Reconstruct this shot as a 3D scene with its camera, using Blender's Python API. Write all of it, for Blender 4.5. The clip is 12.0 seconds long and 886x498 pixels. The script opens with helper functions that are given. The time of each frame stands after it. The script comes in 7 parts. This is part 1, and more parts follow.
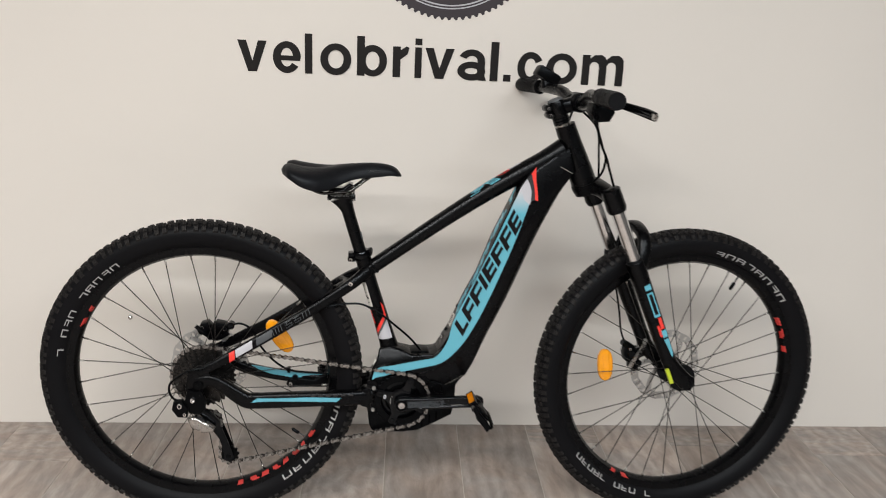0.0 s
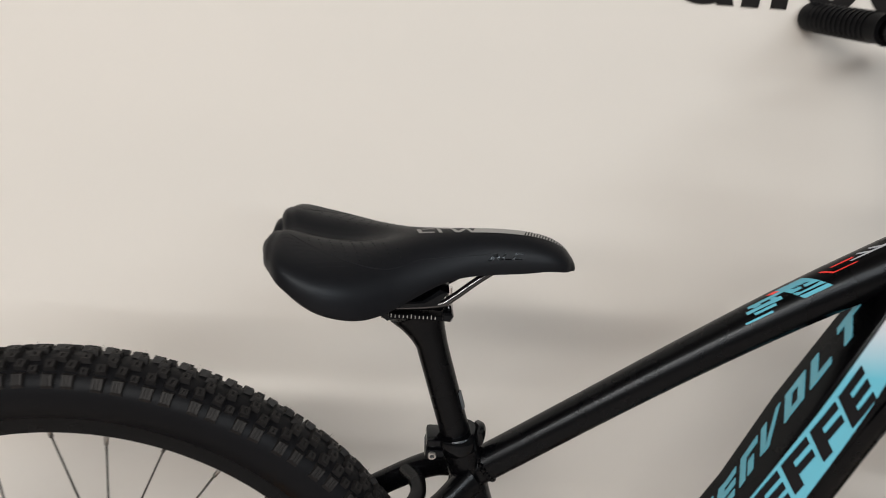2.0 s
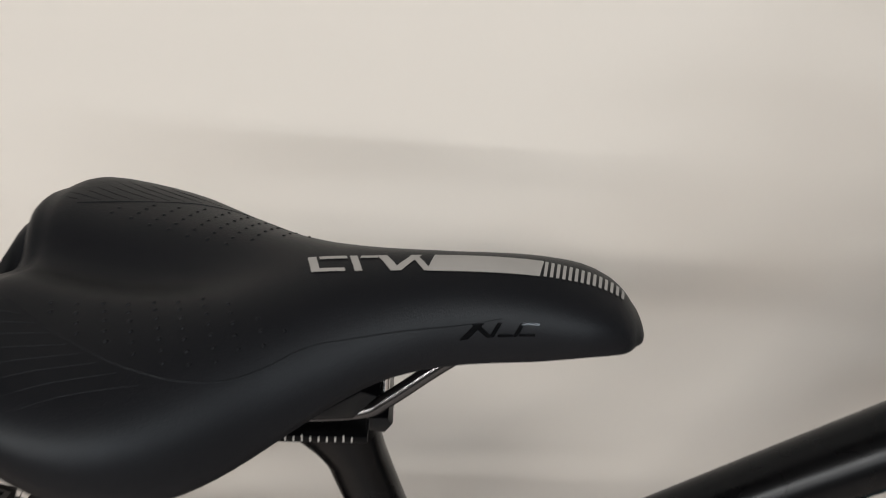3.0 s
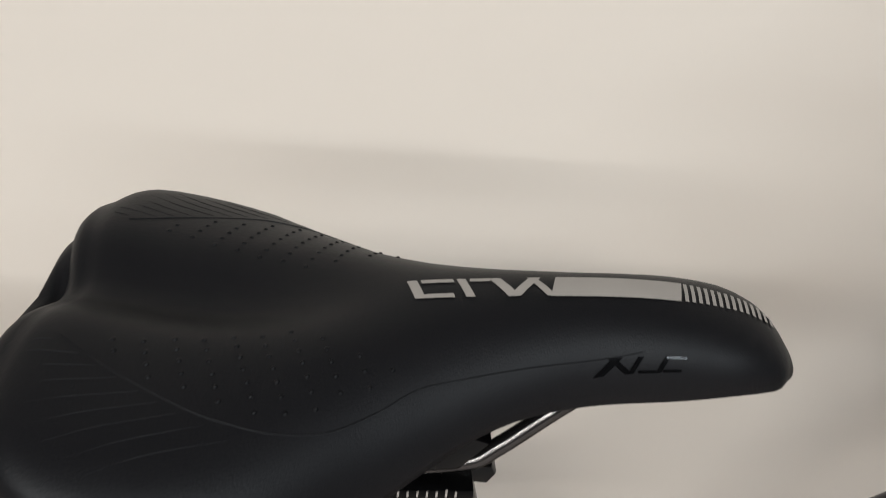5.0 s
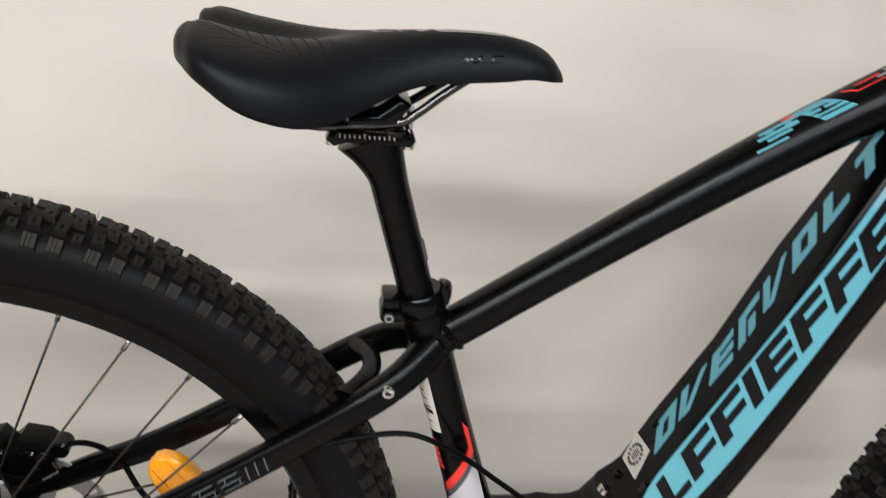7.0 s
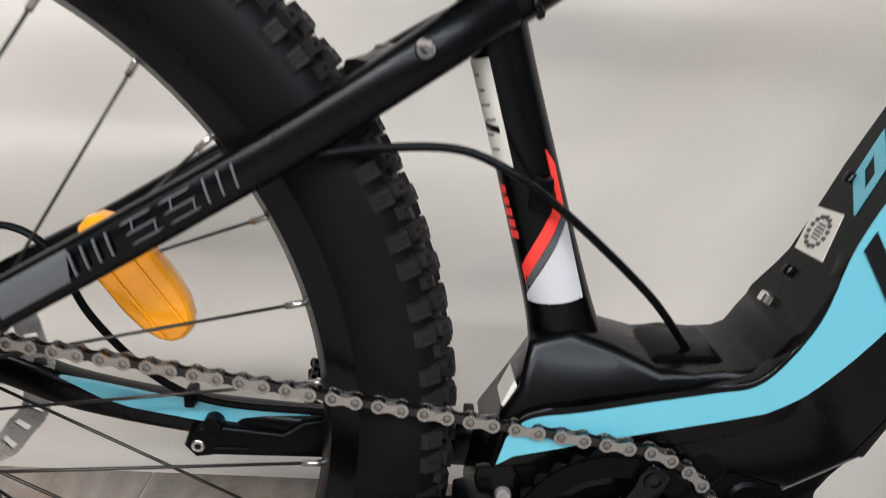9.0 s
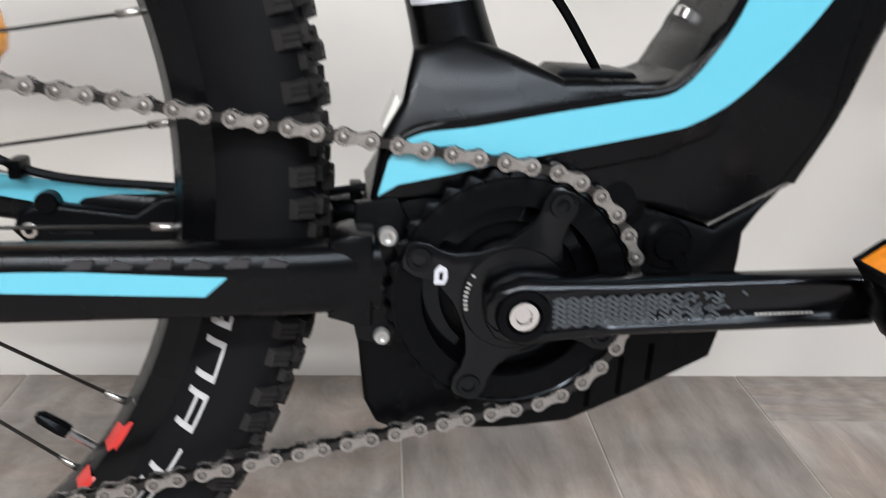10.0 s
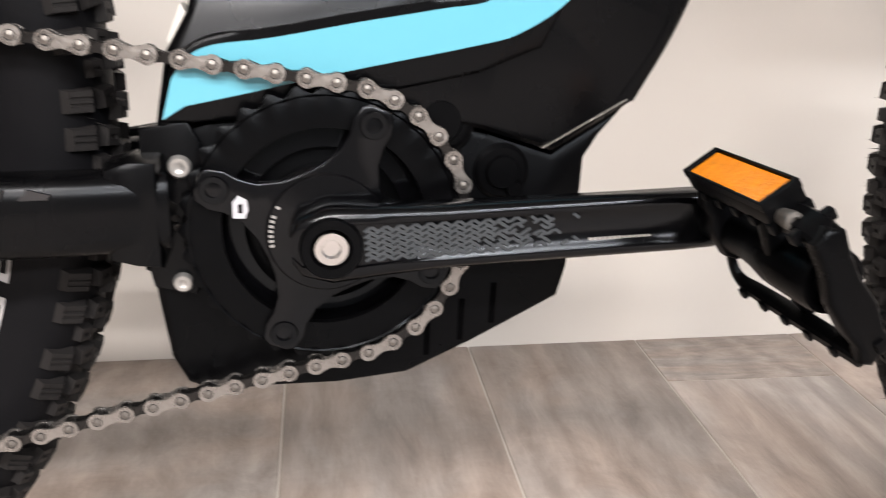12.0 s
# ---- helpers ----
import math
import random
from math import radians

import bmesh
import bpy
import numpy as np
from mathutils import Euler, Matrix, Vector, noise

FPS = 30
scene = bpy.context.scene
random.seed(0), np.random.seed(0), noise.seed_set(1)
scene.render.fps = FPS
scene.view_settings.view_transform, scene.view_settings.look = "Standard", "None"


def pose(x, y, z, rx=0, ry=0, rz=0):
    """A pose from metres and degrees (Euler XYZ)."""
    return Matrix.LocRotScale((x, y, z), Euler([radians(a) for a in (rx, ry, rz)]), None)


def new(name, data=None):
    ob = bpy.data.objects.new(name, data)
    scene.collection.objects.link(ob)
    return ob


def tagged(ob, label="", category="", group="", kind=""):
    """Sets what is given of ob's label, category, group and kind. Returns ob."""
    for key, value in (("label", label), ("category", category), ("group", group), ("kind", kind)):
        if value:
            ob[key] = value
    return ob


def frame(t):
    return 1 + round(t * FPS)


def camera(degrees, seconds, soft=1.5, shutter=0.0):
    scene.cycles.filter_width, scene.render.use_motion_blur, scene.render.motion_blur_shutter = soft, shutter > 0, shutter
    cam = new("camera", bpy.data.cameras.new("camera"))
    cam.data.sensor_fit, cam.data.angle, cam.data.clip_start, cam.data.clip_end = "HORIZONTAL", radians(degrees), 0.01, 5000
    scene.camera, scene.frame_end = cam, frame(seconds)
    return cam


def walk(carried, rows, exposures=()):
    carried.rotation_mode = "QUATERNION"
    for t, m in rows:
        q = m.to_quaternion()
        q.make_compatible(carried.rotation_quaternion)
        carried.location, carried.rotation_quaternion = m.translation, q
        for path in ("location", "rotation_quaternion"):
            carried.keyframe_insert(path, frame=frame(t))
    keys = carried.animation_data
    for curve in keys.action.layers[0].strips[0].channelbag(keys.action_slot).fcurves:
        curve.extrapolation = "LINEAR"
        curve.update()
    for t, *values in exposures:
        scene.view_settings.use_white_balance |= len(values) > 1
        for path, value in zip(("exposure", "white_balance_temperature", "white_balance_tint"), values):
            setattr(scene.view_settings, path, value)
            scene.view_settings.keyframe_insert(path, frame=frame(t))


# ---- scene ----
cam = camera(59.28, 12.0, soft=0.8, shutter=0.3)

# seconds, eye x y z, yaw, pitch, roll
ROWS = [
    (0, -0.0568, -1.5940, 1.1650, -4.80, -16.62, 2.73),
    (0.5, -0.1071, -1.3449, 1.1755, -3.53, -16.88, 1.72),
    (1, -0.0840, -1.0275, 1.1679, 0.03, -17.72, 1.99),
    (1.5, -0.0955, -0.7494, 1.1502, 1.18, -20.32, 3.83),
    (2, -0.1477, -0.4955, 1.0996, -1.98, -24.16, 4.65),
    (2.5, -0.1273, -0.2695, 1.0640, -2.98, -32.51, 5.14),
    (4.3, -0.1035, -0.0472, 0.9915, -3.91, -39.83, 4.91),
    (4.5, -0.1139, -0.0530, 0.9936, -3.09, -38.91, 4.74),
    (5, -0.1584, -0.0943, 1.0062, -5.22, -35.70, 5.93),
    (5.5, -0.1620, -0.1800, 1.0077, -1.90, -32.52, 4.80),
    (6, -0.1830, -0.2887, 0.9850, -5.50, -28.34, 6.13),
    (6.5, -0.1781, -0.3780, 0.9706, -7.11, -26.89, 6.06),
    (7, -0.1579, -0.4280, 0.9608, -7.94, -27.36, 6.78),
    (7.2, -0.1385, -0.4536, 0.9552, -7.05, -27.81, 6.76),
    (8.8, -0.1152, -0.3559, 0.6882, -0.79, -24.25, 3.11),
    (9, -0.1170, -0.3321, 0.6348, -1.54, -21.46, 3.35),
    (9.5, -0.0995, -0.3170, 0.5271, -3.37, -20.17, 2.94),
    (10, -0.0798, -0.3230, 0.4734, -6.88, -21.31, 3.67),
    (10.5, -0.0205, -0.3096, 0.4193, -11.55, -22.90, 4.73),
    (11, 0.0189, -0.3086, 0.4153, -14.31, -23.15, 5.37),
    (11.5, 0.0191, -0.3074, 0.4247, -14.90, -22.56, 5.20),
    (12, -0.0155, -0.3058, 0.4347, -11.59, -21.41, 3.34),
]
walk(cam, [(t, pose(x, y, z, 90 + pitch, 0, yaw) @ pose(0, 0, 0, 0, 0, roll)) for t, x, y, z, yaw, pitch, roll in ROWS],
     [(0.0, -0.15, 6500, 10), (2.5, -0.11, 6500, 10), (4.5, -0.07, 6620, 10), (5.5, -0.06, 6600, 10), (7.2, 0.02, 6500, 10), (8.8, 0.2, 6350, 10), (9.5, 0.4, 6080, 10), (10.2, 0.62, 6120, 10), (10.8, 0.74, 6450, 14), (12.0, 0.82, 6680, 15)])

# ---- world and lamps ----
WALL = 0.473
world = bpy.data.worlds.new("world")
world.use_nodes = True
world.node_tree.nodes["Background"].inputs["Color"].default_value = (0.9, 0.95, 1.0, 1)
world.node_tree.nodes["Background"].inputs["Strength"].default_value = 0.05
scene.world = world
CEILING = 2.7


def panel_lamp(x, y, sx, sy, watts, colour):
    data = bpy.data.lights.new("panel_lamp", "AREA")
    data.shape, data.size, data.size_y, data.energy, data.color = "RECTANGLE", sx, sy, watts, colour
    ob = new("panel_lamp", data)
    ob.location = (x, y, CEILING - 0.06)
    return ob


LAMPS = [(-1.25, -2.3, 2.3, 0.20, 112, (1.0, 0.945, 0.87)), (1.25, -2.3, 2.3, 0.20, 62, (0.96, 0.99, 0.98)),
         (-1.25, -4.1, 2.3, 0.20, 88, (1.0, 0.96, 0.90)), (1.25, -4.1, 2.3, 0.20, 88, (0.97, 0.99, 0.98))]
for lx, ly, sx, sy, watts, colour in LAMPS:
    panel_lamp(lx, ly, sx, sy, watts, colour)


# ---- materials ----
def material(name, base, rough=0.5, metal=0.0, coat=0.0, bump=0.0, scale=200.0, vary=0.0, vscale=6.0, rvary=0.0, spec=0.5, tint=None):
    m = bpy.data.materials.new(name)
    m.use_nodes = True
    nt = m.node_tree
    b = nt.nodes["Principled BSDF"]
    b.inputs["Base Color"].default_value = (*base, 1)
    b.inputs["Roughness"].default_value = rough
    b.inputs["Metallic"].default_value = metal
    b.inputs["Coat Weight"].default_value = coat
    b.inputs["Coat Roughness"].default_value = 0.07
    if tint:
        b.inputs["Specular Tint"].default_value = (*tint, 1)
    b.inputs["Specular IOR Level"].default_value = spec
    tc = nt.nodes.new("ShaderNodeTexCoord")
    if vary or rvary:
        n = nt.nodes.new("ShaderNodeTexNoise")
        n.inputs["Scale"].default_value, n.inputs["Detail"].default_value = vscale, 6
        nt.links.new(tc.outputs["Object"], n.inputs["Vector"])
        if vary:
            mix = nt.nodes.new("ShaderNodeMix")
            mix.data_type = "RGBA"
            mix.inputs[6].default_value = (*[c * (1 - vary) for c in base], 1)
            mix.inputs[7].default_value = (*[min(1, c * (1 + vary)) for c in base], 1)
            nt.links.new(n.outputs["Fac"], mix.inputs[0])
            nt.links.new(mix.outputs[2], b.inputs["Base Color"])
        if rvary:
            mr = nt.nodes.new("ShaderNodeMapRange")
            mr.inputs["From Min"].default_value, mr.inputs["From Max"].default_value = 0.3, 0.7
            mr.inputs["To Min"].default_value, mr.inputs["To Max"].default_value = max(0.03, rough - rvary), rough + rvary
            nt.links.new(n.outputs["Fac"], mr.inputs["Value"])
            nt.links.new(mr.outputs["Result"], b.inputs["Roughness"])
    if bump:
        n2 = nt.nodes.new("ShaderNodeTexNoise")
        n2.inputs["Scale"].default_value, n2.inputs["Detail"].default_value = scale, 4
        nt.links.new(tc.outputs["Object"], n2.inputs["Vector"])
        bp = nt.nodes.new("ShaderNodeBump")
        bp.inputs["Strength"].default_value, bp.inputs["Distance"].default_value = bump, 0.001
        nt.links.new(n2.outputs["Fac"], bp.inputs["Height"])
        nt.links.new(bp.outputs["Normal"], b.inputs["Normal"])
    return m


def plank_material():
    m = bpy.data.materials.new("vinyl_plank")
    m.use_nodes = True
    nt = m.node_tree
    b = nt.nodes["Principled BSDF"]
    tc = nt.nodes.new("ShaderNodeTexCoord")
    info = nt.nodes.new("ShaderNodeObjectInfo")
    off = nt.nodes.new("ShaderNodeVectorMath")
    off.operation = "MULTIPLY_ADD"
    off.inputs[1].default_value = (1, 1, 1)
    comb = nt.nodes.new("ShaderNodeCombineXYZ")
    mul = nt.nodes.new("ShaderNodeMath")
    mul.operation = "MULTIPLY"
    mul.inputs[1].default_value = 40
    nt.links.new(info.outputs["Random"], mul.inputs[0])
    for k in range(3):
        nt.links.new(mul.outputs[0], comb.inputs[k])
    nt.links.new(tc.outputs["Object"], off.inputs[0])
    nt.links.new(comb.outputs[0], off.inputs[2])

    def stretched(sx, sy, scale, detail, rough, distort):
        mp = nt.nodes.new("ShaderNodeMapping")
        mp.inputs["Scale"].default_value = (sx, sy, 1)
        n = nt.nodes.new("ShaderNodeTexNoise")
        n.inputs["Scale"].default_value, n.inputs["Detail"].default_value, n.inputs["Roughness"].default_value = scale, detail, rough
        n.inputs["Distortion"].default_value = distort
        nt.links.new(off.outputs[0], mp.inputs["Vector"])
        nt.links.new(mp.outputs[0], n.inputs["Vector"])
        return n

    broad = stretched(5.0, 1.9, 3.4, 7, 0.66, 0.9)
    grain = stretched(110, 14, 1.6, 8, 0.72, 0.6)
    cloud = stretched(3.0, 2.2, 2.6, 3, 0.5, 0.5)
    # arched figure and knots
    wmap = nt.nodes.new("ShaderNodeMapping")
    wmap.inputs["Scale"].default_value = (1.0, 0.22, 1)
    wave = nt.nodes.new("ShaderNodeTexWave")
    wave.wave_type, wave.bands_direction = "BANDS", "X"
    wave.inputs["Scale"].default_value, wave.inputs["Distortion"].default_value = 7.0, 9.0
    wave.inputs["Detail"].default_value, wave.inputs["Detail Scale"].default_value, wave.inputs["Detail Roughness"].default_value = 3.0, 1.3, 0.6
    nt.links.new(off.outputs[0], wmap.inputs["Vector"])
    nt.links.new(wmap.outputs[0], wave.inputs["Vector"])
    saw = stretched(14, 120, 1.5, 5, 0.6, 0.0)
    ramp = nt.nodes.new("ShaderNodeValToRGB")
    el = ramp.color_ramp.elements
    el[0].position, el[0].color = 0.25, (0.150, 0.128, 0.117, 1)
    el[1].position, el[1].color = 0.77, (0.475, 0.425, 0.398, 1)
    el.new(0.5).color = (0.292, 0.256, 0.236, 1)
    s1 = nt.nodes.new("ShaderNodeMath")
    s1.operation = "MULTIPLY_ADD"
    s1.inputs[1].default_value = 0.58
    s2 = nt.nodes.new("ShaderNodeMath")
    s2.operation = "MULTIPLY_ADD"
    s2.inputs[1].default_value = 0.26
    s3 = nt.nodes.new("ShaderNodeMath")
    s3.operation = "MULTIPLY_ADD"
    s3.inputs[1].default_value = 0.05
    s4 = nt.nodes.new("ShaderNodeMath")
    s4.operation = "MULTIPLY"
    s4.inputs[1].default_value = 0.11
    nt.links.new(wave.outputs["Fac"], s4.inputs[0])
    nt.links.new(s4.outputs[0], s3.inputs[2])
    nt.links.new(saw.outputs["Fac"], s3.inputs[0])
    nt.links.new(grain.outputs["Fac"], s2.inputs[0])
    nt.links.new(s3.outputs[0], s2.inputs[2])
    nt.links.new(broad.outputs["Fac"], s1.inputs[0])
    nt.links.new(s2.outputs[0], s1.inputs[2])
    nt.links.new(s1.outputs[0], ramp.inputs[0])
    hsv = nt.nodes.new("ShaderNodeHueSaturation")
    tone = nt.nodes.new("ShaderNodeMapRange")
    tone.inputs["To Min"].default_value, tone.inputs["To Max"].default_value = 0.82, 1.16
    nt.links.new(info.outputs["Random"], tone.inputs["Value"])
    nt.links.new(tone.outputs[0], hsv.inputs["Value"])
    warm = nt.nodes.new("ShaderNodeMix")
    warm.data_type, warm.blend_type = "RGBA", "MULTIPLY"
    warm.inputs[0].default_value = 1.0
    hue = nt.nodes.new("ShaderNodeValToRGB")
    hue.color_ramp.elements[0].position, hue.color_ramp.elements[0].color = 0.38, (0.97, 1.0, 1.02, 1)
    hue.color_ramp.elements[1].position, hue.color_ramp.elements[1].color = 0.64, (1.06, 1.0, 0.955, 1)
    nt.links.new(cloud.outputs["Fac"], hue.inputs[0])
    nt.links.new(ramp.outputs[0], warm.inputs[6])
    nt.links.new(hue.outputs[0], warm.inputs[7])
    nt.links.new(warm.outputs[2], hsv.inputs["Color"])
    nt.links.new(hsv.outputs[0], b.inputs["Base Color"])
    b.inputs["Roughness"].default_value = 0.42
    bp = nt.nodes.new("ShaderNodeBump")
    bp.inputs["Strength"].default_value, bp.inputs["Distance"].default_value = 0.25, 0.001
    nt.links.new(grain.outputs["Fac"], bp.inputs["Height"])
    nt.links.new(bp.outputs["Normal"], b.inputs["Normal"])
    return m


M_WALL = material("painted_wall", (0.74, 0.715, 0.685), 0.55, bump=0.12, scale=60, vary=0.025, vscale=1.7)
# assumed tone for the unseen walls, kept low so black parts reflect little
M_FARWALL = material("unseen_dark_wall", (0.11, 0.107, 0.104), 0.8, vary=0.06)
# mid-grey chosen for how much fill the unseen ceiling bounces back
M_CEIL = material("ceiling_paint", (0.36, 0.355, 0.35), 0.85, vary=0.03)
M_PLANK = plank_material()
M_JOINT = material("floor_base", (0.422, 0.394, 0.360), 0.7, vary=0.1)
M_PAINT = material("satin_black_paint", (0.0010, 0.0010, 0.0013), 0.27, bump=0.03, scale=900, rvary=0.03, vscale=30, spec=0.20, tint=(0.86, 0.92, 1.0))
M_PLASTIC = material("black_plastic", (0.0016, 0.0016, 0.0019), 0.30, spec=0.09, tint=(0.80, 0.90, 1.0), bump=0.10, scale=1400, vary=0.15, vscale=20, rvary=0.06)
M_GLOSS = material("gloss_black_metal", (0.0014, 0.0014, 0.0018), 0.13, spec=0.24, tint=(0.80, 0.90, 1.0), rvary=0.05, vscale=40)
M_RUBBER = material("tyre_rubber", (0.0052, 0.0052, 0.0062), 0.46, spec=0.09, tint=(0.88, 0.94, 1.0), bump=0.12, scale=700, vary=0.22, vscale=14)
M_KNOB = material("tread_rubber", (0.0135, 0.0128, 0.0132), 0.52, spec=0.16, bump=0.2, scale=500, vary=0.35, vscale=25)
M_SADDLE = material("saddle_cover", (0.0052, 0.0054, 0.0068), 0.45, spec=0.17, tint=(0.82, 0.91, 1.0), bump=0.16, scale=1500, rvary=0.04, vscale=18)
M_CYAN = material("cyan_paint", (0.110, 0.400, 0.520), 0.26, coat=0.30, vary=0.03)
M_STRIPE = material("cyan_white_paint", (0.110, 0.400, 0.520), 0.26, coat=0.30)


def fade_to_white(m):
    """The paint runs from cyan to white over the top of the stripe."""
    nt = m.node_tree
    tc, sep, ramp = nt.nodes.new("ShaderNodeTexCoord"), nt.nodes.new("ShaderNodeSeparateXYZ"), nt.nodes.new("ShaderNodeValToRGB")
    span = nt.nodes.new("ShaderNodeMapRange")
    span.inputs["From Min"].default_value, span.inputs["From Max"].default_value = 0.745, 0.800
    ramp.color_ramp.elements[0].color, ramp.color_ramp.elements[1].color = (0.110, 0.400, 0.520, 1), (0.58, 0.58, 0.62, 1)
    nt.links.new(tc.outputs["Object"], sep.inputs[0])
    nt.links.new(sep.outputs["Z"], span.inputs["Value"])
    nt.links.new(span.outputs["Result"], ramp.inputs[0])
    nt.links.new(ramp.outputs[0], nt.nodes["Principled BSDF"].inputs["Base Color"])


fade_to_white(M_STRIPE)
M_RED = material("red_decal", (0.80, 0.045, 0.035), 0.35, vary=0.04)
M_RIMRED = material("rim_red", (0.45, 0.028, 0.024), 0.4, vary=0.1)
M_RAIL = material("rail_steel", (0.085, 0.085, 0.09), 0.16, metal=0.95, rvary=0.05, vscale=50)
M_WHITE = material("white_decal", (0.47, 0.48, 0.53), 0.4, vary=0.04)
M_TYREPRINT = material("tyre_print", (0.40, 0.40, 0.41), 0.5, vary=0.2, vscale=40)
M_EMBOSS = material("dark_grey_print", (0.022, 0.022, 0.025), 0.4, vary=0.2, vscale=40)
M_SLITSHADE = material("slit_shade", (0.0008, 0.0008, 0.001), 0.9, spec=0.02)
M_GREY = material("grey_decal", (0.066, 0.074, 0.084), 0.45, vary=0.1)
M_SILVERPRINT = material("silver_print", (0.30, 0.295, 0.29), 0.45, vary=0.1, vscale=60)
M_INK = material("black_print", (0.0028, 0.0028, 0.0045), 0.32, spec=0.25, vary=0.1)
M_SIGN = material("sign_vinyl", (0.007, 0.006, 0.0065), 0.5, spec=0.25, vary=0.15)
M_SIGN_P = material("sign_vinyl_purple", (0.022, 0.016, 0.024), 0.5, vary=0.15)
M_STEEL = material("brushed_steel", (0.50, 0.49, 0.48), 0.26, metal=1.0, bump=0.1, scale=600, vary=0.15, vscale=80, rvary=0.08)
M_CHROME = material("chrome", (0.72, 0.72, 0.73), 0.14, metal=1.0, rvary=0.05, vscale=50)
M_ROTOR = material("rotor_steel", (0.52, 0.52, 0.52), 0.30, metal=0.75, vary=0.12, vscale=60, rvary=0.06)
M_RIVET = material("rivet_steel", (0.20, 0.19, 0.18), 0.4, metal=0.8, vary=0.2, vscale=90)
M_STUD = material("zinc_bolt", (0.40, 0.40, 0.395), 0.28, metal=0.65, vary=0.08, vscale=90)
M_CHAIN = material("chain_plate", (0.31, 0.30, 0.292), 0.28, metal=0.9, bump=0.25, scale=700, vary=0.4, vscale=160, rvary=0.14)
M_CRANK = material("forged_black", (0.0012, 0.0012, 0.0016), 0.19, spec=0.32, tint=(0.84, 0.91, 1.0), rvary=0.05, vscale=35)
M_LENS = material("amber_lens", (0.90, 0.34, 0.008), 0.10, coat=0.6, bump=0.3, scale=260, vary=0.18, vscale=60)
M_DARKSTEEL = material("dark_steel", (0.030, 0.029, 0.029), 0.24, metal=0.8, vary=0.3, vscale=90, rvary=0.08)
M_SPOKE = material("spoke_steel", (0.05, 0.048, 0.045), 0.35, metal=0.8)
M_AMBER = material("amber_reflector", (0.74, 0.235, 0.004), 0.14, coat=0.5, bump=0.55, scale=420, vary=0.30, vscale=160)
M_HATCH = material("hatch_print", (0.036, 0.043, 0.050), 0.42, vary=0.25, vscale=120)
M_LIME = material("lime_decal", (0.45, 0.55, 0.03), 0.4, vary=0.05)
M_LABEL = material("paper_label", (0.62, 0.61, 0.58), 0.55, vary=0.06, vscale=80)
M_SILVERPAINT = material("silver_paint", (0.45, 0.45, 0.48), 0.3, metal=0.5, vary=0.06)
M_DIFFUSER = material("lamp_diffuser", (0.9, 0.9, 0.88), 0.5)
M_DIFFUSER.node_tree.nodes["Principled BSDF"].inputs["Emission Color"].default_value = (1.0, 0.96, 0.9, 1)
M_DIFFUSER.node_tree.nodes["Principled BSDF"].inputs["Emission Strength"].default_value = 4.0


# ---- mesh helpers ----
def V(*a):
    return Vector(a)


def part(name, bm, mat, parent=None, label="", smooth=True, angle=0.7):
    bmesh.ops.recalc_face_normals(bm, faces=bm.faces[:])
    if smooth:
        for f in bm.faces:
            f.smooth = True
        for e in bm.edges:
            if len(e.link_faces) == 2 and e.calc_face_angle(0) > angle:
                e.smooth = False
    me = bpy.data.meshes.new(name)
    bm.to_mesh(me)
    bm.free()
    me.materials.append(mat)
    ob = new(name, me)
    ob.parent = parent
    if label:
        tagged(ob, label)
    return ob


def shared(name, me, parent, m=None):
    ob = new(name, me)
    ob.parent = parent
    if m is not None:
        ob.matrix_basis = m
    return ob


def box(bm, x0, x1, y0, y1, z0, z1, m=None, bevel=0.0):
    r = bmesh.ops.create_cube(bm, size=1)
    for v in r["verts"]:
        v.co = ((x0 + x1) / 2 + v.co.x * (x1 - x0), (y0 + y1) / 2 + v.co.y * (y1 - y0), (z0 + z1) / 2 + v.co.z * (z1 - z0))
    vs = r["verts"]
    if bevel:
        es = list({e for v in vs for e in v.link_edges})
        o = bmesh.ops.bevel(bm, geom=es, offset=bevel, segments=2, affect="EDGES", profile=0.6)
        vs = list({v for f in o["faces"] for v in f.verts} | {v for v in vs if v.is_valid})
    if m is not None:
        bmesh.ops.transform(bm, matrix=m, verts=vs)
    return vs


def catmull(pts, n):
    p = [Vector(q) for q in pts]
    if len(p) == 2:
        return [p[0].lerp(p[1], k / n) for k in range(n + 1)]
    p = [p[0] * 2 - p[1]] + p + [p[-1] * 2 - p[-2]]
    out = []
    for i in range(1, len(p) - 2):
        for k in range(n):
            t = k / n
            out.append(0.5 * (2 * p[i] + (p[i + 1] - p[i - 1]) * t + (2 * p[i - 1] - 5 * p[i] + 4 * p[i + 1] - p[i + 2]) * t * t + (3 * p[i] - p[i - 1] - 3 * p[i + 1] + p[i + 2]) * t ** 3))
    out.append(p[-2])
    return out


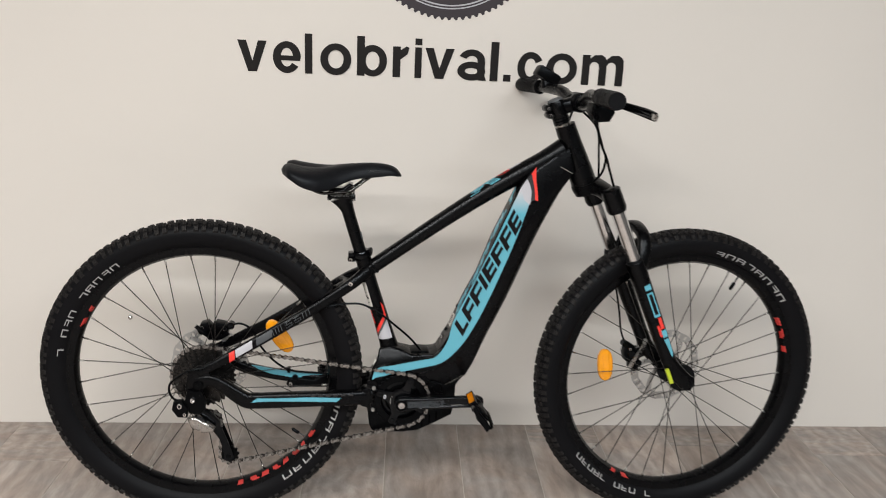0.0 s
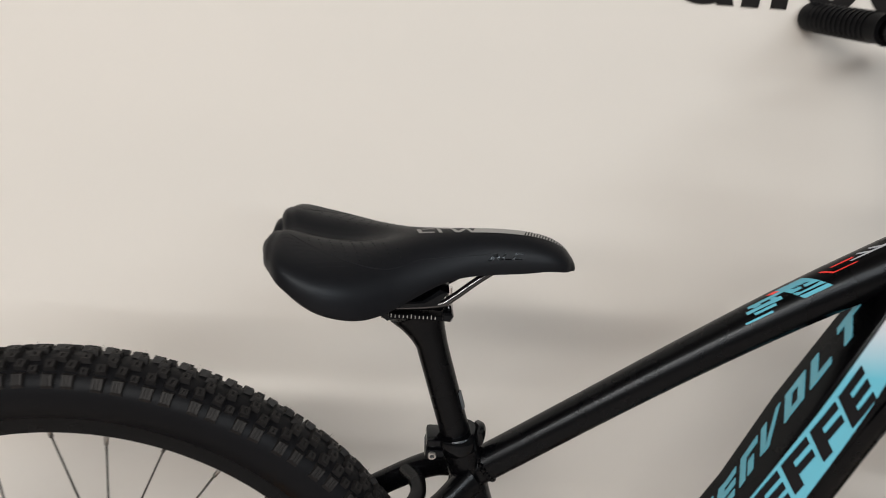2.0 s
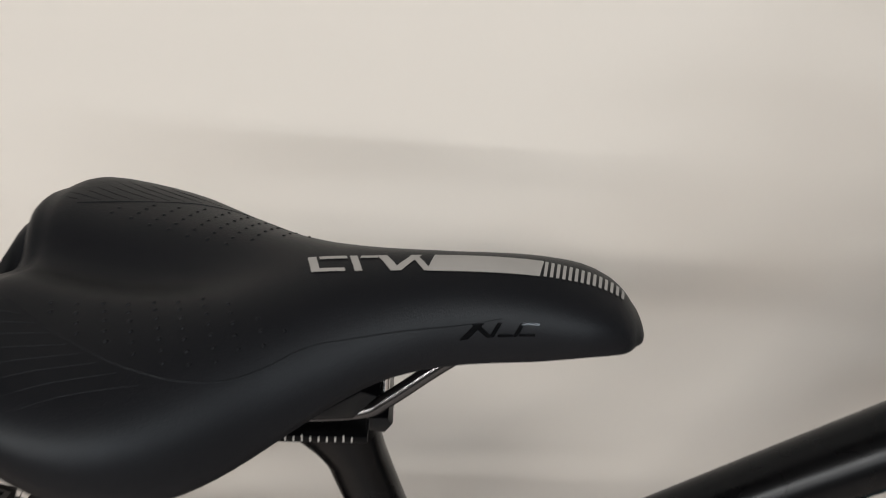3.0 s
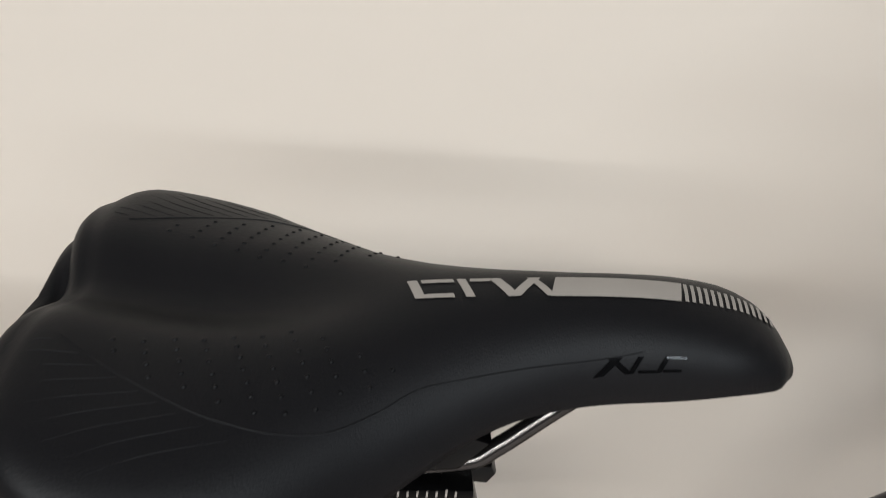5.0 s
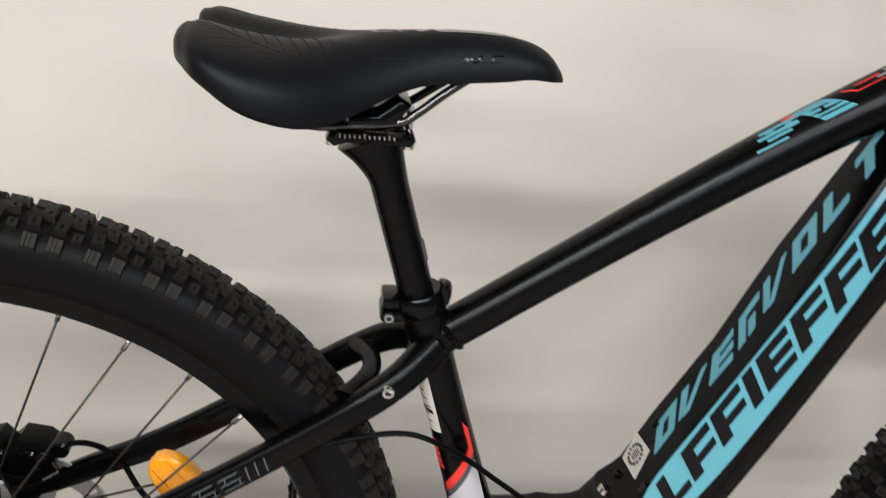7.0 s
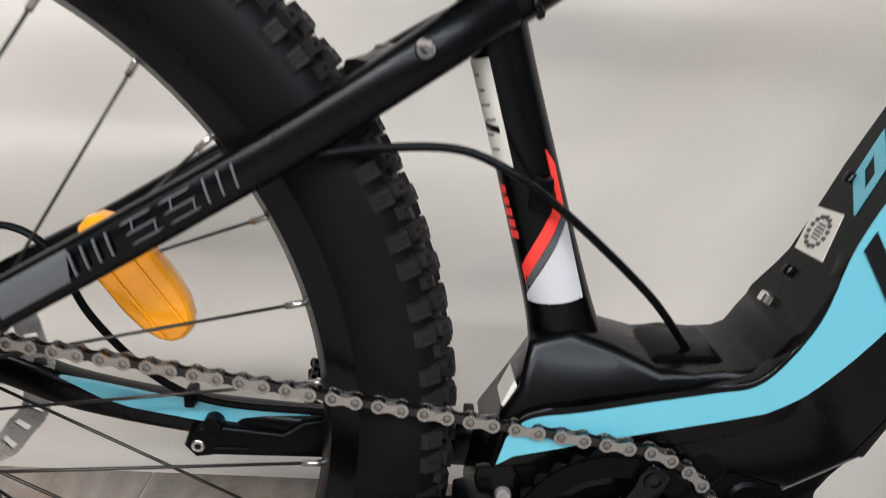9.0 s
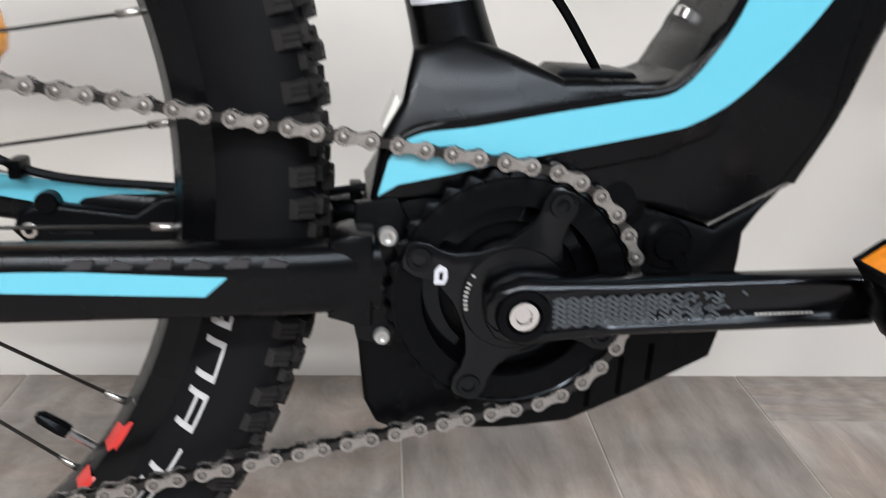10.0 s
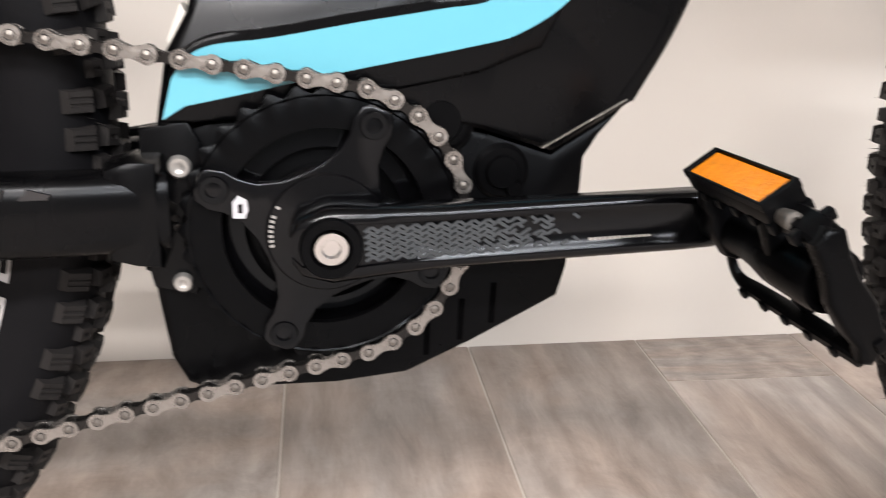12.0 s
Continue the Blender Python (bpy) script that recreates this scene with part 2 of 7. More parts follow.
def sweep(bm, pts, radii, seg=14, n=6, power=2.0, straight=False):
    """A tube along pts. radii: one number, or a (sideways, upright) pair for each point. power over 2 squares the section."""
    k = len(pts)
    if not isinstance(radii, (list, tuple)):
        radii = [radii] * k
    radii = [r if isinstance(r, (list, tuple)) else (r, r) for r in radii]
    line = [Vector(q) for q in pts] if straight else catmull(pts, n)
    rr = [Vector((a, b, 0)) for a, b in radii] if straight else catmull([(a, b, 0) for a, b in radii], n)
    rings, side = [], None
    for i, q in enumerate(line):
        t = (line[min(i + 1, len(line) - 1)] - line[max(i - 1, 0)]).normalized()
        if side is None:
            side = Vector((0, 1, 0)) if abs(t.y) < 0.8 else Vector((1, 0, 0))
        side = (side - t * side.dot(t)).normalized()
        up = t.cross(side)
        ring = []
        for j in range(seg):
            a = 2 * math.pi * j / seg
            c, s = math.cos(a), math.sin(a)
            cc, ss = math.copysign(abs(c) ** (2 / power), c), math.copysign(abs(s) ** (2 / power), s)
            ring.append(bm.verts.new(q + side * (cc * rr[i].x) + up * (ss * rr[i].y)))
        rings.append(ring)
    for a, b in zip(rings, rings[1:]):
        for j in range(seg):
            bm.faces.new((a[j], a[(j + 1) % seg], b[(j + 1) % seg], b[j]))
    bm.faces.new(rings[0][::-1])
    bm.faces.new(rings[-1])
    return rings


def prism(bm, outline, y0, y1, bevel=0.0, segs=2, m=None):
    """An (x, z) outline drawn through from y0 to y1."""
    vs = [bm.verts.new((x, y0, z)) for x, z in outline]
    f = bm.faces.new(vs)
    o = bmesh.ops.extrude_face_region(bm, geom=[f])
    top = [g for g in o["geom"] if isinstance(g, bmesh.types.BMVert)]
    for v in top:
        v.co.y = y1
    allv = vs + top
    if bevel:
        es = [e for e in bm.edges if e.verts[0] in allv and e.verts[1] in allv and abs(e.verts[0].co.y - e.verts[1].co.y) < 1e-9]
        o2 = bmesh.ops.bevel(bm, geom=es, offset=bevel, segments=segs, affect="EDGES", profile=0.5)
        allv = [v for v in set(allv) | {v for g in o2["faces"] for v in g.verts} if v.is_valid]
    if m is not None:
        bmesh.ops.transform(bm, matrix=m, verts=allv)
    return allv


def revolve(bm, profile, seg=64, centre=(0, 0, 0), closed=True, start=0.0, arc=2 * math.pi):
    """A closed (radius, y) profile turned round the y axis."""
    full = abs(arc - 2 * math.pi) < 1e-6
    rings = []
    for i in range(seg if full else seg + 1):
        a = start + arc * i / seg
        rings.append([bm.verts.new((centre[0] + r * math.cos(a), centre[1] + y, centre[2] + r * math.sin(a))) for r, y in profile])
    k = len(profile)
    for i in range(seg):
        a, b = rings[i], rings[(i + 1) % len(rings)]
        for j in range(k if closed else k - 1):
            bm.faces.new((a[j], a[(j + 1) % k], b[(j + 1) % k], b[j]))
    if not full and closed:
        bm.faces.new(rings[0])
        bm.faces.new(rings[-1][::-1])
    return rings


def disc(bm, c, r, y0, y1, seg=24, bevel=0.0):
    b = min(bevel, r * 0.5)
    prof = [(0.0001, y0), (r - b, y0), (r, y0 + b), (r, y1 - b), (r - b, y1), (0.0001, y1)] if b else [(0.0001, y0), (r, y0), (r, y1), (0.0001, y1)]
    return revolve(bm, prof, seg, c, closed=False)


def bolt(name, c, r, depth, parent, mat=None, hexed=True):
    """A socket-headed bolt whose head looks to -y, its face at c."""
    bm = bmesh.new()
    x, y, z = c
    revolve(bm, [(0.0001, 0.45 * depth), (r * 0.42, 0.45 * depth), (r * 0.5, 0.02 * depth), (r * 0.86, 0), (r, 0.14 * depth), (r, depth), (0.0001, depth)], 18, (x, y, z), closed=False)
    return part(name, bm, mat or M_CHROME, parent)


def stud(name, c, r, depth, parent):
    """A plain bright bolt head that looks to -y."""
    bm = bmesh.new()
    x, y, z = c
    revolve(bm, [(0.0001, 0.0006), (r * 0.35, 0.0004), (r * 0.45, 0), (r * 0.8, 0), (r, 0.0012), (r, depth), (0.0001, depth)], 20, (x, y, z), closed=False)
    return part(name, bm, M_STUD, parent)


def cable(name, pts, r, parent, mat=None, n=8):
    bm = bmesh.new()
    sweep(bm, pts, r, seg=8, n=n)
    return part(name, bm, mat or M_PLASTIC, parent)


def plate(name, outline, y, thick, mat, parent, label="", bevel=0.0):
    bm = bmesh.new()
    prism(bm, outline, y - thick, y + thick, bevel)
    return part(name, bm, mat, parent, label, smooth=False)


# ---- the room ----
bm = bmesh.new()
box(bm, -3.2, 3.2, WALL, WALL + 0.12, -0.1, CEILING)
tagged(part("wall_north", bm, M_WALL, smooth=False), "warm off-white painted plaster wall behind the bicycle", "wall", kind="structure")
# three added walls out of view; their dark grey keeps reflections down
for nm, (x0, x1, y0, y1) in {"wall_west": (-3.32, -3.2, -6.4, WALL + 0.12), "wall_east": (3.2, 3.32, -6.4, WALL + 0.12), "wall_south": (-3.2, 3.2, -6.4, -6.28)}.items():
    bm = bmesh.new()
    box(bm, x0, x1, y0, y1, -0.1, CEILING)
    tagged(part(nm, bm, M_FARWALL, smooth=False), "plain dark grey wall added out of view", "wall", kind="structure")
# added ceiling, out of view, closes the room above the lamps
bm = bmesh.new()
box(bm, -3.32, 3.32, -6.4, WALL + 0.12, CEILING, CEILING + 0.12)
tagged(part("ceiling", bm, M_CEIL, smooth=False), "plain mid-grey ceiling added out of view", "ceiling", kind="structure")
bm = bmesh.new()
box(bm, -3.2, 3.2, -6.28, WALL, -0.1, -0.0012)
FLOOR = tagged(part("floor", bm, M_JOINT, smooth=False), "grey-brown wood-look vinyl plank floor", "floor", kind="structure")


def ceiling_light(x, y, sx, sy):
    root = new("ceiling_light")
    root.location = (x, y, CEILING)
    tagged(root, "long white fluorescent ceiling light on the ceiling", "ceiling light", "ceiling lights")
    b = bmesh.new()
    box(b, -sx / 2 - 0.02, sx / 2 + 0.02, -sy / 2 - 0.02, sy / 2 + 0.02, -0.03, 0, bevel=0.004)
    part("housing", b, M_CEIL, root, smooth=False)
    b = bmesh.new()
    box(b, -sx / 2, sx / 2, -sy / 2, sy / 2, -0.045, -0.03)
    part("diffuser", b, M_DIFFUSER, root, smooth=False)


for lx, ly, sx, sy, _, _ in LAMPS:
    ceiling_light(lx, ly, sx, sy)

# ---- sign on the wall ----
BASE, XH, ASC, STROKE = 1.0088, 0.0768, 0.0988, 0.0197


def sx_of(px):
    return float(np.interp(px, [420, 547, 878, 1106], [-0.4295, -0.2505, 0.2320, 0.5725]))


SIGN = new("wall_sign")
SIGN.location = (0, WALL, 0)
tagged(SIGN, "large black vinyl lettering stuck on the cream wall", "wall sign")
T1 = -0.0001
DEPTH = [0.0]


def front():
    """Each piece lies a hair in front of the one before."""
    DEPTH[0] = (DEPTH[0] + 0.0003) % 0.0018
    return -0.0010 - DEPTH[0]


def flat(name, outline, mat=None, parent=None):
    b = bmesh.new()
    prism(b, outline, front(), T1)
    return part(name, b, mat or M_SIGN, parent or SIGN, smooth=False)


def bar(x0, x1, z0, z1):
    return flat("bar", [(x0, z0), (x1, z0), (x1, z1), (x0, z1)])


def oval(x0, x1, z0, z1, gap=0.0, span=None):
    """A ring; gap opens it towards the right, span gives its first and last angle."""
    b, T0 = bmesh.new(), front()
    cx, cz, rx, rz, k = (x0 + x1) / 2, (z0 + z1) / 2, (x1 - x0) / 2, (z1 - z0) / 2, 40
    rows = []
    for i in range(k + 1):
        a = gap + (2 * math.pi - 2 * gap) * i / k if span is None else span[0] + (span[1] - span[0]) * i / k
        c, s = math.cos(a), math.sin(a)
        rows.append([b.verts.new((cx + q * c, y, cz + p * s)) for q, p, y in ((rx, rz, T0), (rx - STROKE, rz - STROKE * 0.82, T0), (rx - STROKE, rz - STROKE * 0.82, T1), (rx, rz, T1))])
    for p, q in zip(rows, rows[1:]):
        for j in range(4):
            b.faces.new((p[j], p[(j + 1) % 4], q[(j + 1) % 4], q[j]))
    if gap or span:
        b.faces.new(rows[0])
        b.faces.new(rows[-1][::-1])
    return part("oval", b, M_SIGN, SIGN, smooth=False)


def vee(x0, x1):
    c, z1 = (x0 + x1) / 2, BASE + XH
    flat("bar", [(x0, z1), (x0 + STROKE * 1.1, z1), (c, BASE + 0.026), (c + 0.011, BASE), (c - 0.011, BASE)])
    flat("bar", [(x1, z1), (x1 - STROKE * 1.1, z1), (c, BASE + 0.026), (c + 0.0005, BASE + 0.01), (c + 0.011, BASE)])


GLYPHS = [("v", 420, 472), ("e", 484, 532), ("l", 540, 553), ("o", 567, 621), ("b", 631, 684), ("r", 694, 723), ("i", 733, 745), ("v", 751, 803), ("a", 810, 861),
          ("l", 868, 882), (".", 892, 905), ("c", 916, 962), ("o", 967, 1022), ("m", 1031, 1105)]
for kind, p0, p1 in GLYPHS:
    x0, x1 = sx_of(p0), sx_of(p1)
    if kind == "v":
        vee(x0, x1)
    elif kind == "o":
        oval(x0, x1, BASE - 0.001, BASE + XH + 0.001)
    elif kind == "c":
        oval(x0, x1, BASE - 0.001, BASE + XH + 0.001, gap=0.5)
    elif kind == "l":
        bar(x0, x1, BASE, BASE + ASC)
    elif kind == "b":
        bar(x0, x0 + STROKE, BASE, BASE + ASC)
        oval(x0 + 0.003, x1, BASE - 0.001, BASE + XH + 0.001)
    elif kind == "r":
        bar(x0, x0 + STROKE, BASE, BASE + XH)
        flat("bar", [(x0 + STROKE, BASE + 0.045), (x0 + STROKE, BASE + 0.068), (x1 - 0.008, BASE + XH + 0.001), (x1, BASE + XH - 0.002), (x1 - 0.005, BASE + 0.058)])
    elif kind == "i":
        bar(x0, x1, BASE, BASE + XH)
        bar(x0, x1, BASE + ASC - 0.0155, BASE + ASC)
    elif kind == ".":
        bar(x0, x1, BASE, BASE + 0.0175)
    elif kind == "e":
        oval(x0 - 0.002, x1 + 0.001, BASE - 0.001, BASE + XH + 0.001, span=(-0.06, 2 * math.pi - 0.62))
        bar(x0 + 0.010, x1 - 0.001, BASE + 0.0305, BASE + 0.0425)
    elif kind == "a":
        oval(x0 - 0.001, x1 - 0.002, BASE - 0.001, BASE + 0.0470)
        oval(x0 + 0.001, x1 - 0.004, BASE + 0.0200, BASE + XH + 0.001, span=(0.0, 2.75))
        flat("bar", [(x1 - 0.004 - STROKE, BASE + 0.004), (x1 + 0.001 - STROKE, BASE), (x1 + 0.001, BASE), (x1 - 0.004, BASE + 0.012), (x1 - 0.004, BASE + 0.0490), (x1 - 0.004 - STROKE, BASE + 0.0490)])
    elif kind == "m":
        for q in (0, 0.5, 1):
            xb = x0 + (x1 - x0 - STROKE) * q
            bar(xb, xb + STROKE, BASE, BASE + XH - (0.0 if q == 0 else 0.030))
        for q in (0, 0.5):
            xb = x0 + STROKE + (x1 - x0 - STROKE) * q
            w = (x1 - x0 - STROKE) * 0.5 - STROKE
            zt, zb = BASE + XH + 0.001, BASE + XH - STROKE * 0.86
            flat("bar", [(xb - 0.001, zb - 0.010), (xb + w * 0.25, zb - 0.001), (xb + w * 0.60, zb), (xb + w * 0.92, zb - 0.006), (xb + w, zb - 0.016), (xb + w + STROKE, zb - 0.016), (xb + w + STROKE * 0.96, zt - 0.014), (xb + w + STROKE * 0.7, zt - 0.005), (xb + w + STROKE * 0.25, zt), (xb + w * 0.45, zt - 0.001), (xb - 0.001, zt - 0.011)])

EMBLEM = new("wall_emblem")
EMBLEM.location = (0.102, WALL, 1.396)
tagged(EMBLEM, "round dark purple tyre-shaped vinyl emblem with white rings on the wall", "wall emblem")
b = bmesh.new()
pts = []
TEETH = 84
for i in range(TEETH * 4):
    a = 2 * math.pi * i / (TEETH * 4)
    r = 0.2400 if (i % 4) in (0, 1) else 0.2330
    pts.append((r * math.cos(a), r * math.sin(a)))
prism(b, pts, -0.0010, -0.0001)
part("tyre_ring", b, M_SIGN_P, EMBLEM, smooth=False)
for nm, r0, r1 in (("outer_ring", 0.2100, 0.2132), ("inner_ring", 0.2025, 0.2062)):
    b = bmesh.new()
    revolve(b, [(r0, -0.0018), (r1, -0.0018), (r1, -0.0009), (r0, -0.0009)], 96)
    part(nm, b, M_WHITE, EMBLEM, "thin white ring", smooth=False)

# ---- the bicycle ----
BIKE = new("electric_mountain_bike")
CENTRE = Matrix.Translation((0, 0, 0.31))
BIKE.matrix_world = Matrix(((0.999679, -0.025287, -0.001372, 0.000000), (0.025324, 0.998211, 0.054156, 0.063236), (0.000000, -0.054173, 0.998532, 0.000000), (0, 0, 0, 1))) @ CENTRE @ Matrix.Scale(1.013, 4) @ CENTRE.inverted()
tagged(BIKE, "black electric mountain bike with cyan decals leaning on the wall", "bicycle")

HUB_R = (-0.4448, 0.0, 0.3568)
HEAD = V(0.348, 0, 0.928)
AXIS = V(-0.42, 0, 1).normalized()
STEER = Matrix.Translation(HEAD) @ Matrix.Rotation(radians(5.0), 4, AXIS) @ Matrix.Translation(-HEAD)
HUB_F = (0.6650, 0.0, 0.3530)
BB = (-0.0019, 0.0, 0.3091)

# frame shell: down tube, motor housing and head gusset
SHELL = [(0.366, 0.838), (0.343, 0.812), (0.303, 0.774), (0.2560, 0.690), (0.2040, 0.552), (0.1680, 0.450), (0.1620, 0.402), (0.1445, 0.3668), (0.105, 0.3418), (0.070, 0.352),
         (0.020, 0.360), (-0.030, 0.362), (-0.0735, 0.350), (-0.0680, 0.383), (-0.0585, 0.400), (-0.0530, 0.424), (-0.030, 0.431), (-0.006, 0.424), (0.020, 0.4135), (0.0717, 0.4155), (0.0840, 0.4300),
         (0.0955, 0.4530), (0.111, 0.4860), (0.136, 0.5460), (0.1635, 0.601), (0.1965, 0.692), (0.251, 0.816), (0.270, 0.836), (0.300, 0.859), (0.330, 0.880), (0.352, 0.892)]

SHELL = SHELL[:18] + [(p.x, p.y) for p in catmull([(x, z, 0) for x, z in SHELL[18:24]], 3)] + SHELL[24:]


def shell_width(x, z):
    w = 0.0425
    if z > 0.72:
        w = 0.0425 - 0.0125 * min(1, (z - 0.72) / 0.16)
    if z > 0.405 and x < 0.06:
        w -= 0.020 * min(1, (z - 0.405) / 0.02) * min(1, (0.06 - x) / 0.03)
    if x < 0.090:
        w = min(w, 0.0425 - 0.0065 * min(1, max(0, (z - 0.372) / 0.012)) * min(1, (0.090 - x) / 0.012))
    return w


bm = bmesh.new()
for v in prism(bm, SHELL, -0.0425, 0.0425, 0.0055, 3):
    v.co.y *= shell_width(v.co.x, v.co.z) / 0.0425
    if v.co.y > 0:
        if v.co.x < -0.03 and v.co.z > 0.37:
            v.co.x += 0.012
        rise = min(1, max(0, (v.co.z - 0.41) / 0.06)) * min(1, max(0, (0.90 - v.co.z) / 0.06))
        near_top = min(1, max(0, 1 - (v.co.x - 0.104 - (v.co.z - 0.47) * 0.425) / 0.05))
        v.co.y *= 1 - rise * (0.25 + 0.38 * near_top)
bmesh.ops.triangulate(bm, faces=[f for f in bm.faces if len(f.verts) > 4])
FRAME = part("frame", bm, M_PAINT, BIKE, "satin black aluminium frame with a thick down tube", angle=0.5)

# rounded keel under the down tube
KEEL = [((0.358, 0.838), (0.368, 0.838)), ((0.335, 0.812), (0.352, 0.811)), ((0.296, 0.774), (0.331, 0.772)), ((0.249, 0.690), (0.2915, 0.688)), ((0.197, 0.552), (0.2360, 0.550)), ((0.161, 0.450), (0.1890, 0.449)), ((0.154, 0.402), (0.1650, 0.401)), ((0.134, 0.3668), (0.1450, 0.3668))]
KEEL = list(zip(catmull([(a[0], a[1], 0) for a, b in KEEL], 4), catmull([(b[0], b[1], 0) for a, b in KEEL], 4)))
bm = bmesh.new()
rows = []
for a, b in KEEL:
    w = shell_width(a.x, a.y) + 0.0003
    flat_end = min(1, max(0, (a.y - 0.36) / 0.10))
    ring = []
    for s in (-1, 1):
        side = []
        for q, f in ((0, 1), (0.25, 0.99), (0.45, 0.945), (0.62, 0.86), (0.78, 0.72), (0.90, 0.54), (0.97, 0.36), (1.0, 0.18)):
            p = a.lerp(b, q)
            f = f * flat_end + (1 - flat_end) * (1 if q < 0.9 else 0.92)
            side.append(bm.verts.new((p.x, s * w * f * (1 if s < 0 else 0.75), p.y)))
        ring += side if s < 0 else side[::-1]
    rows.append(ring)
for p, q in zip(rows, rows[1:]):
    for j in range(len(p)):
        bm.faces.new((p[j], p[(j + 1) % len(p)], q[(j + 1) % len(p)], q[j]))
bm.faces.new(rows[0])
bm.faces.new(rows[-1][::-1])
part("down_tube_keel", bm, M_PAINT, FRAME, angle=0.9)


def frame_tube(name, pts, radii, power=2.0, seg=20, n=6):
    b = bmesh.new()
    sweep(b, pts, radii, seg, n, power)
    return part(name, b, M_PAINT, FRAME)


frame_tube("seat_tube", [(-0.0955, 0, 0.640), (-0.0888, 0, 0.615), (-0.0788, 0, 0.580), (-0.0555, 0, 0.505), (-0.0352, 0, 0.440), (-0.025, 0, 0.405)],
           [(0.0172, 0.0172), (0.0175, 0.0175), (0.0165, 0.0165), (0.0172, 0.0175), (0.0195, 0.0195), (0.024, 0.024)])
frame_tube("top_tube", [(-0.088, 0, 0.600), (-0.055, 0, 0.6227), (0.020, 0, 0.6765), (0.100, 0, 0.7330), (0.180, 0, 0.7865), (0.250, 0, 0.8290), (0.300, 0, 0.8570), (0.345, 0, 0.8850)],
           [(0.0164, 0.0166), (0.0163, 0.0163), (0.0166, 0.0166), (0.0177, 0.0178), (0.0195, 0.0196), (0.0215, 0.0212), (0.0235, 0.0225), (0.026, 0.0255)], 2.2, 28)
frame_tube("head_tube", [HEAD + AXIS * 0.012, HEAD - AXIS * 0.03, HEAD - AXIS * 0.09, HEAD - AXIS * 0.128], [(0.0225, 0.0225), (0.024, 0.024), (0.0275, 0.0275), (0.0285, 0.0285)], 2.0, 24)
for s in (-1, 1):
    far = 0.006 if s > 0 else 0.0
    frame_tube("seat_stay", [(-0.446, s * 0.066, 0.384), (-0.410, s * 0.064, 0.402), (-0.362, s * 0.058, 0.4285), (-0.300, s * 0.050, 0.4635), (-0.1935, s * 0.042 + far, 0.5280 + far * 0.4), (-0.122, s * 0.036 + far, 0.5765), (-0.082, s * 0.012 + far, 0.604 - far)],
               [(0.008, 0.010), (0.008, 0.0105), (0.008, 0.0120), (0.008, 0.0125), (0.009, 0.0120), (0.010, 0.0125), (0.012, 0.014)], 2.6)
frame_tube("chain_stay", [(-0.452, -0.064, 0.362), (-0.420, -0.064, 0.3655), (-0.392, -0.064, 0.350), (-0.350, -0.064, 0.320), (-0.325, -0.064, 0.3165), (-0.250, -0.063, 0.3185), (-0.160, -0.058, 0.3190), (-0.105, -0.053, 0.3190), (-0.070, -0.046, 0.3190)],
           [(0.008, 0.014), (0.009, 0.013), (0.010, 0.0145), (0.0105, 0.0170), (0.0105, 0.0178), (0.011, 0.0178), (0.012, 0.0175), (0.0125, 0.0175), (0.012, 0.0175)], 3.2)
frame_tube("chain_stay", [(-0.452, 0.064, 0.362), (-0.420, 0.064, 0.3640), (-0.385, 0.064, 0.352), (-0.345, 0.062, 0.338), (-0.280, 0.058, 0.3270), (-0.190, 0.052, 0.3200), (-0.105, 0.048, 0.3160), (-0.070, 0.042, 0.3185)],
           [(0.008, 0.014), (0.009, 0.013), (0.010, 0.013), (0.0105, 0.0130), (0.011, 0.013), (0.012, 0.0145), (0.0125, 0.0165), (0.012, 0.0175)], 3.0)
# weld beads where the top tube meets the seat tube
for wc, wt, wr, k in (((-0.070, 0, 0.6125), (0.80, 0, 0.60), 0.0178, 22), ((-0.084, 0, 0.598), (-0.31, 0, 0.95), 0.0182, 24)):
    wt = Vector(wt).normalized()
    e1, e2 = V(0, 1, 0), wt.cross(V(0, 1, 0)).normalized()
    bm = bmesh.new()
    for i in range(k):
        a = 2 * math.pi * i / k
        bmesh.ops.create_icosphere(bm, subdivisions=1, radius=0.0030, matrix=Matrix.Translation(V(*wc) + (e1 * math.cos(a) + e2 * math.sin(a)) * (wr - 0.0014)))
    part("weld_bead", bm, M_PAINT, FRAME)
# flared bridge between the seat stays
bm = bmesh.new()
sweep(bm, [(-0.146, -0.036, 0.568), (-0.137, -0.020, 0.5735), (-0.130, 0, 0.5745), (-0.131, 0.020, 0.5740), (-0.136, 0.040, 0.571)], [(0.015, 0.007), (0.0090, 0.0055), (0.0078, 0.0050), (0.0085, 0.0055), (0.013, 0.007)], 12, 6, 2.8)
part("stay_bridge", bm, M_PAINT, FRAME)
for s in (-1, 1):
    bm = bmesh.new()
    prism(bm, [(-0.475, 0.345), (-0.468, 0.385), (-0.445, 0.402), (-0.425, 0.398), (-0.420, 0.372), (-0.428, 0.352), (-0.446, 0.338)], s * 0.067 - 0.004, s * 0.067 + 0.004, 0.0015)
    part("dropout", bm, M_PAINT, FRAME)
bm = bmesh.new()
disc(bm, (-0.446, -0.071, 0.356), 0.011, -0.006, 0.008, 20, 0.002)
part("axle_end", bm, M_PLASTIC, FRAME)
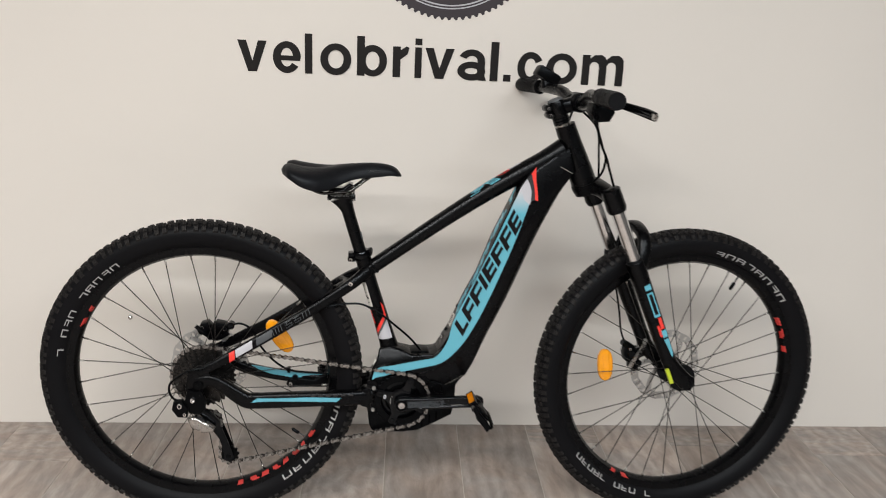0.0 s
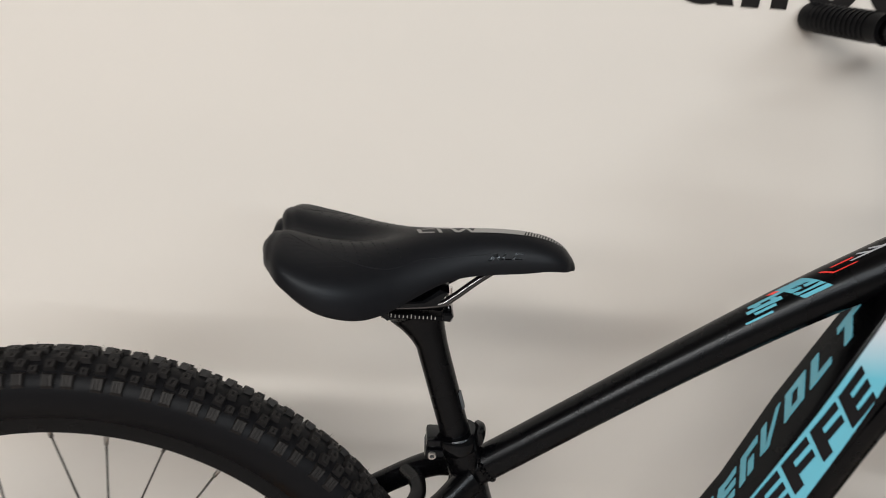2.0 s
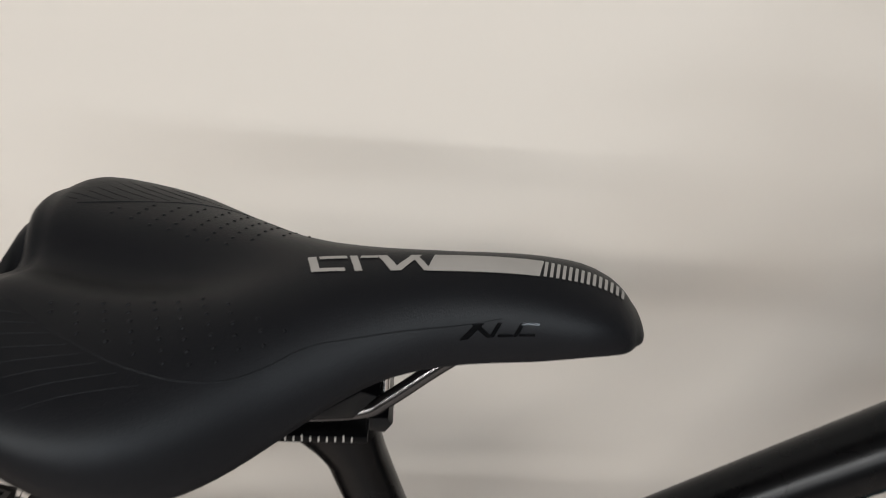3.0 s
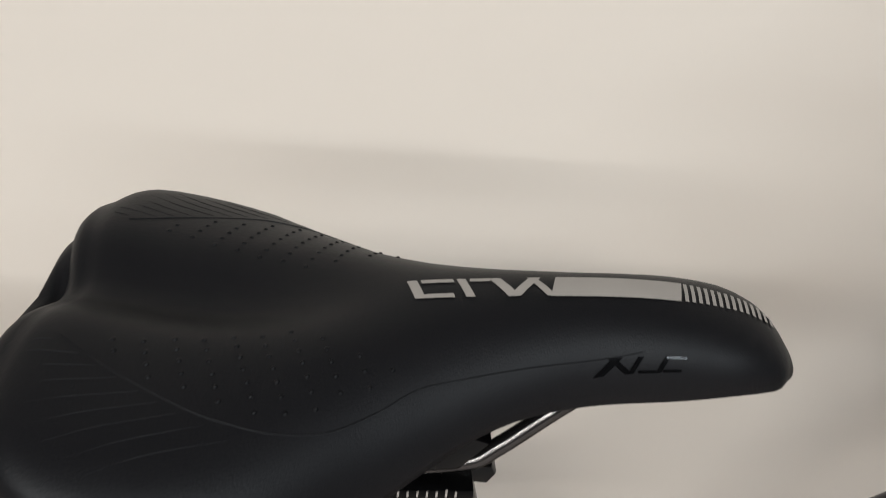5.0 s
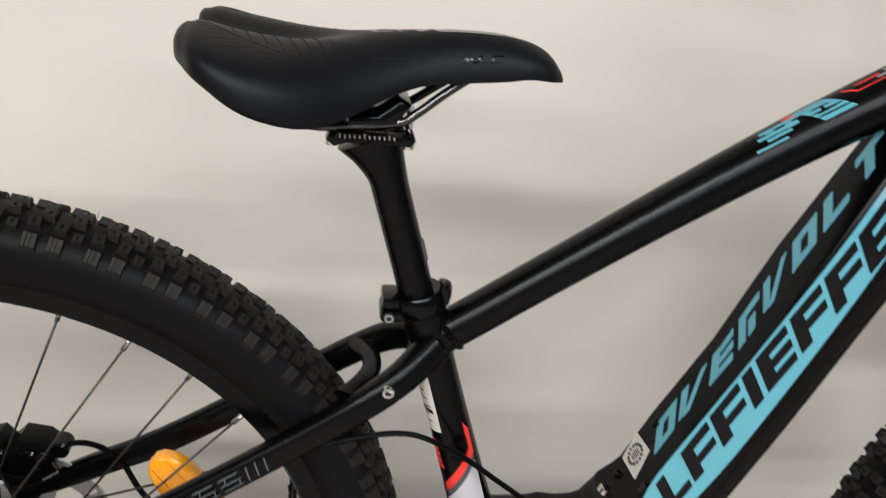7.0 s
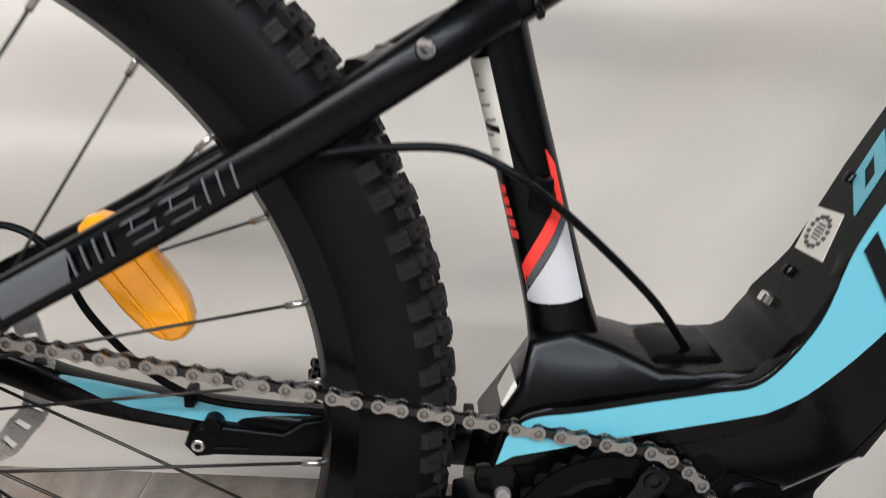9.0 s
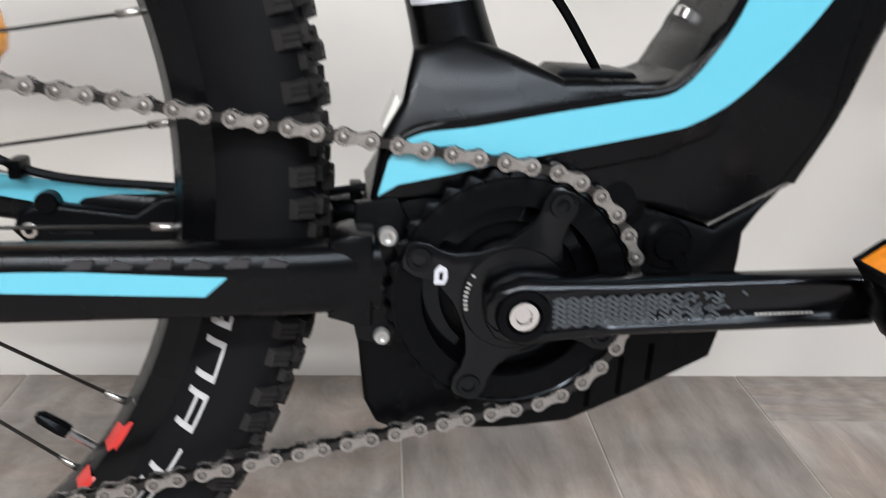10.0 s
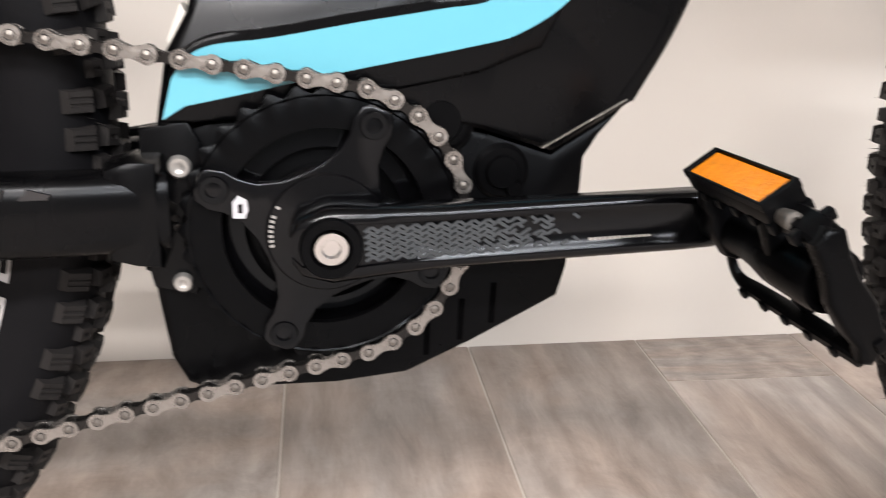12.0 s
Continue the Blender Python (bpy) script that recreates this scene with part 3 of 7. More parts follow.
# clamp on the motor end of the chain stays
bm = bmesh.new()
prism(bm, [(-0.0925, 0.3385), (-0.082, 0.342), (-0.071, 0.342), (-0.071, 0.295), (-0.082, 0.296), (-0.0925, 0.299)], -0.060, -0.030, 0.004)
part("stay_clamp", bm, M_PAINT, FRAME)
bolt("stay_bolt", (-0.1195, -0.0475, 0.5822), 0.0050, 0.006, FRAME)
bm = bmesh.new()
disc(bm, (0.3275, -0.0345, 0.8769), 0.0045, 0, 0.004, 14)
part("cable_port", bm, M_RUBBER, FRAME)

# decals on the frame
CYAN_TOP = [(0.2480, 0.8050), (0.1975, 0.6880), (0.1575, 0.5980), (0.1320, 0.5430), (0.1105, 0.4950), (0.1010, 0.4540), (0.0885, 0.4290), (0.0720, 0.4105), (0.0477, 0.4050), (0.0136, 0.3985), (-0.0240, 0.3908), (-0.0480, 0.3872), (-0.0590, 0.3815), (-0.0650, 0.3730), (-0.0695, 0.3560)]
CYAN_LOW = [(-0.0600, 0.3620), (-0.0400, 0.3665), (0.0042, 0.3770), (0.0660, 0.3905), (0.0850, 0.3965), (0.1060, 0.4110), (0.1340, 0.4430), (0.1550, 0.4780), (0.1823, 0.5345), (0.2295, 0.6540), (0.2630, 0.7540), (0.2670, 0.7680)]
CYAN_TOP = [(p.x, p.y) for p in catmull([(x, z, 0) for x, z in CYAN_TOP[:14]], 5)] + CYAN_TOP[14:]
CYAN_LOW = CYAN_LOW[:1] + [(p.x, p.y) for p in catmull([(x, z, 0) for x, z in CYAN_LOW[1:]], 5)]
# raised housing below the stripe, with a rounded upper lip
LIP = [(x, z + 0.0042 * min(1, max(0, (0.108 - x) / 0.02))) for x, z in CYAN_TOP if x < 0.108]
bm = bmesh.new()
prism(bm, LIP + [(-0.0700, 0.3540), (-0.0400, 0.3560), (0.0042, 0.3640), (0.0660, 0.3780), (0.0950, 0.3900), (0.1160, 0.4300)], -0.0427, -0.030, 0.0022, 3)
bmesh.ops.triangulate(bm, faces=[q for q in bm.faces if len(q.verts) > 4])
part("motor_housing", bm, M_PAINT, FRAME, angle=0.6)




def side_y(x, z):
    """The outer face of the down tube, which narrows towards the head."""
    return -(0.0425 - (0.0125 * min(1, (z - 0.72) / 0.16) if z > 0.72 else 0.0)) - 0.0008


def side_decal(name, outline, mat, lift=0.0, label=""):
    b = bmesh.new()
    vs = [b.verts.new((x, side_y(x, z) - lift, z)) for x, z in outline]
    f = b.faces.new(vs)
    o = bmesh.ops.extrude_face_region(b, geom=[f])
    for g in o["geom"]:
        if isinstance(g, bmesh.types.BMVert):
            g.co.y += 0.0009
    bmesh.ops.triangulate(b, faces=[q for q in b.faces if len(q.verts) > 4])
    return part(name, b, mat, FRAME, label, smooth=False)


side_decal("cyan_stripe", CYAN_TOP + CYAN_LOW, M_STRIPE, 0.0, "glossy cyan stripe fading to white at its top")
side_decal("white_band", [(0.2470, 0.8030), (0.2600, 0.8225), (0.2647, 0.8144), (0.2707, 0.7973), (0.2704, 0.7743), (0.2680, 0.7660), (0.2560, 0.7760)], M_WHITE, 0.0006)
side_decal("grey_panel", [(0.2648, 0.8263), (0.2700, 0.8350), (0.2735, 0.8180), (0.2775, 0.8000), (0.2795, 0.7765), (0.2704, 0.7743), (0.2707, 0.7973), (0.2647, 0.8144), (0.2600, 0.8225)], M_EMBOSS, 0.0004)
side_decal("red_flash", [(0.2785, 0.8485), (0.2690, 0.8340), (0.2735, 0.8180), (0.2775, 0.8000), (0.2795, 0.7765), (0.2862, 0.7752), (0.2850, 0.7930), (0.2812, 0.8120), (0.2795, 0.8280)], M_RED, 0.0006)
# silver strip paints the light along the gusset's lower edge, no print there
side_decal("edge_glint", [(0.3330, 0.8500), (0.3600, 0.8360), (0.3604, 0.8368), (0.3334, 0.8508)], M_SILVERPRINT, 0.0008)


# dark block shapes along the stripe
SLOPE = Vector((0.0200, -0.0300))


UPPER = [(0.1135, 0.4915), (0.1442, 0.5622), (0.1718, 0.6248), (0.2034, 0.6907), (0.2215, 0.7300), (0.2440, 0.7815)]
REACH = [0.0]
for p, q in zip(UPPER, UPPER[1:]):
    REACH.append(REACH[-1] + math.dist(p, q))


def along(s, q):
    o = Vector((float(np.interp(s, REACH, [p[0] for p in UPPER])), float(np.interp(s, REACH, [p[1] for p in UPPER])))) + SLOPE * q
    return (o.x, o.y)


def comb(s0, w, arms, name="block"):
    side_decal(name, [along(s0, 0.0), along(s0 + w * 0.36, 0.0), along(s0 + w * 0.36, 1.0), along(s0, 1.0)], M_INK, 0.0012)
    for q0, q1 in arms:
        side_decal(name, [along(s0 + w * 0.36, q0), along(s0 + w, q0), along(s0 + w, q1), along(s0 + w * 0.36, q1)], M_INK, 0.0012)


for s, w, arms in ((0.000, 0.032, ((0.78, 1.0),)), (0.036, 0.036, ((0.0, 0.24), (0.5, 0.72))), (0.0765, 0.037, ((0.0, 0.22), (0.46, 0.68))), (0.1190, 0.012, ()), (0.1370, 0.036, ((0.0, 0.22), (0.39, 0.61), (0.78, 1.0))),
                   (0.1785, 0.035, ((0.0, 0.22), (0.42, 0.64))), (0.2185, 0.035, ((0.0, 0.22), (0.42, 0.64))), (0.2580, 0.033, ((0.0, 0.22), (0.39, 0.61), (0.78, 1.0)))):
    if arms:
        comb(s, w, arms)
    else:
        side_decal("block", [along(s, 0.0), along(s + w, 0.0), along(s + w, 1.0), along(s, 1.0)], M_INK, 0.0012)

# upper face of the down tube: battery strip, cyan blocks, label, bolts
E0, E1 = Vector((0.1095, 0.4825)), Vector((0.2485, 0.8125))
UP = (E1 - E0).normalized()
# the face bends a little along its length
TOPLINE = [(0.0955, 0.4530), (0.111, 0.4860), (0.136, 0.5460), (0.1635, 0.601), (0.1965, 0.692), (0.251, 0.818)]


def on_top(z, y, lift=0.0008):
    for (xa, za), (xb, zb) in zip(TOPLINE, TOPLINE[1:]):
        if z <= zb or (xb, zb) == TOPLINE[-1]:
            t = (z - za) / (zb - za)
            n = Vector((-(zb - za), xb - xa)).normalized()
            return V(xa + (xb - xa) * t + n.x * lift, y, z + n.y * lift)


def top_decal(name, outline, mat, lift=0.0008, label=""):
    b = bmesh.new()
    vs = [b.verts.new(on_top(z, y, lift)) for z, y in outline]
    f = b.faces.new(vs)
    o = bmesh.ops.extrude_face_region(b, geom=[f])
    for g in o["geom"]:
        if isinstance(g, bmesh.types.BMVert):
            g.co += V(0.92, 0, -0.39) * 0.001
    return part(name, b, mat, FRAME, label, smooth=False)


Z_STEP, TILT, Y_LOW, Y_HIGH = 0.0358, 0.017, -0.0205, 0.0005


def slant(z0, z1, q0, q1):
    """A slanted block on the upper face; q runs from its lower to its upper edge."""
    top_decal("block", [(z + TILT * q, Y_LOW + (Y_HIGH - Y_LOW) * q) for z, q in ((z0, q0), (z1, q0), (z1, q1), (z0, q1))], M_CYAN)


for i, kind in enumerate((0, 1, 2, 3, 1, 0, 4, 5)):
    z = 0.504 + Z_STEP * i
    if kind in (0, 2, 3, 4):
        slant(z, z + 0.0095, 0.0, 1.0)
    if kind == 0:
        slant(z + 0.0185, z + 0.0275, 0.0, 1.0)
        slant(z + 0.0095, z + 0.0185, 0.0, 0.24)
        slant(z + 0.0095, z + 0.0185, 0.76, 1.0)
    elif kind == 1:
        slant(z - 0.002, z + 0.0065, 0.05, 1.0)
        top_decal("block", [(z + 0.0045, Y_LOW), (z + 0.0120, Y_LOW), (z + 0.0280 + TILT, Y_HIGH), (z + 0.0215 + TILT, Y_HIGH)], M_CYAN)
    elif kind == 2:
        for q in (0.0, 0.39, 0.78):
            slant(z + 0.0095, z + 0.0275, q, q + 0.22)
    elif kind == 3:
        slant(z + 0.0095, z + 0.0275, 0.76, 1.0)
        slant(z + 0.0135, z + 0.0225, 0.0, 0.52)
    elif kind == 4:
        slant(z + 0.0095, z + 0.0275, 0.0, 0.24)
    else:
        slant(z + 0.009, z + 0.0185, 0.0, 0.76)
        slant(z - 0.001, z + 0.0285, 0.76, 1.0)
lab = top_decal("round_label", [(0.4765, -0.020), (0.5020, -0.012), (0.4995, 0.016), (0.4750, 0.010)], M_LABEL, 0.0009, "small white paper sticker with a round stamp")
b = bmesh.new()
for i in range(14):
    a = 2 * math.pi * i / 14
    p0 = on_top(0.4885 + 0.0085 * math.cos(a), -0.0015 + 0.0088 * math.sin(a), 0.0012)
    bmesh.ops.create_cube(b, size=0.0022, matrix=Matrix.Translation(p0))
for i in range(5):
    p0 = on_top(0.4845 + 0.002 * i, -0.0015, 0.0012)
    bmesh.ops.create_cube(b, size=1, matrix=Matrix.Translation(p0) @ Matrix.Diagonal((0.001, 0.009 - 0.0012 * abs(i - 2), 0.0009, 1)))
part("stamp", b, M_GREY, FRAME, smooth=False)
for zz, r in ((0.4459, 0.0062), (0.4640, 0.0036), (0.5205, 0.0036)):
    p0 = on_top(max(zz, 0.4535), 0.0012, 0.001)
    b = bmesh.new()
    revolve(b, [(0.0001, -0.001), (r * 0.5, -0.001), (r * 0.55, -0.003), (r * 0.8, -0.003), (r, -0.002), (r, 0.003), (0.0001, 0.003)], 16, closed=False)
    bmesh.ops.transform(b, matrix=Matrix.Translation((p0.x - (0.0035 if zz < 0.45 else 0), p0.y, zz)) @ Matrix.Rotation(radians(-67), 4, "Y") @ Matrix.Rotation(radians(90), 4, "Z") @ Matrix.Rotation(radians(0), 4, "X"), verts=b.verts[:])
    part("rivet", b, M_CHROME if r > 0.005 else M_GLOSS, FRAME)
# small hatch where the line enters
b = bmesh.new()
prism(b, [(0.016, 0.4125), (0.062, 0.4135), (0.058, 0.4170), (0.022, 0.4175)], -0.020, 0.020, 0.001)
part("line_hatch", b, M_PLASTIC, FRAME)


def tube_patch(name, axis0, axis1, r, a0, a1, t0, t1, mat, parent, lift=0.0005, k=8, skew=0.0, label="", skew2=None):
    """A decal wrapped on a round tube; angles in degrees, 0 looks to -y, positive towards +x."""
    A, B = Vector(axis0), Vector(axis1)
    t = (B - A).normalized()
    e1 = Vector((0, -1, 0))
    e2 = e1.cross(t).normalized()
    if e2.x < 0:
        e2 = -e2
    b = bmesh.new()
    rows = []
    for i in range(k + 1):
        a = radians(a0 + (a1 - a0) * i / k)
        d = e1 * math.cos(a) + e2 * math.sin(a)
        sa = skew * (i / k - 0.5)
        sb = sa if skew2 is None else skew2 * (i / k - 0.5)
        r0, r1 = (r(t0), r(t1)) if callable(r) else (r, r)
        rows.append([b.verts.new(A.lerp(B, u) + d * rr) for u, rr in ((t0 + sa, r0 + lift), (t1 + sb, r1 + lift), (t1 + sb, r1 - 0.002), (t0 + sa, r0 - 0.002))])
    for p, q in zip(rows, rows[1:]):
        for j in range(4):
            b.faces.new((p[j], p[(j + 1) % 4], q[(j + 1) % 4], q[j]))
    b.faces.new(rows[0])
    b.faces.new(rows[-1][::-1])
    return part(name, b, mat, parent, label)


ST0, ST1 = (-0.0788, 0, 0.580), (-0.0352, 0, 0.440)
tube_patch("maker_label", ST0, ST1, 0.0169, -84, -30, 0.0, 0.40, M_LABEL, FRAME, label="white printed label on the seat tube")
for i in range(6):
    tube_patch("text_bar", ST0, ST1, 0.0172, -74 + (i % 2) * 6, -58 + (i * 5) % 17, 0.05 + 0.055 * i, 0.058 + 0.055 * i, M_GREY, FRAME)
tube_patch("dark_bar", ST0, ST1, 0.0172, -76, -40, 0.235, 0.26, M_INK, FRAME, skew=0.02)
for i in range(5):
    tube_patch("red_bar", ST0, ST1, 0.0176, -74 + 3 * (i % 2), -60 + 2 * i, 0.47 + 0.045 * i, 0.50 + 0.045 * i, M_RED, FRAME)
tube_patch("red_flash", ST0, ST1, 0.0175, 36, 50, 0.40, 0.62, M_RED, FRAME, skew=0.06, skew2=-0.04)
tube_patch("red_chevron", ST0, ST1, 0.0180, -60, 44, 0.665, 0.735, M_RED, FRAME, skew=-0.26)
tube_patch("grey_chevron", ST0, ST1, 0.0182, -60, 46, 0.735, 0.775, M_GREY, FRAME, skew=-0.26)
tube_patch("white_band", ST0, ST1, 0.0188, -62, 44, 0.785, 0.955, M_WHITE, FRAME, skew=-0.26, skew2=0.03)
# line guide on the seat tube
b = bmesh.new()
box(b, -0.060, -0.048, -0.024, -0.014, 0.498, 0.518, bevel=0.002)
part("line_guide", b, M_PLASTIC, FRAME)

# top tube decals
TT0, TT1 = (0.100, 0, 0.7330), (0.250, 0, 0.829)


def top_tube_radius(u):
    return float(np.interp(u, [0, 0.27, 0.53, 0.8, 1.1], [0.0179, 0.0196, 0.0211, 0.0215, 0.0216]))



for nm, a0, a1, t0, t1, mat, sk in (("cyan_bar", -92, -87, 0.34, 0.52, M_CYAN, 0.0), ("cyan_bar", -83, -77, 0.32, 0.50, M_CYAN, 0.0), ("cyan_bar", -87, -84, 0.36, 0.40, M_CYAN, 0.0), ("cyan_bar", -86, -83, 0.45, 0.48, M_CYAN, 0.0), ("cyan_bar", -68, -65, 0.29, 0.43, M_CYAN, 0.0),
                                    ("cyan_bar", -76, -72, 0.35, 0.46, M_CYAN, 0.0), ("cyan_patch", -98, -64, 0.54, 0.66, M_CYAN, 0.09), ("dark_bar", -86, -83, 0.565, 0.64, M_INK, 0.02), ("dark_bar", -78, -75, 0.57, 0.63, M_INK, 0.02), ("dark_bar", -83, -78, 0.60, 0.615, M_INK, 0.0),
                                    ("red_bar", -98, -92, 0.46, 0.50, M_RED, 0.02), ("red_bar", -70, -68, 0.77, 0.88, M_RED, 0.0), ("red_bar", -88, -86, 0.77, 0.88, M_RED, 0.0), ("red_bar", -88, -68, 0.735, 0.748, M_RED, 0.05), ("grey_bar", -80, -78, 0.86, 1.04, M_WHITE, 0.0), ("grey_bar", -92, -80, 0.93, 0.938, M_WHITE, 0.05), ("grey_bar", -92, -80, 0.99, 0.998, M_WHITE, 0.05)):
    if t0 < 0.7:
        a0, a1 = -96 + (a0 + 96) * 1.65, -96 + (a1 + 96) * 1.65
    tube_patch(nm, TT0, TT1, top_tube_radius, a0, a1, t0 + 0.03, t1 + (0.05 if nm == "cyan_patch" else 0.03), mat, FRAME, lift=0.0007, skew=sk)

# chain stay and seat stay decals
b = bmesh.new()
LOW = [(-0.335, 0.3160, 0.3160), (-0.320, 0.3185, 0.3262), (-0.278, 0.3190, 0.3262), (-0.219, 0.3175, 0.3272), (-0.198, 0.3168, 0.3270), (-0.1467, 0.3148, 0.3242), (-0.1370, 0.3236, 0.3238)]
rows = []
for x, z0, z1 in LOW:
    y = -float(np.interp(x, [-0.33, -0.25, -0.16, -0.105], [0.0748, 0.0740, 0.0698, 0.0655])) - 0.0009
    rows.append([b.verts.new((x, yy, zz)) for yy, zz in ((y, z0), (y, z1), (y + 0.006, z1), (y + 0.006, z0))])
for p, q in zip(rows, rows[1:]):
    for j in range(4):
        b.faces.new((p[j], p[(j + 1) % 4], q[(j + 1) % 4], q[j]))
part("cyan_bar", b, M_CYAN, FRAME, smooth=False)
b = bmesh.new()
prism(b, [(-0.3480, 0.3560), (-0.3272, 0.3525), (-0.2789, 0.3425), (-0.1841, 0.3329), (-0.1963, 0.3239), (-0.2466, 0.3245), (-0.3027, 0.3350), (-0.3222, 0.3416)], 0.0435, 0.0475, 0)
part("cyan_bar", b, M_CYAN, FRAME, smooth=False)
SS0, SS1 = V(-0.362, -0.058, 0.4285), V(-0.1935, -0.042, 0.5280)


def stay_decal(name, t0, t1, q0, q1, mat, lean=0.0, sgn=-1, lift=0.0005):
    """A print that follows the rounded outer face of a seat stay."""
    d = (SS1 - SS0)
    up = V(-d.z, 0, d.x).normalized()
    b = bmesh.new()
    k = 6
    rows = []
    for i in range(k + 1):
        q = q0 + (q1 - q0) * i / k
        bulge = 0.0087 * max(0.0, 1 - (abs(q) / 0.0126) ** 2.6) ** (1 / 2.6)
        row = []
        for t in (t0, t1):
            c = SS0.lerp(SS1, t + lean * i / k)
            y = abs(c.y) * sgn + (0.006 * min(1, max(0, t)) if sgn > 0 else 0) - bulge - lift
            row += [b.verts.new((c.x + up.x * q, y, c.z + up.z * q)), b.verts.new((c.x + up.x * q, y + 0.0012, c.z + up.z * q))]
        rows.append(row)
    for p, q in zip(rows, rows[1:]):
        for j0, j1 in ((0, 2), (2, 3), (3, 1), (1, 0)):
            b.faces.new((p[j0], p[j1], q[j1], q[j0]))
    b.faces.new((rows[0][0], rows[0][1], rows[0][3], rows[0][2]))
    b.faces.new((rows[-1][0], rows[-1][2], rows[-1][3], rows[-1][1]))
    part(name, b, mat, FRAME, smooth=False)


stay_decal("white_band", -0.04, 0.17, -0.007, 0.009, M_WHITE, 0.04)
stay_decal("red_band", -0.13, -0.06, -0.009, 0.009, M_RED, 0.05)
stay_decal("grey_band", 0.22, 0.42, -0.007, 0.008, M_GREY, 0.04)
for t0, t1, q0, q1 in ((0.44, 0.447, -0.006, 0.006), (0.475, 0.482, -0.006, 0.006), (0.51, 0.517, -0.006, 0.006), (0.545, 0.552, -0.006, 0.006), (0.60, 0.68, 0.005, 0.006), (0.60, 0.68, -0.0005, 0.0005), (0.60, 0.68, -0.006, -0.005), (0.71, 0.79, 0.005, 0.006),
                       (0.71, 0.79, -0.0005, 0.0005), (0.71, 0.79, -0.006, -0.005), (0.82, 0.827, -0.006, 0.006), (0.86, 0.867, -0.006, 0.006), (0.90, 0.907, -0.006, 0.006), (0.62, 0.625, -0.0005, 0.006), (0.67, 0.675, -0.006, 0.0005), (0.73, 0.735, -0.0005, 0.006), (0.78, 0.785, -0.006, 0.0005)):
    stay_decal("grey_bar", t0, t1, q0, q1, M_GREY, 0.015)
stay_decal("white_label", 0.20, 0.42, -0.007, 0.008, M_WHITE, 0.0, 1)
stay_decal("red_band", 0.09, 0.16, -0.009, 0.009, M_RED, 0.05, 1)
for i in range(5):
    stay_decal("dark_bar", 0.23 + 0.035 * i, 0.245 + 0.035 * i, -0.004, 0.005, M_INK, 0.01, 1, 0.0010)
for i in range(6):
    b = bmesh.new()
    x = -0.205 + 0.0165 * i
    y = -float(np.interp(x, [-0.25, -0.16, -0.105], [0.0735, 0.0690, 0.0648])) - 0.0007
    prism(b, [(x, 0.3278), (x + 0.011, 0.3282), (x + 0.0125, 0.3300 if i % 2 else 0.3322), (x + 0.004, 0.3322), (x + 0.003, 0.3305)], y, y + 0.003)
    part("print_block", b, M_EMBOSS, FRAME, smooth=False)
# ---- motor cover ----
COVER = [(-0.0832, 0.300), (-0.0800, 0.2750), (-0.0765, 0.2430), (-0.0700, 0.2295), (-0.0600, 0.2250), (0.0010, 0.2245), (0.0360, 0.2280), (0.0700, 0.2440), (0.1133, 0.2670), (0.1170, 0.2830), (0.1205, 0.3240), (0.1205, 0.3390), (0.1270, 0.3500), (0.1400, 0.3655),
         (0.1029, 0.3415), (0.0700, 0.3515), (0.0200, 0.3595), (-0.0300, 0.3615), (-0.0735, 0.3495), (-0.0795, 0.3280)]
COVER = [(x + 0.003, z - 0.0005) for x, z in COVER]
bm = bmesh.new()
prism(bm, COVER, -0.0375, 0.0375, 0.004, 2)
MOTOR = part("motor_cover", bm, M_PLASTIC, BIKE, "matt black plastic motor cover under the frame", angle=0.5)
bm = bmesh.new()
revolve(bm, [(0.036, -0.043), (0.050, -0.041), (0.052, -0.036), (0.0001, -0.034), (0.0001, -0.046), (0.030, -0.046)], 48, (BB[0], 0, BB[2]), closed=False)
part("motor_boss", bm, M_GLOSS, MOTOR)
for c, r in (((0.081, 0.3325), 0.0135), ((0.050, 0.3560), 0.017), ((0.087, 0.3245), 0.006)):
    bm = bmesh.new()
    revolve(bm, [(0.0001, -0.0425), (r * 0.55, -0.0425), (r * 0.62, -0.0405), (r * 0.85, -0.0405), (r, -0.0385), (r, -0.035), (0.0001, -0.035)], 28, (c[0], 0, c[1]), closed=False)
    part("cover_boss", bm, M_PLASTIC, MOTOR)
# near-black bars on the surface paint the shade inside the vent slits
for x, z0, z1 in ((0.0485, 0.2375, 0.2555), (0.0655, 0.2450, 0.2675), (0.0815, 0.2535, 0.2755)):
    bm = bmesh.new()
    box(bm, x - 0.0016, x + 0.0016, -0.0379, -0.0365, z0, z1, bevel=0.0006)
    part("vent_slit_shade", bm, M_SLITSHADE, MOTOR, smooth=False)
# steel-coloured sliver paints the highlight that runs along this cover seam
bm = bmesh.new()
prism(bm, [(0.0985, 0.3445), (0.1390, 0.3680), (0.1392, 0.3675), (0.0989, 0.3440)], -0.0434, -0.0360, 0.0002)
part("cover_seam", bm, M_RIVET, MOTOR, smooth=False)
bm = bmesh.new()
prism(bm, [(-0.0815, 0.2890), (-0.0500, 0.2800), (-0.0500, 0.2790), (-0.0815, 0.2880)], -0.0388, -0.0365)
part("cover_seam", bm, M_GLOSS, MOTOR, smooth=False)
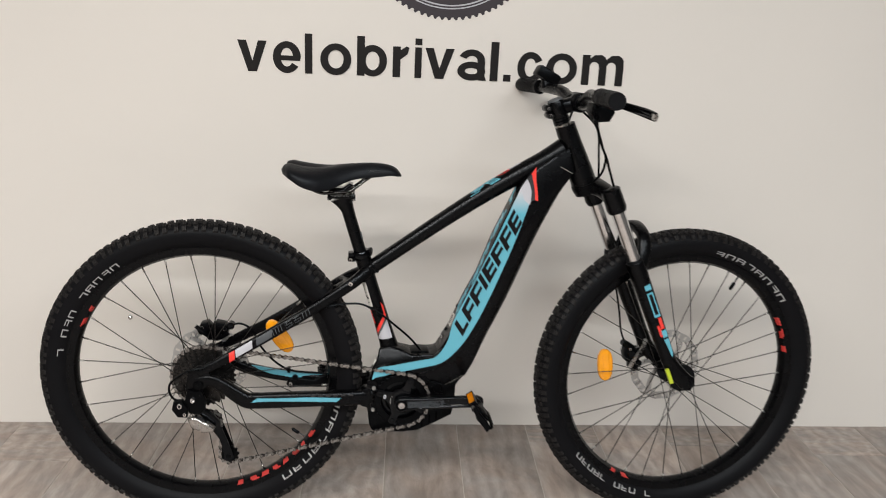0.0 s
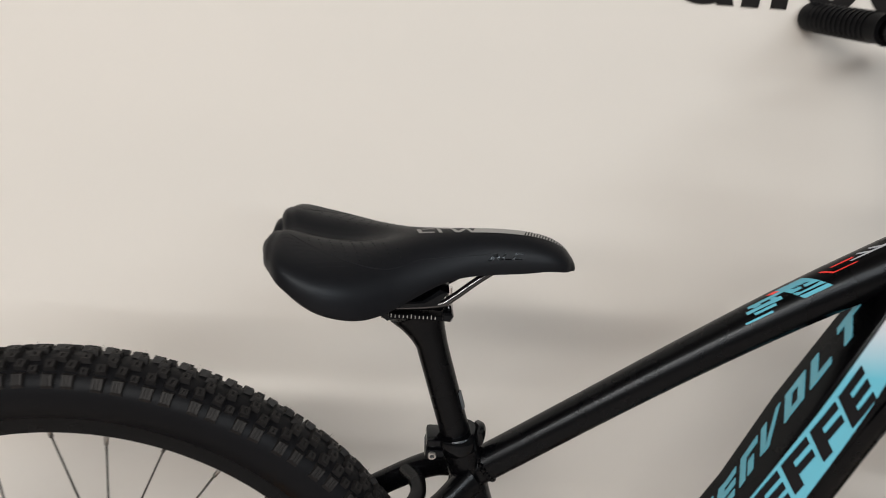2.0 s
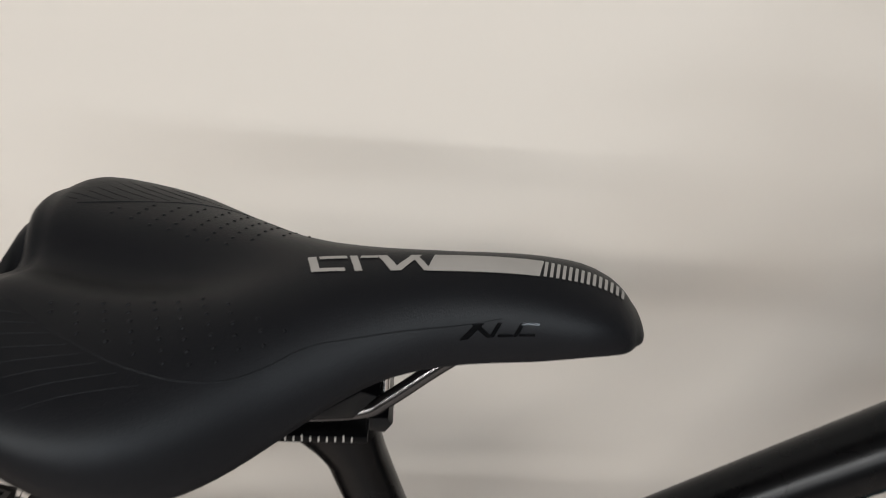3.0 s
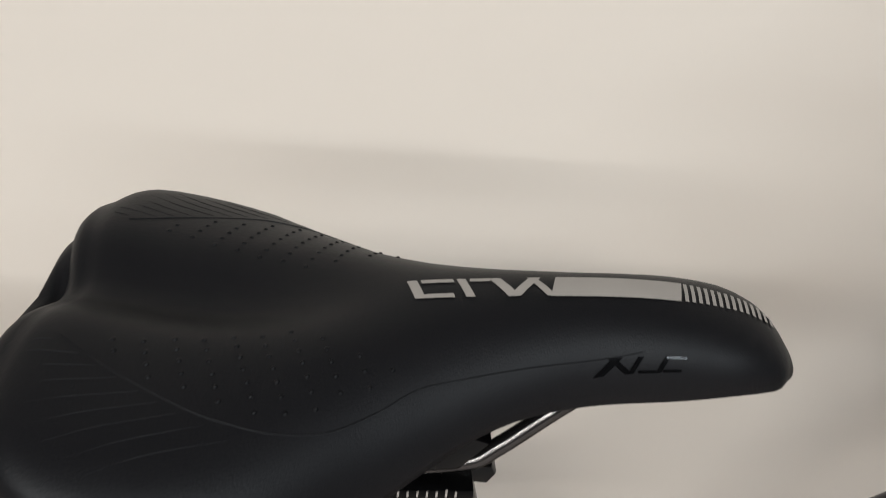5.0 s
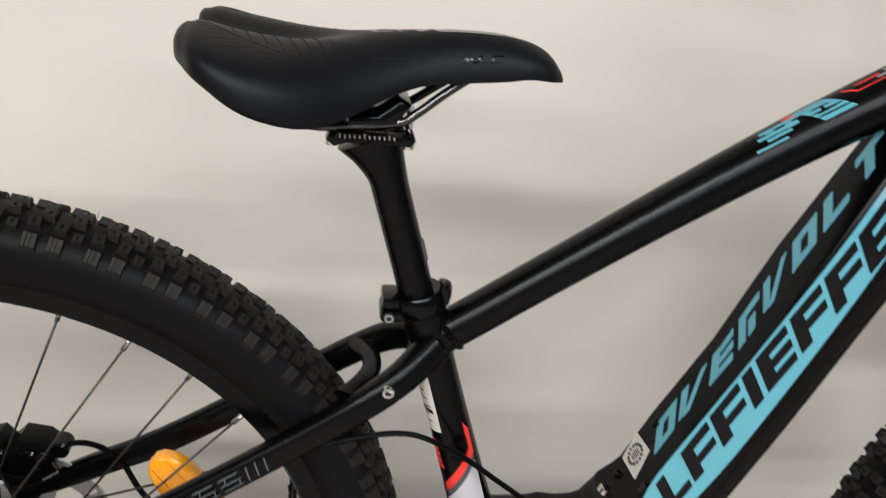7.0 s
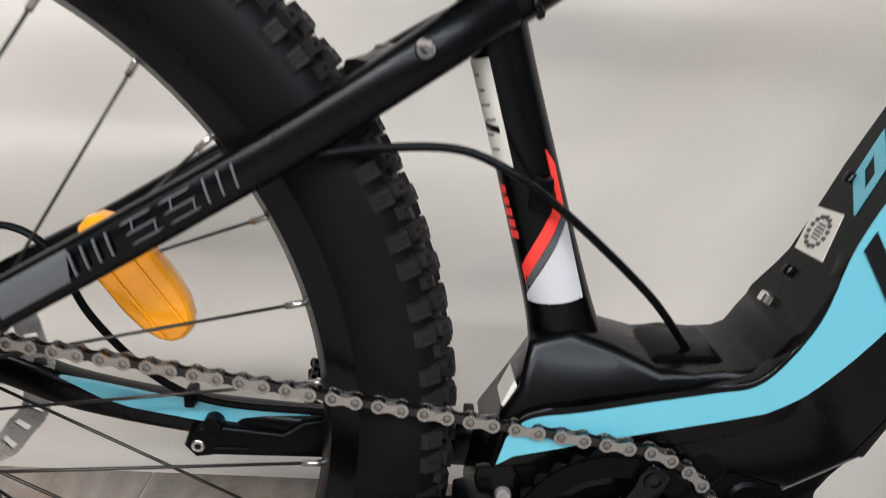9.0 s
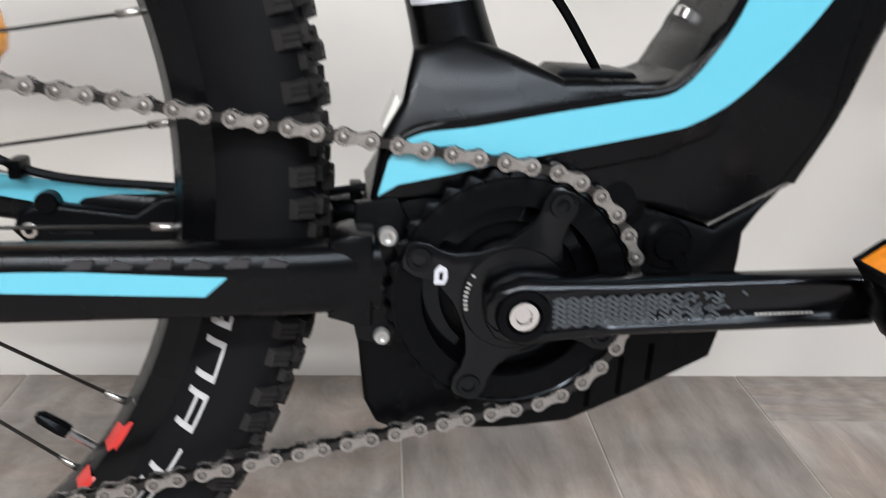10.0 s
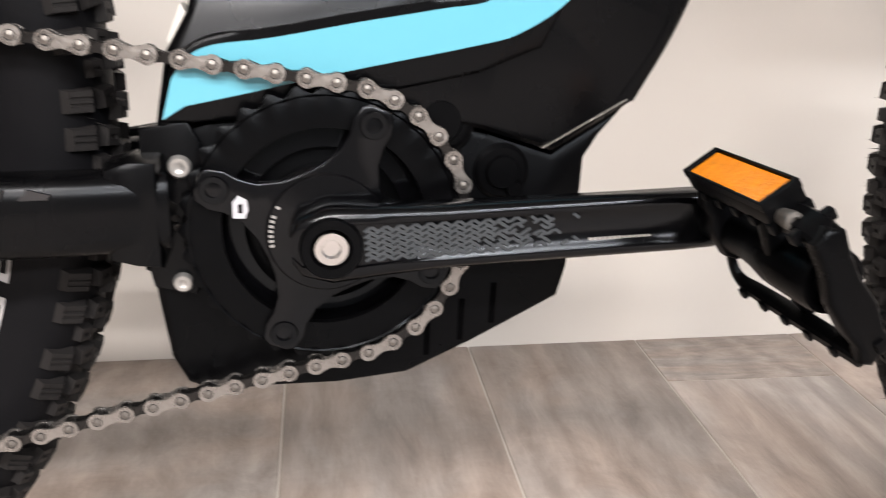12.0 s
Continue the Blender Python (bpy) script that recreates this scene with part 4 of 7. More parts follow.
# side plate that carries the stays
bm = bmesh.new()
prism(bm, [(-0.080, 0.352), (-0.060, 0.356), (-0.052, 0.340), (-0.054, 0.315), (-0.055, 0.290), (-0.060, 0.276), (-0.078, 0.280), (-0.082, 0.300)], -0.0415, -0.035, 0.002)
part("side_plate", bm, M_PAINT, MOTOR)
stud("motor_bolt", (-0.0640, -0.0455, 0.3360), 0.0050, 0.006, MOTOR)
stud("motor_bolt", (-0.0655, -0.0450, 0.2830), 0.0044, 0.006, MOTOR)
for zz in (0.3190, 0.3090, 0.3130):
    bolt("motor_bolt", (-0.0665 - (zz - 0.309) * 0.2, -0.0430, zz), 0.0018, 0.002, MOTOR, M_DARKSTEEL)

# ---- crankset ----
CY = -0.0485
bm = bmesh.new()
N_T = 32
prof = []
for i in range(N_T * 6):
    a = 2 * math.pi * i / (N_T * 6)
    k = (i % 6) / 6
    r = 0.0618 + 0.0020 * math.cos(2 * math.pi * k)
    prof.append((r * math.cos(a), r * math.sin(a)))
inner = [(0.0455 * math.cos(2 * math.pi * i / (N_T * 6)), 0.0455 * math.sin(2 * math.pi * i / (N_T * 6))) for i in range(N_T * 6)]
rows = []
for (xo, zo), (xi, zi) in zip(prof, inner):
    f = 0.945
    rows.append([bm.verts.new((BB[0] + x, y, BB[2] + z)) for x, z, y in ((xo, zo, CY - 0.0007), (xo * f, zo * f, CY - 0.002), (xi, zi, CY - 0.002), (xi, zi, CY + 0.002), (xo * f, zo * f, CY + 0.002), (xo, zo, CY + 0.0007))])
for i in range(len(rows)):
    p, q = rows[i], rows[(i + 1) % len(rows)]
    for j in range(6):
        bm.faces.new((p[j], p[(j + 1) % 6], q[(j + 1) % 6], q[j]))
CRANK = part("crankset", bm, M_PLASTIC, BIKE, "black toothed chainring and crank")
bm = bmesh.new()
revolve(bm, [(0.0590, CY - 0.0021), (0.0598, CY - 0.0026), (0.0598, CY + 0.001), (0.0590, CY + 0.001)], 64, (BB[0], 0, BB[2]))
part("ring_edge", bm, M_GLOSS, CRANK)
bm = bmesh.new()
revolve(bm, [(0.012, CY - 0.010), (0.026, CY - 0.0085), (0.030, CY - 0.004), (0.030, CY + 0.003), (0.012, CY + 0.004)], 48, (BB[0], 0, BB[2]))
part("spider_hub", bm, M_CRANK, CRANK)
for k in range(4):
    a = radians(67.4 + 90 * k)
    d, n = V(math.cos(a), 0, math.sin(a)), V(-math.sin(a), 0, math.cos(a))
    c = V(*BB)
    bm = bmesh.new()
    out = []
    for r, w in ((0.018, 0.022), (0.027, 0.0140), (0.036, 0.0092), (0.044, 0.0082), (0.0505, 0.0092), (0.0570, 0.0075), (0.0592, 0.004)):
        out.append((c + d * r, w))
    poly = [(p + n * w) for p, w in out] + [(p - n * w) for p, w in reversed(out)]
    vs = prism(bm, [(p.x, p.z) for p in poly], CY - 0.0075, CY - 0.0020, 0.0014, 2)
    part("spider_arm", bm, M_CRANK, CRANK)
    p = c + d * 0.0515
    bm = bmesh.new()
    revolve(bm, [(0.0030, -0.0052), (0.0035, -0.0086), (0.0058, -0.0086), (0.0063, -0.0075), (0.0063, -0.002), (0.0001, -0.002), (0.0001, -0.0052)], 20, (p.x, CY, p.z), closed=False)
    part("ring_bolt", bm, M_GLOSS, CRANK)
# printed mark on the spider, and a row of small print
bm = bmesh.new()
prism(bm, [(-0.0420, 0.3165), (-0.0370, 0.3165), (-0.0355, 0.3200), (-0.0360, 0.3245), (-0.0395, 0.3265), (-0.0420, 0.3235)], CY - 0.0083, CY - 0.0077)
part("print_mark", bm, M_WHITE, CRANK, smooth=False)
bm = bmesh.new()
prism(bm, [(-0.0397, 0.3190), (-0.0379, 0.3190), (-0.0379, 0.3232), (-0.0397, 0.3225)], CY - 0.0088, CY - 0.0082)
part("print_mark", bm, M_INK, CRANK, smooth=False)
for i in range(9):
    a = radians(150 + 5.2 * i)
    if i == 1:
        continue
    p = V(*BB) + V(math.cos(a), 0, math.sin(a)) * 0.0245
    bm = bmesh.new()
    bmesh.ops.create_cube(bm, size=1, matrix=Matrix.Translation((p.x, CY - 0.0096, p.z)) @ Matrix.Rotation(-a, 4, "Y") @ Matrix.Diagonal((0.0019, 0.0006, 0.0011, 1)))
    part("text_bar", bm, M_SILVERPRINT, CRANK, smooth=False)

# crank arm, drawn out towards the pedal
PED = V(0.1685, 0, 0.3213)
ARM = (PED - V(*BB)).normalized()
ARN = V(-ARM.z, 0, ARM.x)
bm = bmesh.new()
rings = []
for s_, hw, y0, y1 in ((-0.0165, 0.0065, -0.0625, -0.0745), (-0.0125, 0.0130, -0.060, -0.0765), (0.0, 0.0170, -0.0585, -0.0780), (0.018, 0.0155, -0.0600, -0.0785), (0.045, 0.0140, -0.0640, -0.0795), (0.085, 0.0137, -0.0690, -0.0820), (0.125, 0.0135, -0.0730, -0.0850), (0.155, 0.0134, -0.0750, -0.0875),
                       (0.170, 0.0130, -0.0755, -0.0885), (0.180, 0.0095, -0.0765, -0.0880), (0.1845, 0.0045, -0.0785, -0.0870)):
    c = V(*BB) + ARM * s_
    yc, hy = (y0 + y1) / 2, (y0 - y1) / 2
    ring = []
    for q, y in ((-0.80, 1), (0.80, 1), (1.0, 0.72), (1.0, -0.60), (0.82, -1), (0.60, -1), (0.56, -0.86), (-0.56, -0.86), (-0.60, -1), (-0.82, -1), (-1.0, -0.60), (-1.0, 0.72)):
        ring.append(bm.verts.new(c + ARN * (hw * q) + V(0, yc + hy * y, 0)))
    rings.append(ring)
for p, q in zip(rings, rings[1:]):
    for j in range(12):
        bm.faces.new((p[j], p[(j + 1) % 12], q[(j + 1) % 12], q[j]))
bm.faces.new(rings[0])
bm.faces.new(rings[-1][::-1])
part("crank_arm", bm, M_CRANK, CRANK, "satin black forged crank arm", angle=1.1)
bm = bmesh.new()
revolve(bm, [(0.0080, -0.0775), (0.0088, -0.0800), (0.0125, -0.0800), (0.0133, -0.0785), (0.0133, -0.072), (0.0080, -0.072)], 36, (BB[0], 0, BB[2]))
part("crank_cap", bm, M_PLASTIC, CRANK)
bm = bmesh.new()
revolve(bm, [(0.0001, -0.0778), (0.0035, -0.0778), (0.0042, -0.0795), (0.0070, -0.0795), (0.0080, -0.0780), (0.0080, -0.073), (0.0001, -0.073)], 24, (BB[0], 0, BB[2]), closed=False)
part("crank_bolt", bm, M_CHROME, CRANK, "bright steel crank bolt")


def on_arm(s_, q):
    c = V(*BB) + ARM * s_ + ARN * q
    y = np.interp(s_, [0.0, 0.018, 0.045, 0.085, 0.125, 0.155], [-0.0767, -0.0773, -0.0786, -0.0812, -0.0843, -0.0868])
    return V(c.x, float(y), c.z)


# hatched print on the arm, thinning out to its end
rng = random.Random(4)
bm = bmesh.new()
for i in range(30):
    for j in range(11):
        s_ = 0.0155 + 0.0031 * i
        q = -0.0066 + 0.0013 * j
        if rng.random() > min(1.0, 0.97 - max(0, i - 13) * 0.055 + j * 0.012):
            continue
        p0 = on_arm(s_ + (j % 2) * 0.0012, q)
        bmesh.ops.create_cube(bm, size=1, matrix=Matrix.Translation(p0) @ Matrix.Rotation(radians(35 if (i + j) % 2 else -35), 4, "Y") @ Matrix.Diagonal((0.0034, 0.0006, 0.0013, 1)))
part("hatched_print", bm, M_HATCH, CRANK, "grey hatched print", smooth=False)
bm = bmesh.new()
for i in range(13):
    p0 = on_arm(0.1120 + 0.0022 * i, -0.0048 + 0.0)
    bmesh.ops.create_cube(bm, size=1, matrix=Matrix.Translation(p0) @ Matrix.Diagonal((0.0017, 0.0006, 0.0013 if i < 7 else 0.0010, 1)))
part("small_print", bm, M_SILVERPRINT, CRANK, smooth=False)
# far crank arm
bm = bmesh.new()
sweep(bm, [(BB[0], 0.055, BB[2]), (BB[0] - ARM.x * 0.09, 0.070, BB[2] - ARM.z * 0.09), (BB[0] - ARM.x * 0.175, 0.082, BB[2] - ARM.z * 0.175)], [(0.008, 0.015), (0.006, 0.013), (0.006, 0.013)], 12, 4, 3)
part("crank_arm", bm, M_PAINT, CRANK)


# ---- pedals ----
def pedal(name, m):
    """Axle along y from 0 outwards (-y); the cage lies along local x."""
    b = bmesh.new()
    revolve(b, [(0.0001, 0.004), (0.0085, 0.004), (0.0085, -0.008), (0.0098, -0.012), (0.0088, -0.026), (0.0100, -0.036), (0.0122, -0.048), (0.0128, -0.073), (0.0120, -0.0765), (0.0100, -0.0765), (0.0096, -0.0745), (0.0001, -0.0745)], 24, closed=False)
    root = part(name, b, M_PLASTIC, BIKE, "black plastic platform pedal with toothed edges")
    root.matrix_basis = m
    # reflector side
    b = bmesh.new()
    sweep(b, [(-0.010, -0.012, 0), (-0.0235, -0.0145, 0), (-0.0270, -0.022, 0), (-0.0272, -0.055, 0), (-0.0268, -0.078, 0), (-0.0235, -0.0860, 0)], [(0.0026, 0.0052), (0.0028, 0.0056), (0.0032, 0.0062), (0.0032, 0.0062), (0.0032, 0.0060), (0.0028, 0.0056)], 10, 4, 3.5)
    edge = part("cage_edge", b, M_PLASTIC, root, angle=0.5)
    for i in range(6):
        y = -0.0215 - 0.0116 * i
        for q in (-1, 1):
            b = bmesh.new()
            box(b, -0.0296, -0.0250, y - 0.0020, y + 0.0018, q * 0.0066 - 0.0022, q * 0.0066 + 0.0022, bevel=0.0009)
            part("cage_tooth", b, M_PLASTIC, edge, angle=0.4)
    # open loop with teeth on the other side
    b = bmesh.new()
    sweep(b, [(0.0060, -0.0110, -0.0040), (0.0150, -0.0125, -0.0075), (0.0208, -0.0165, -0.0085), (0.0232, -0.0250, -0.0080), (0.0248, -0.0500, -0.0072), (0.0262, -0.0740, -0.0066), (0.0285, -0.0850, -0.0060)], [(0.0018, 0.0018), (0.0018, 0.0020), (0.0022, 0.0026), (0.0028, 0.0036), (0.0030, 0.0040), (0.0030, 0.0040), (0.0028, 0.0036)], 10, 4, 3.0)
    edge = part("cage_edge", b, M_PLASTIC, root, angle=0.5)
    for i in range(5):
        y, x, z = -0.0215 - 0.0132 * i, 0.0232 + 0.0010 * i, -0.0117 + 0.0005 * i
        b = bmesh.new()
        box(b, x - 0.0022, x + 0.0022, y - 0.0020, y + 0.0018, z - 0.0018, z + 0.0022, bevel=0.0009)
        part("cage_tooth", b, M_PLASTIC, edge, angle=0.4)
    b = bmesh.new()
    sweep(b, [(0.0100, -0.0130, 0.0060), (0.0215, -0.0170, 0.0068), (0.0245, -0.0260, 0.0070), (0.0255, -0.0740, 0.0070), (0.0285, -0.0850, 0.0050)], [(0.0018, 0.0018), (0.0022, 0.0024), (0.0026, 0.0028), (0.0026, 0.0028), (0.0026, 0.0030)], 10, 4, 3.0)
    edge = part("cage_edge", b, M_PLASTIC, root, angle=0.5)
    for i in range(5):
        y = -0.0235 - 0.0132 * i
        b = bmesh.new()
        box(b, 0.0228, 0.0272, y - 0.0020, y + 0.0018, 0.0086, 0.0122, bevel=0.0009)
        part("cage_tooth", b, M_PLASTIC, edge, angle=0.4)
    # rippled inner wall, cross webs and the outer plate
    b = bmesh.new()
    prism(b, [(-0.0270, -0.0050), (-0.0275, 0.0050), (-0.020, 0.0082), (-0.014, 0.0074), (-0.008, 0.0104), (0.006, 0.0100), (0.0110, 0.0060), (0.0110, -0.0060), (0.006, -0.0100), (-0.008, -0.0104), (-0.014, -0.0074), (-0.020, -0.0082)], -0.0180, -0.0100, 0.002)
    part("inner_wall", b, M_PLASTIC, root)
    b = bmesh.new()
    prism(b, [(-0.0270, -0.0040), (-0.0270, 0.0040), (-0.008, 0.0085), (0.008, 0.0085), (0.0250, 0.0050), (0.0250, -0.0050), (0.008, -0.0085), (-0.008, -0.0085)], -0.0560, -0.0500, 0.002)
    part("web", b, M_PLASTIC, root)
    b = bmesh.new()
    prism(b, [(-0.0262, -0.0060), (-0.0285, 0.0010), (-0.0240, 0.0062), (-0.0150, 0.0046), (-0.0040, 0.0040), (0.0080, 0.0058), (0.0200, 0.0040), (0.0285, 0.0064), (0.0310, 0.0034), (0.0285, -0.0010), (0.0305, -0.0058), (0.0270, -0.0092), (0.0205, -0.0074), (0.0120, -0.0092), (-0.0020, -0.0098), (-0.0140, -0.0066)], -0.0885, -0.0805, 0.0022, 3)
    plate = part("outer_plate", b, M_PLASTIC, root, angle=0.7)
    b = bmesh.new()
    box(b, 0.0215, 0.0265, -0.0895, -0.0880, -0.0025, 0.0015, bevel=0.0006)
    part("plate_boss", b, M_PLASTIC, plate)
    b = bmesh.new()
    disc(b, (-0.0010, -0.0880, -0.0030), 0.0052, 0, 0.0014, 20, 0.0004)
    part("axle_cap", b, M_PLASTIC, plate)
    # reflector in its shallow box
    b = bmesh.new()
    box(b, -0.0372, -0.0285, -0.0690, -0.0145, -0.0082, 0.0082, bevel=0.0018)
    h = part("reflector_holder", b, M_PLASTIC, root)
    b = bmesh.new()
    box(b, -0.0380, -0.0355, -0.0660, -0.0180, -0.0067, 0.0067, bevel=0.0005)
    part("reflector", b, M_AMBER, h, "amber pedal reflector", smooth=False)
    for y0, y1, z0, z1 in ((-0.0690, -0.0664, -0.0082, 0.0082), (-0.0176, -0.0145, -0.0082, 0.0082), (-0.0664, -0.0176, -0.0082, -0.0070), (-0.0664, -0.0176, 0.0070, 0.0082)):
        b = bmesh.new()
        box(b, -0.0388, -0.0350, y0, y1, z0, z1, bevel=0.0005)
        part("rim_bar", b, M_PLASTIC, h, smooth=False)
    b = bmesh.new()
    revolve(b, [(0.0001, -0.0005), (0.0016, -0.0006), (0.0018, -0.0016), (0.0034, -0.0012), (0.0036, 0.0005), (0.0030, 0.006), (0.0001, 0.006)], 16, (-0.0300, -0.0745, -0.0030), closed=False)
    part("pedal_screw", b, M_RIVET, root, "dull steel reflector screw")
    return root


pedal("pedal", Matrix.Translation((0.1675, -0.0885, 0.3210)) @ Matrix.Rotation(radians(54), 4, "Y"))
pedal("pedal", Matrix.Translation((BB[0] - ARM.x * 0.17, 0.0885, BB[2] - ARM.z * 0.17)) @ Matrix.Rotation(radians(180), 4, "Z") @ Matrix.Rotation(radians(-12), 4, "Y"))

# ---- wheels ----
RIM_IN, RIM_OUT = 0.2735, 0.2960


def tyre_profile():
    out = [(0.2945, 0.0165), (0.2975, 0.0195), (0.3040, 0.0245), (0.3130, 0.0285), (0.3215, 0.0302), (0.3300, 0.0296), (0.3370, 0.0265), (0.3432, 0.0200), (0.3470, 0.0108), (0.3484, 0.0)]
    return out + [(r, -y) for r, y in reversed(out[:-1])]


def surface_at(y):
    """Carcass radius and lean of its normal at the sideways place y."""
    pr = [(0.3300, 0.0296), (0.3370, 0.0265), (0.3432, 0.0200), (0.3470, 0.0108), (0.3484, 0.0)]
    ys, rs = [q[1] for q in pr][::-1], [q[0] for q in pr][::-1]
    r = float(np.interp(abs(y), ys, rs))
    slope = float(np.interp(abs(y), [0, 0.0105, 0.0195, 0.0262, 0.0296], [0, 0.27, 0.62, 1.15, 1.4]))
    return r, math.copysign(min(slope, 1.2), y)


def add_knob(vs, fs, a, y, lx, ly, h, twist=0.0, slots=1, ramp=0.0):
    """One tread knob: flared foot, sipes cut into its top; ramp draws the foot out towards the side wall."""
    r, s_ = surface_at(y)
    ca, sa = math.cos(a), math.sin(a)
    rad, tan, side = V(ca, 0, sa), V(-sa, 0, ca), V(0, 1, 0)
    nrm = (rad * math.cos(s_) + side * math.sin(s_)).normalized()
    lat = (side * math.cos(s_) - rad * math.sin(s_)).normalized()
    t2, l2 = tan * math.cos(twist) + lat * math.sin(twist), lat * math.cos(twist) - tan * math.sin(twist)
    c = rad * r + side * y
    out = 1 if y > 0 else -1
    k = len(vs)
    for hh, f in ((-0.0015, 1.16), (h, 0.90)):
        for px, py in ((-1, -1), (1, -1), (1, 1), (-1, 1)):
            far_ = ramp if (py == out and hh < 0) else 0.0
            vs.append(c + nrm * (hh - far_ * 0.35) + t2 * (px * lx * f / 2) + l2 * (py * (ly * f / 2 + far_)))
    fs += [(k, k + 1, k + 5, k + 4), (k + 1, k + 2, k + 6, k + 5), (k + 2, k + 3, k + 7, k + 6), (k + 3, k, k + 4, k + 7)]
    if slots == 1:
        for hh, f, g in ((h, 0.26, 0.50), (h - 0.0016, 0.16, 0.42)):
            for px, py in ((-1, -1), (1, -1), (1, 1), (-1, 1)):
                vs.append(c + nrm * hh + t2 * (px * lx * f * 0.5) + l2 * (py * ly * g / 2))
        for j in range(4):
            n_ = (j + 1) % 4
            fs.append((k + 4 + j, k + 4 + n_, k + 8 + n_, k + 8 + j))
            fs.append((k + 8 + j, k + 8 + n_, k + 12 + n_, k + 12 + j))
        fs.append((k + 12, k + 13, k + 14, k + 15))
    elif slots == 2:
        # two grooves across the knob leave three low ridges
        j0 = len(vs)
        us = (-0.45, -0.22, -0.19, -0.09, -0.06, 0.06, 0.09, 0.19, 0.22, 0.45)
        deep = (0, 0, 1, 1, 0, 0, 1, 1, 0, 0)
        for u, dp in zip(us, deep):
            for py in (-1, 1):
                vs.append(c + nrm * (h - 0.0008 * dp) + t2 * (u * lx) + l2 * (py * ly * 0.45))
        for i in range(len(us) - 1):
            fs.append((j0 + 2 * i, j0 + 2 * i + 2, j0 + 2 * i + 3, j0 + 2 * i + 1))
        for py in (0, 1):
            fs.append(tuple(j0 + 2 * i + py for i in range(len(us))))
    else:
        fs.append((k + 4, k + 5, k + 6, k + 7))


def tread_mesh():
    vs, fs = [], []
    steps = 52
    wear = random.Random(7)
    for i in range(steps):
        a = 2 * math.pi * i / steps
        st = 2 * math.pi / steps
        for s_ in (-1, 1):
            o = a + (0.0 if s_ > 0 else st * 0.5)
            for ph, y, lx, ly, h, tw, sl, rp in ((0.00, 0.0052, 0.0088, 0.0086, 0.0052, 0.06, 1, 0), (0.46, 0.0060, 0.0088, 0.0082, 0.0052, -0.06, 1, 0), (0.20, 0.0146, 0.0086, 0.0090, 0.0047, -0.12, 1, 0),
                                                 (0.62, 0.0150, 0.0086, 0.0090, 0.0047, 0.12, 1, 0), (0.92, 0.0190, 0.0074, 0.0068, 0.0040, 0.0, 1, 0), (0.20, 0.0250, 0.0098, 0.0104, 0.0037, 0.0, 2, 0.0035),
                                                 (0.60, 0.0252, 0.0098, 0.0104, 0.0037, 0.0, 2, 0.0035)):
                add_knob(vs, fs, o + st * ph, s_ * y, lx, ly, h * wear.uniform(0.94, 1.04), tw * s_, sl, rp)
    me = bpy.data.meshes.new("tread")
    me.from_pydata([tuple(v) for v in vs], [], fs)
    me.materials.append(M_KNOB)
    return me


def hair_mesh():
    """Thin moulding hairs that stand on the shoulder knobs."""
    vs, fs = [], []
    rng = random.Random(11)
    for i in range(420):
        a = rng.uniform(0, 2 * math.pi)
        y = rng.choice((-1, 1)) * rng.uniform(0.0150, 0.0285)
        r, lean = surface_at(y)
        rad, tan, side = V(math.cos(a), 0, math.sin(a)), V(-math.sin(a), 0, math.cos(a)), V(0, 1, 0)
        nrm = (rad * math.cos(lean) + side * math.sin(lean)).normalized()
        lat = nrm.cross(tan)
        foot = rad * r + side * y
        tip = foot + nrm * rng.uniform(0.0060, 0.0085) + tan * rng.uniform(-0.001, 0.001)
        k = len(vs)
        vs += [foot + tan * 0.00035, foot - tan * 0.0002 + lat * 0.0003, foot - tan * 0.0002 - lat * 0.0003, tip]
        fs += [(k, k + 1, k + 3), (k + 1, k + 2, k + 3), (k + 2, k, k + 3)]
    me = bpy.data.meshes.new("rubber_hairs")
    me.from_pydata([tuple(v) for v in vs], [], fs)
    me.materials.append(M_KNOB)
    return me


TREAD = tread_mesh()
HAIRS = hair_mesh()
bm = bmesh.new()
revolve(bm, tyre_profile(), 160)
TYRE = None
SPOKES = {}


def arc_block(b, r0, r1, a0, a1, skew=0.0, lift=0.0006):
    """A small print block on the tyre's near side wall."""
    ys = [(0.2975, 0.0195), (0.3040, 0.0245), (0.3130, 0.0285), (0.3215, 0.0302), (0.3300, 0.0296)]
    rows = []
    for i in range(4):
        r = r0 + (r1 - r0) * i / 3
        y = -float(np.interp(r, [q[0] for q in ys], [q[1] for q in ys]))
        row = []
        for k in range(3):
            a = a0 + (a1 - a0) * k / 2 + skew * (r - r0) / r0
            row.append([b.verts.new((rr * math.cos(a), y + dy, rr * math.sin(a))) for rr, dy in ((r, -lift), (r, 0.001))])
        rows.append(row)
    for p, q in zip(rows, rows[1:]):
        for k in range(2):
            b.faces.new((p[k][0], p[k + 1][0], q[k + 1][0], q[k][0]))
    for row in (rows[0], rows[-1]):
        for k in range(2):
            b.faces.new((row[k][0], row[k + 1][0], row[k + 1][1], row[k][1]))
    for k in (0, 2):
        for p, q in zip(rows, rows[1:]):
            b.faces.new((p[k][0], q[k][0], q[k][1], p[k][1]))


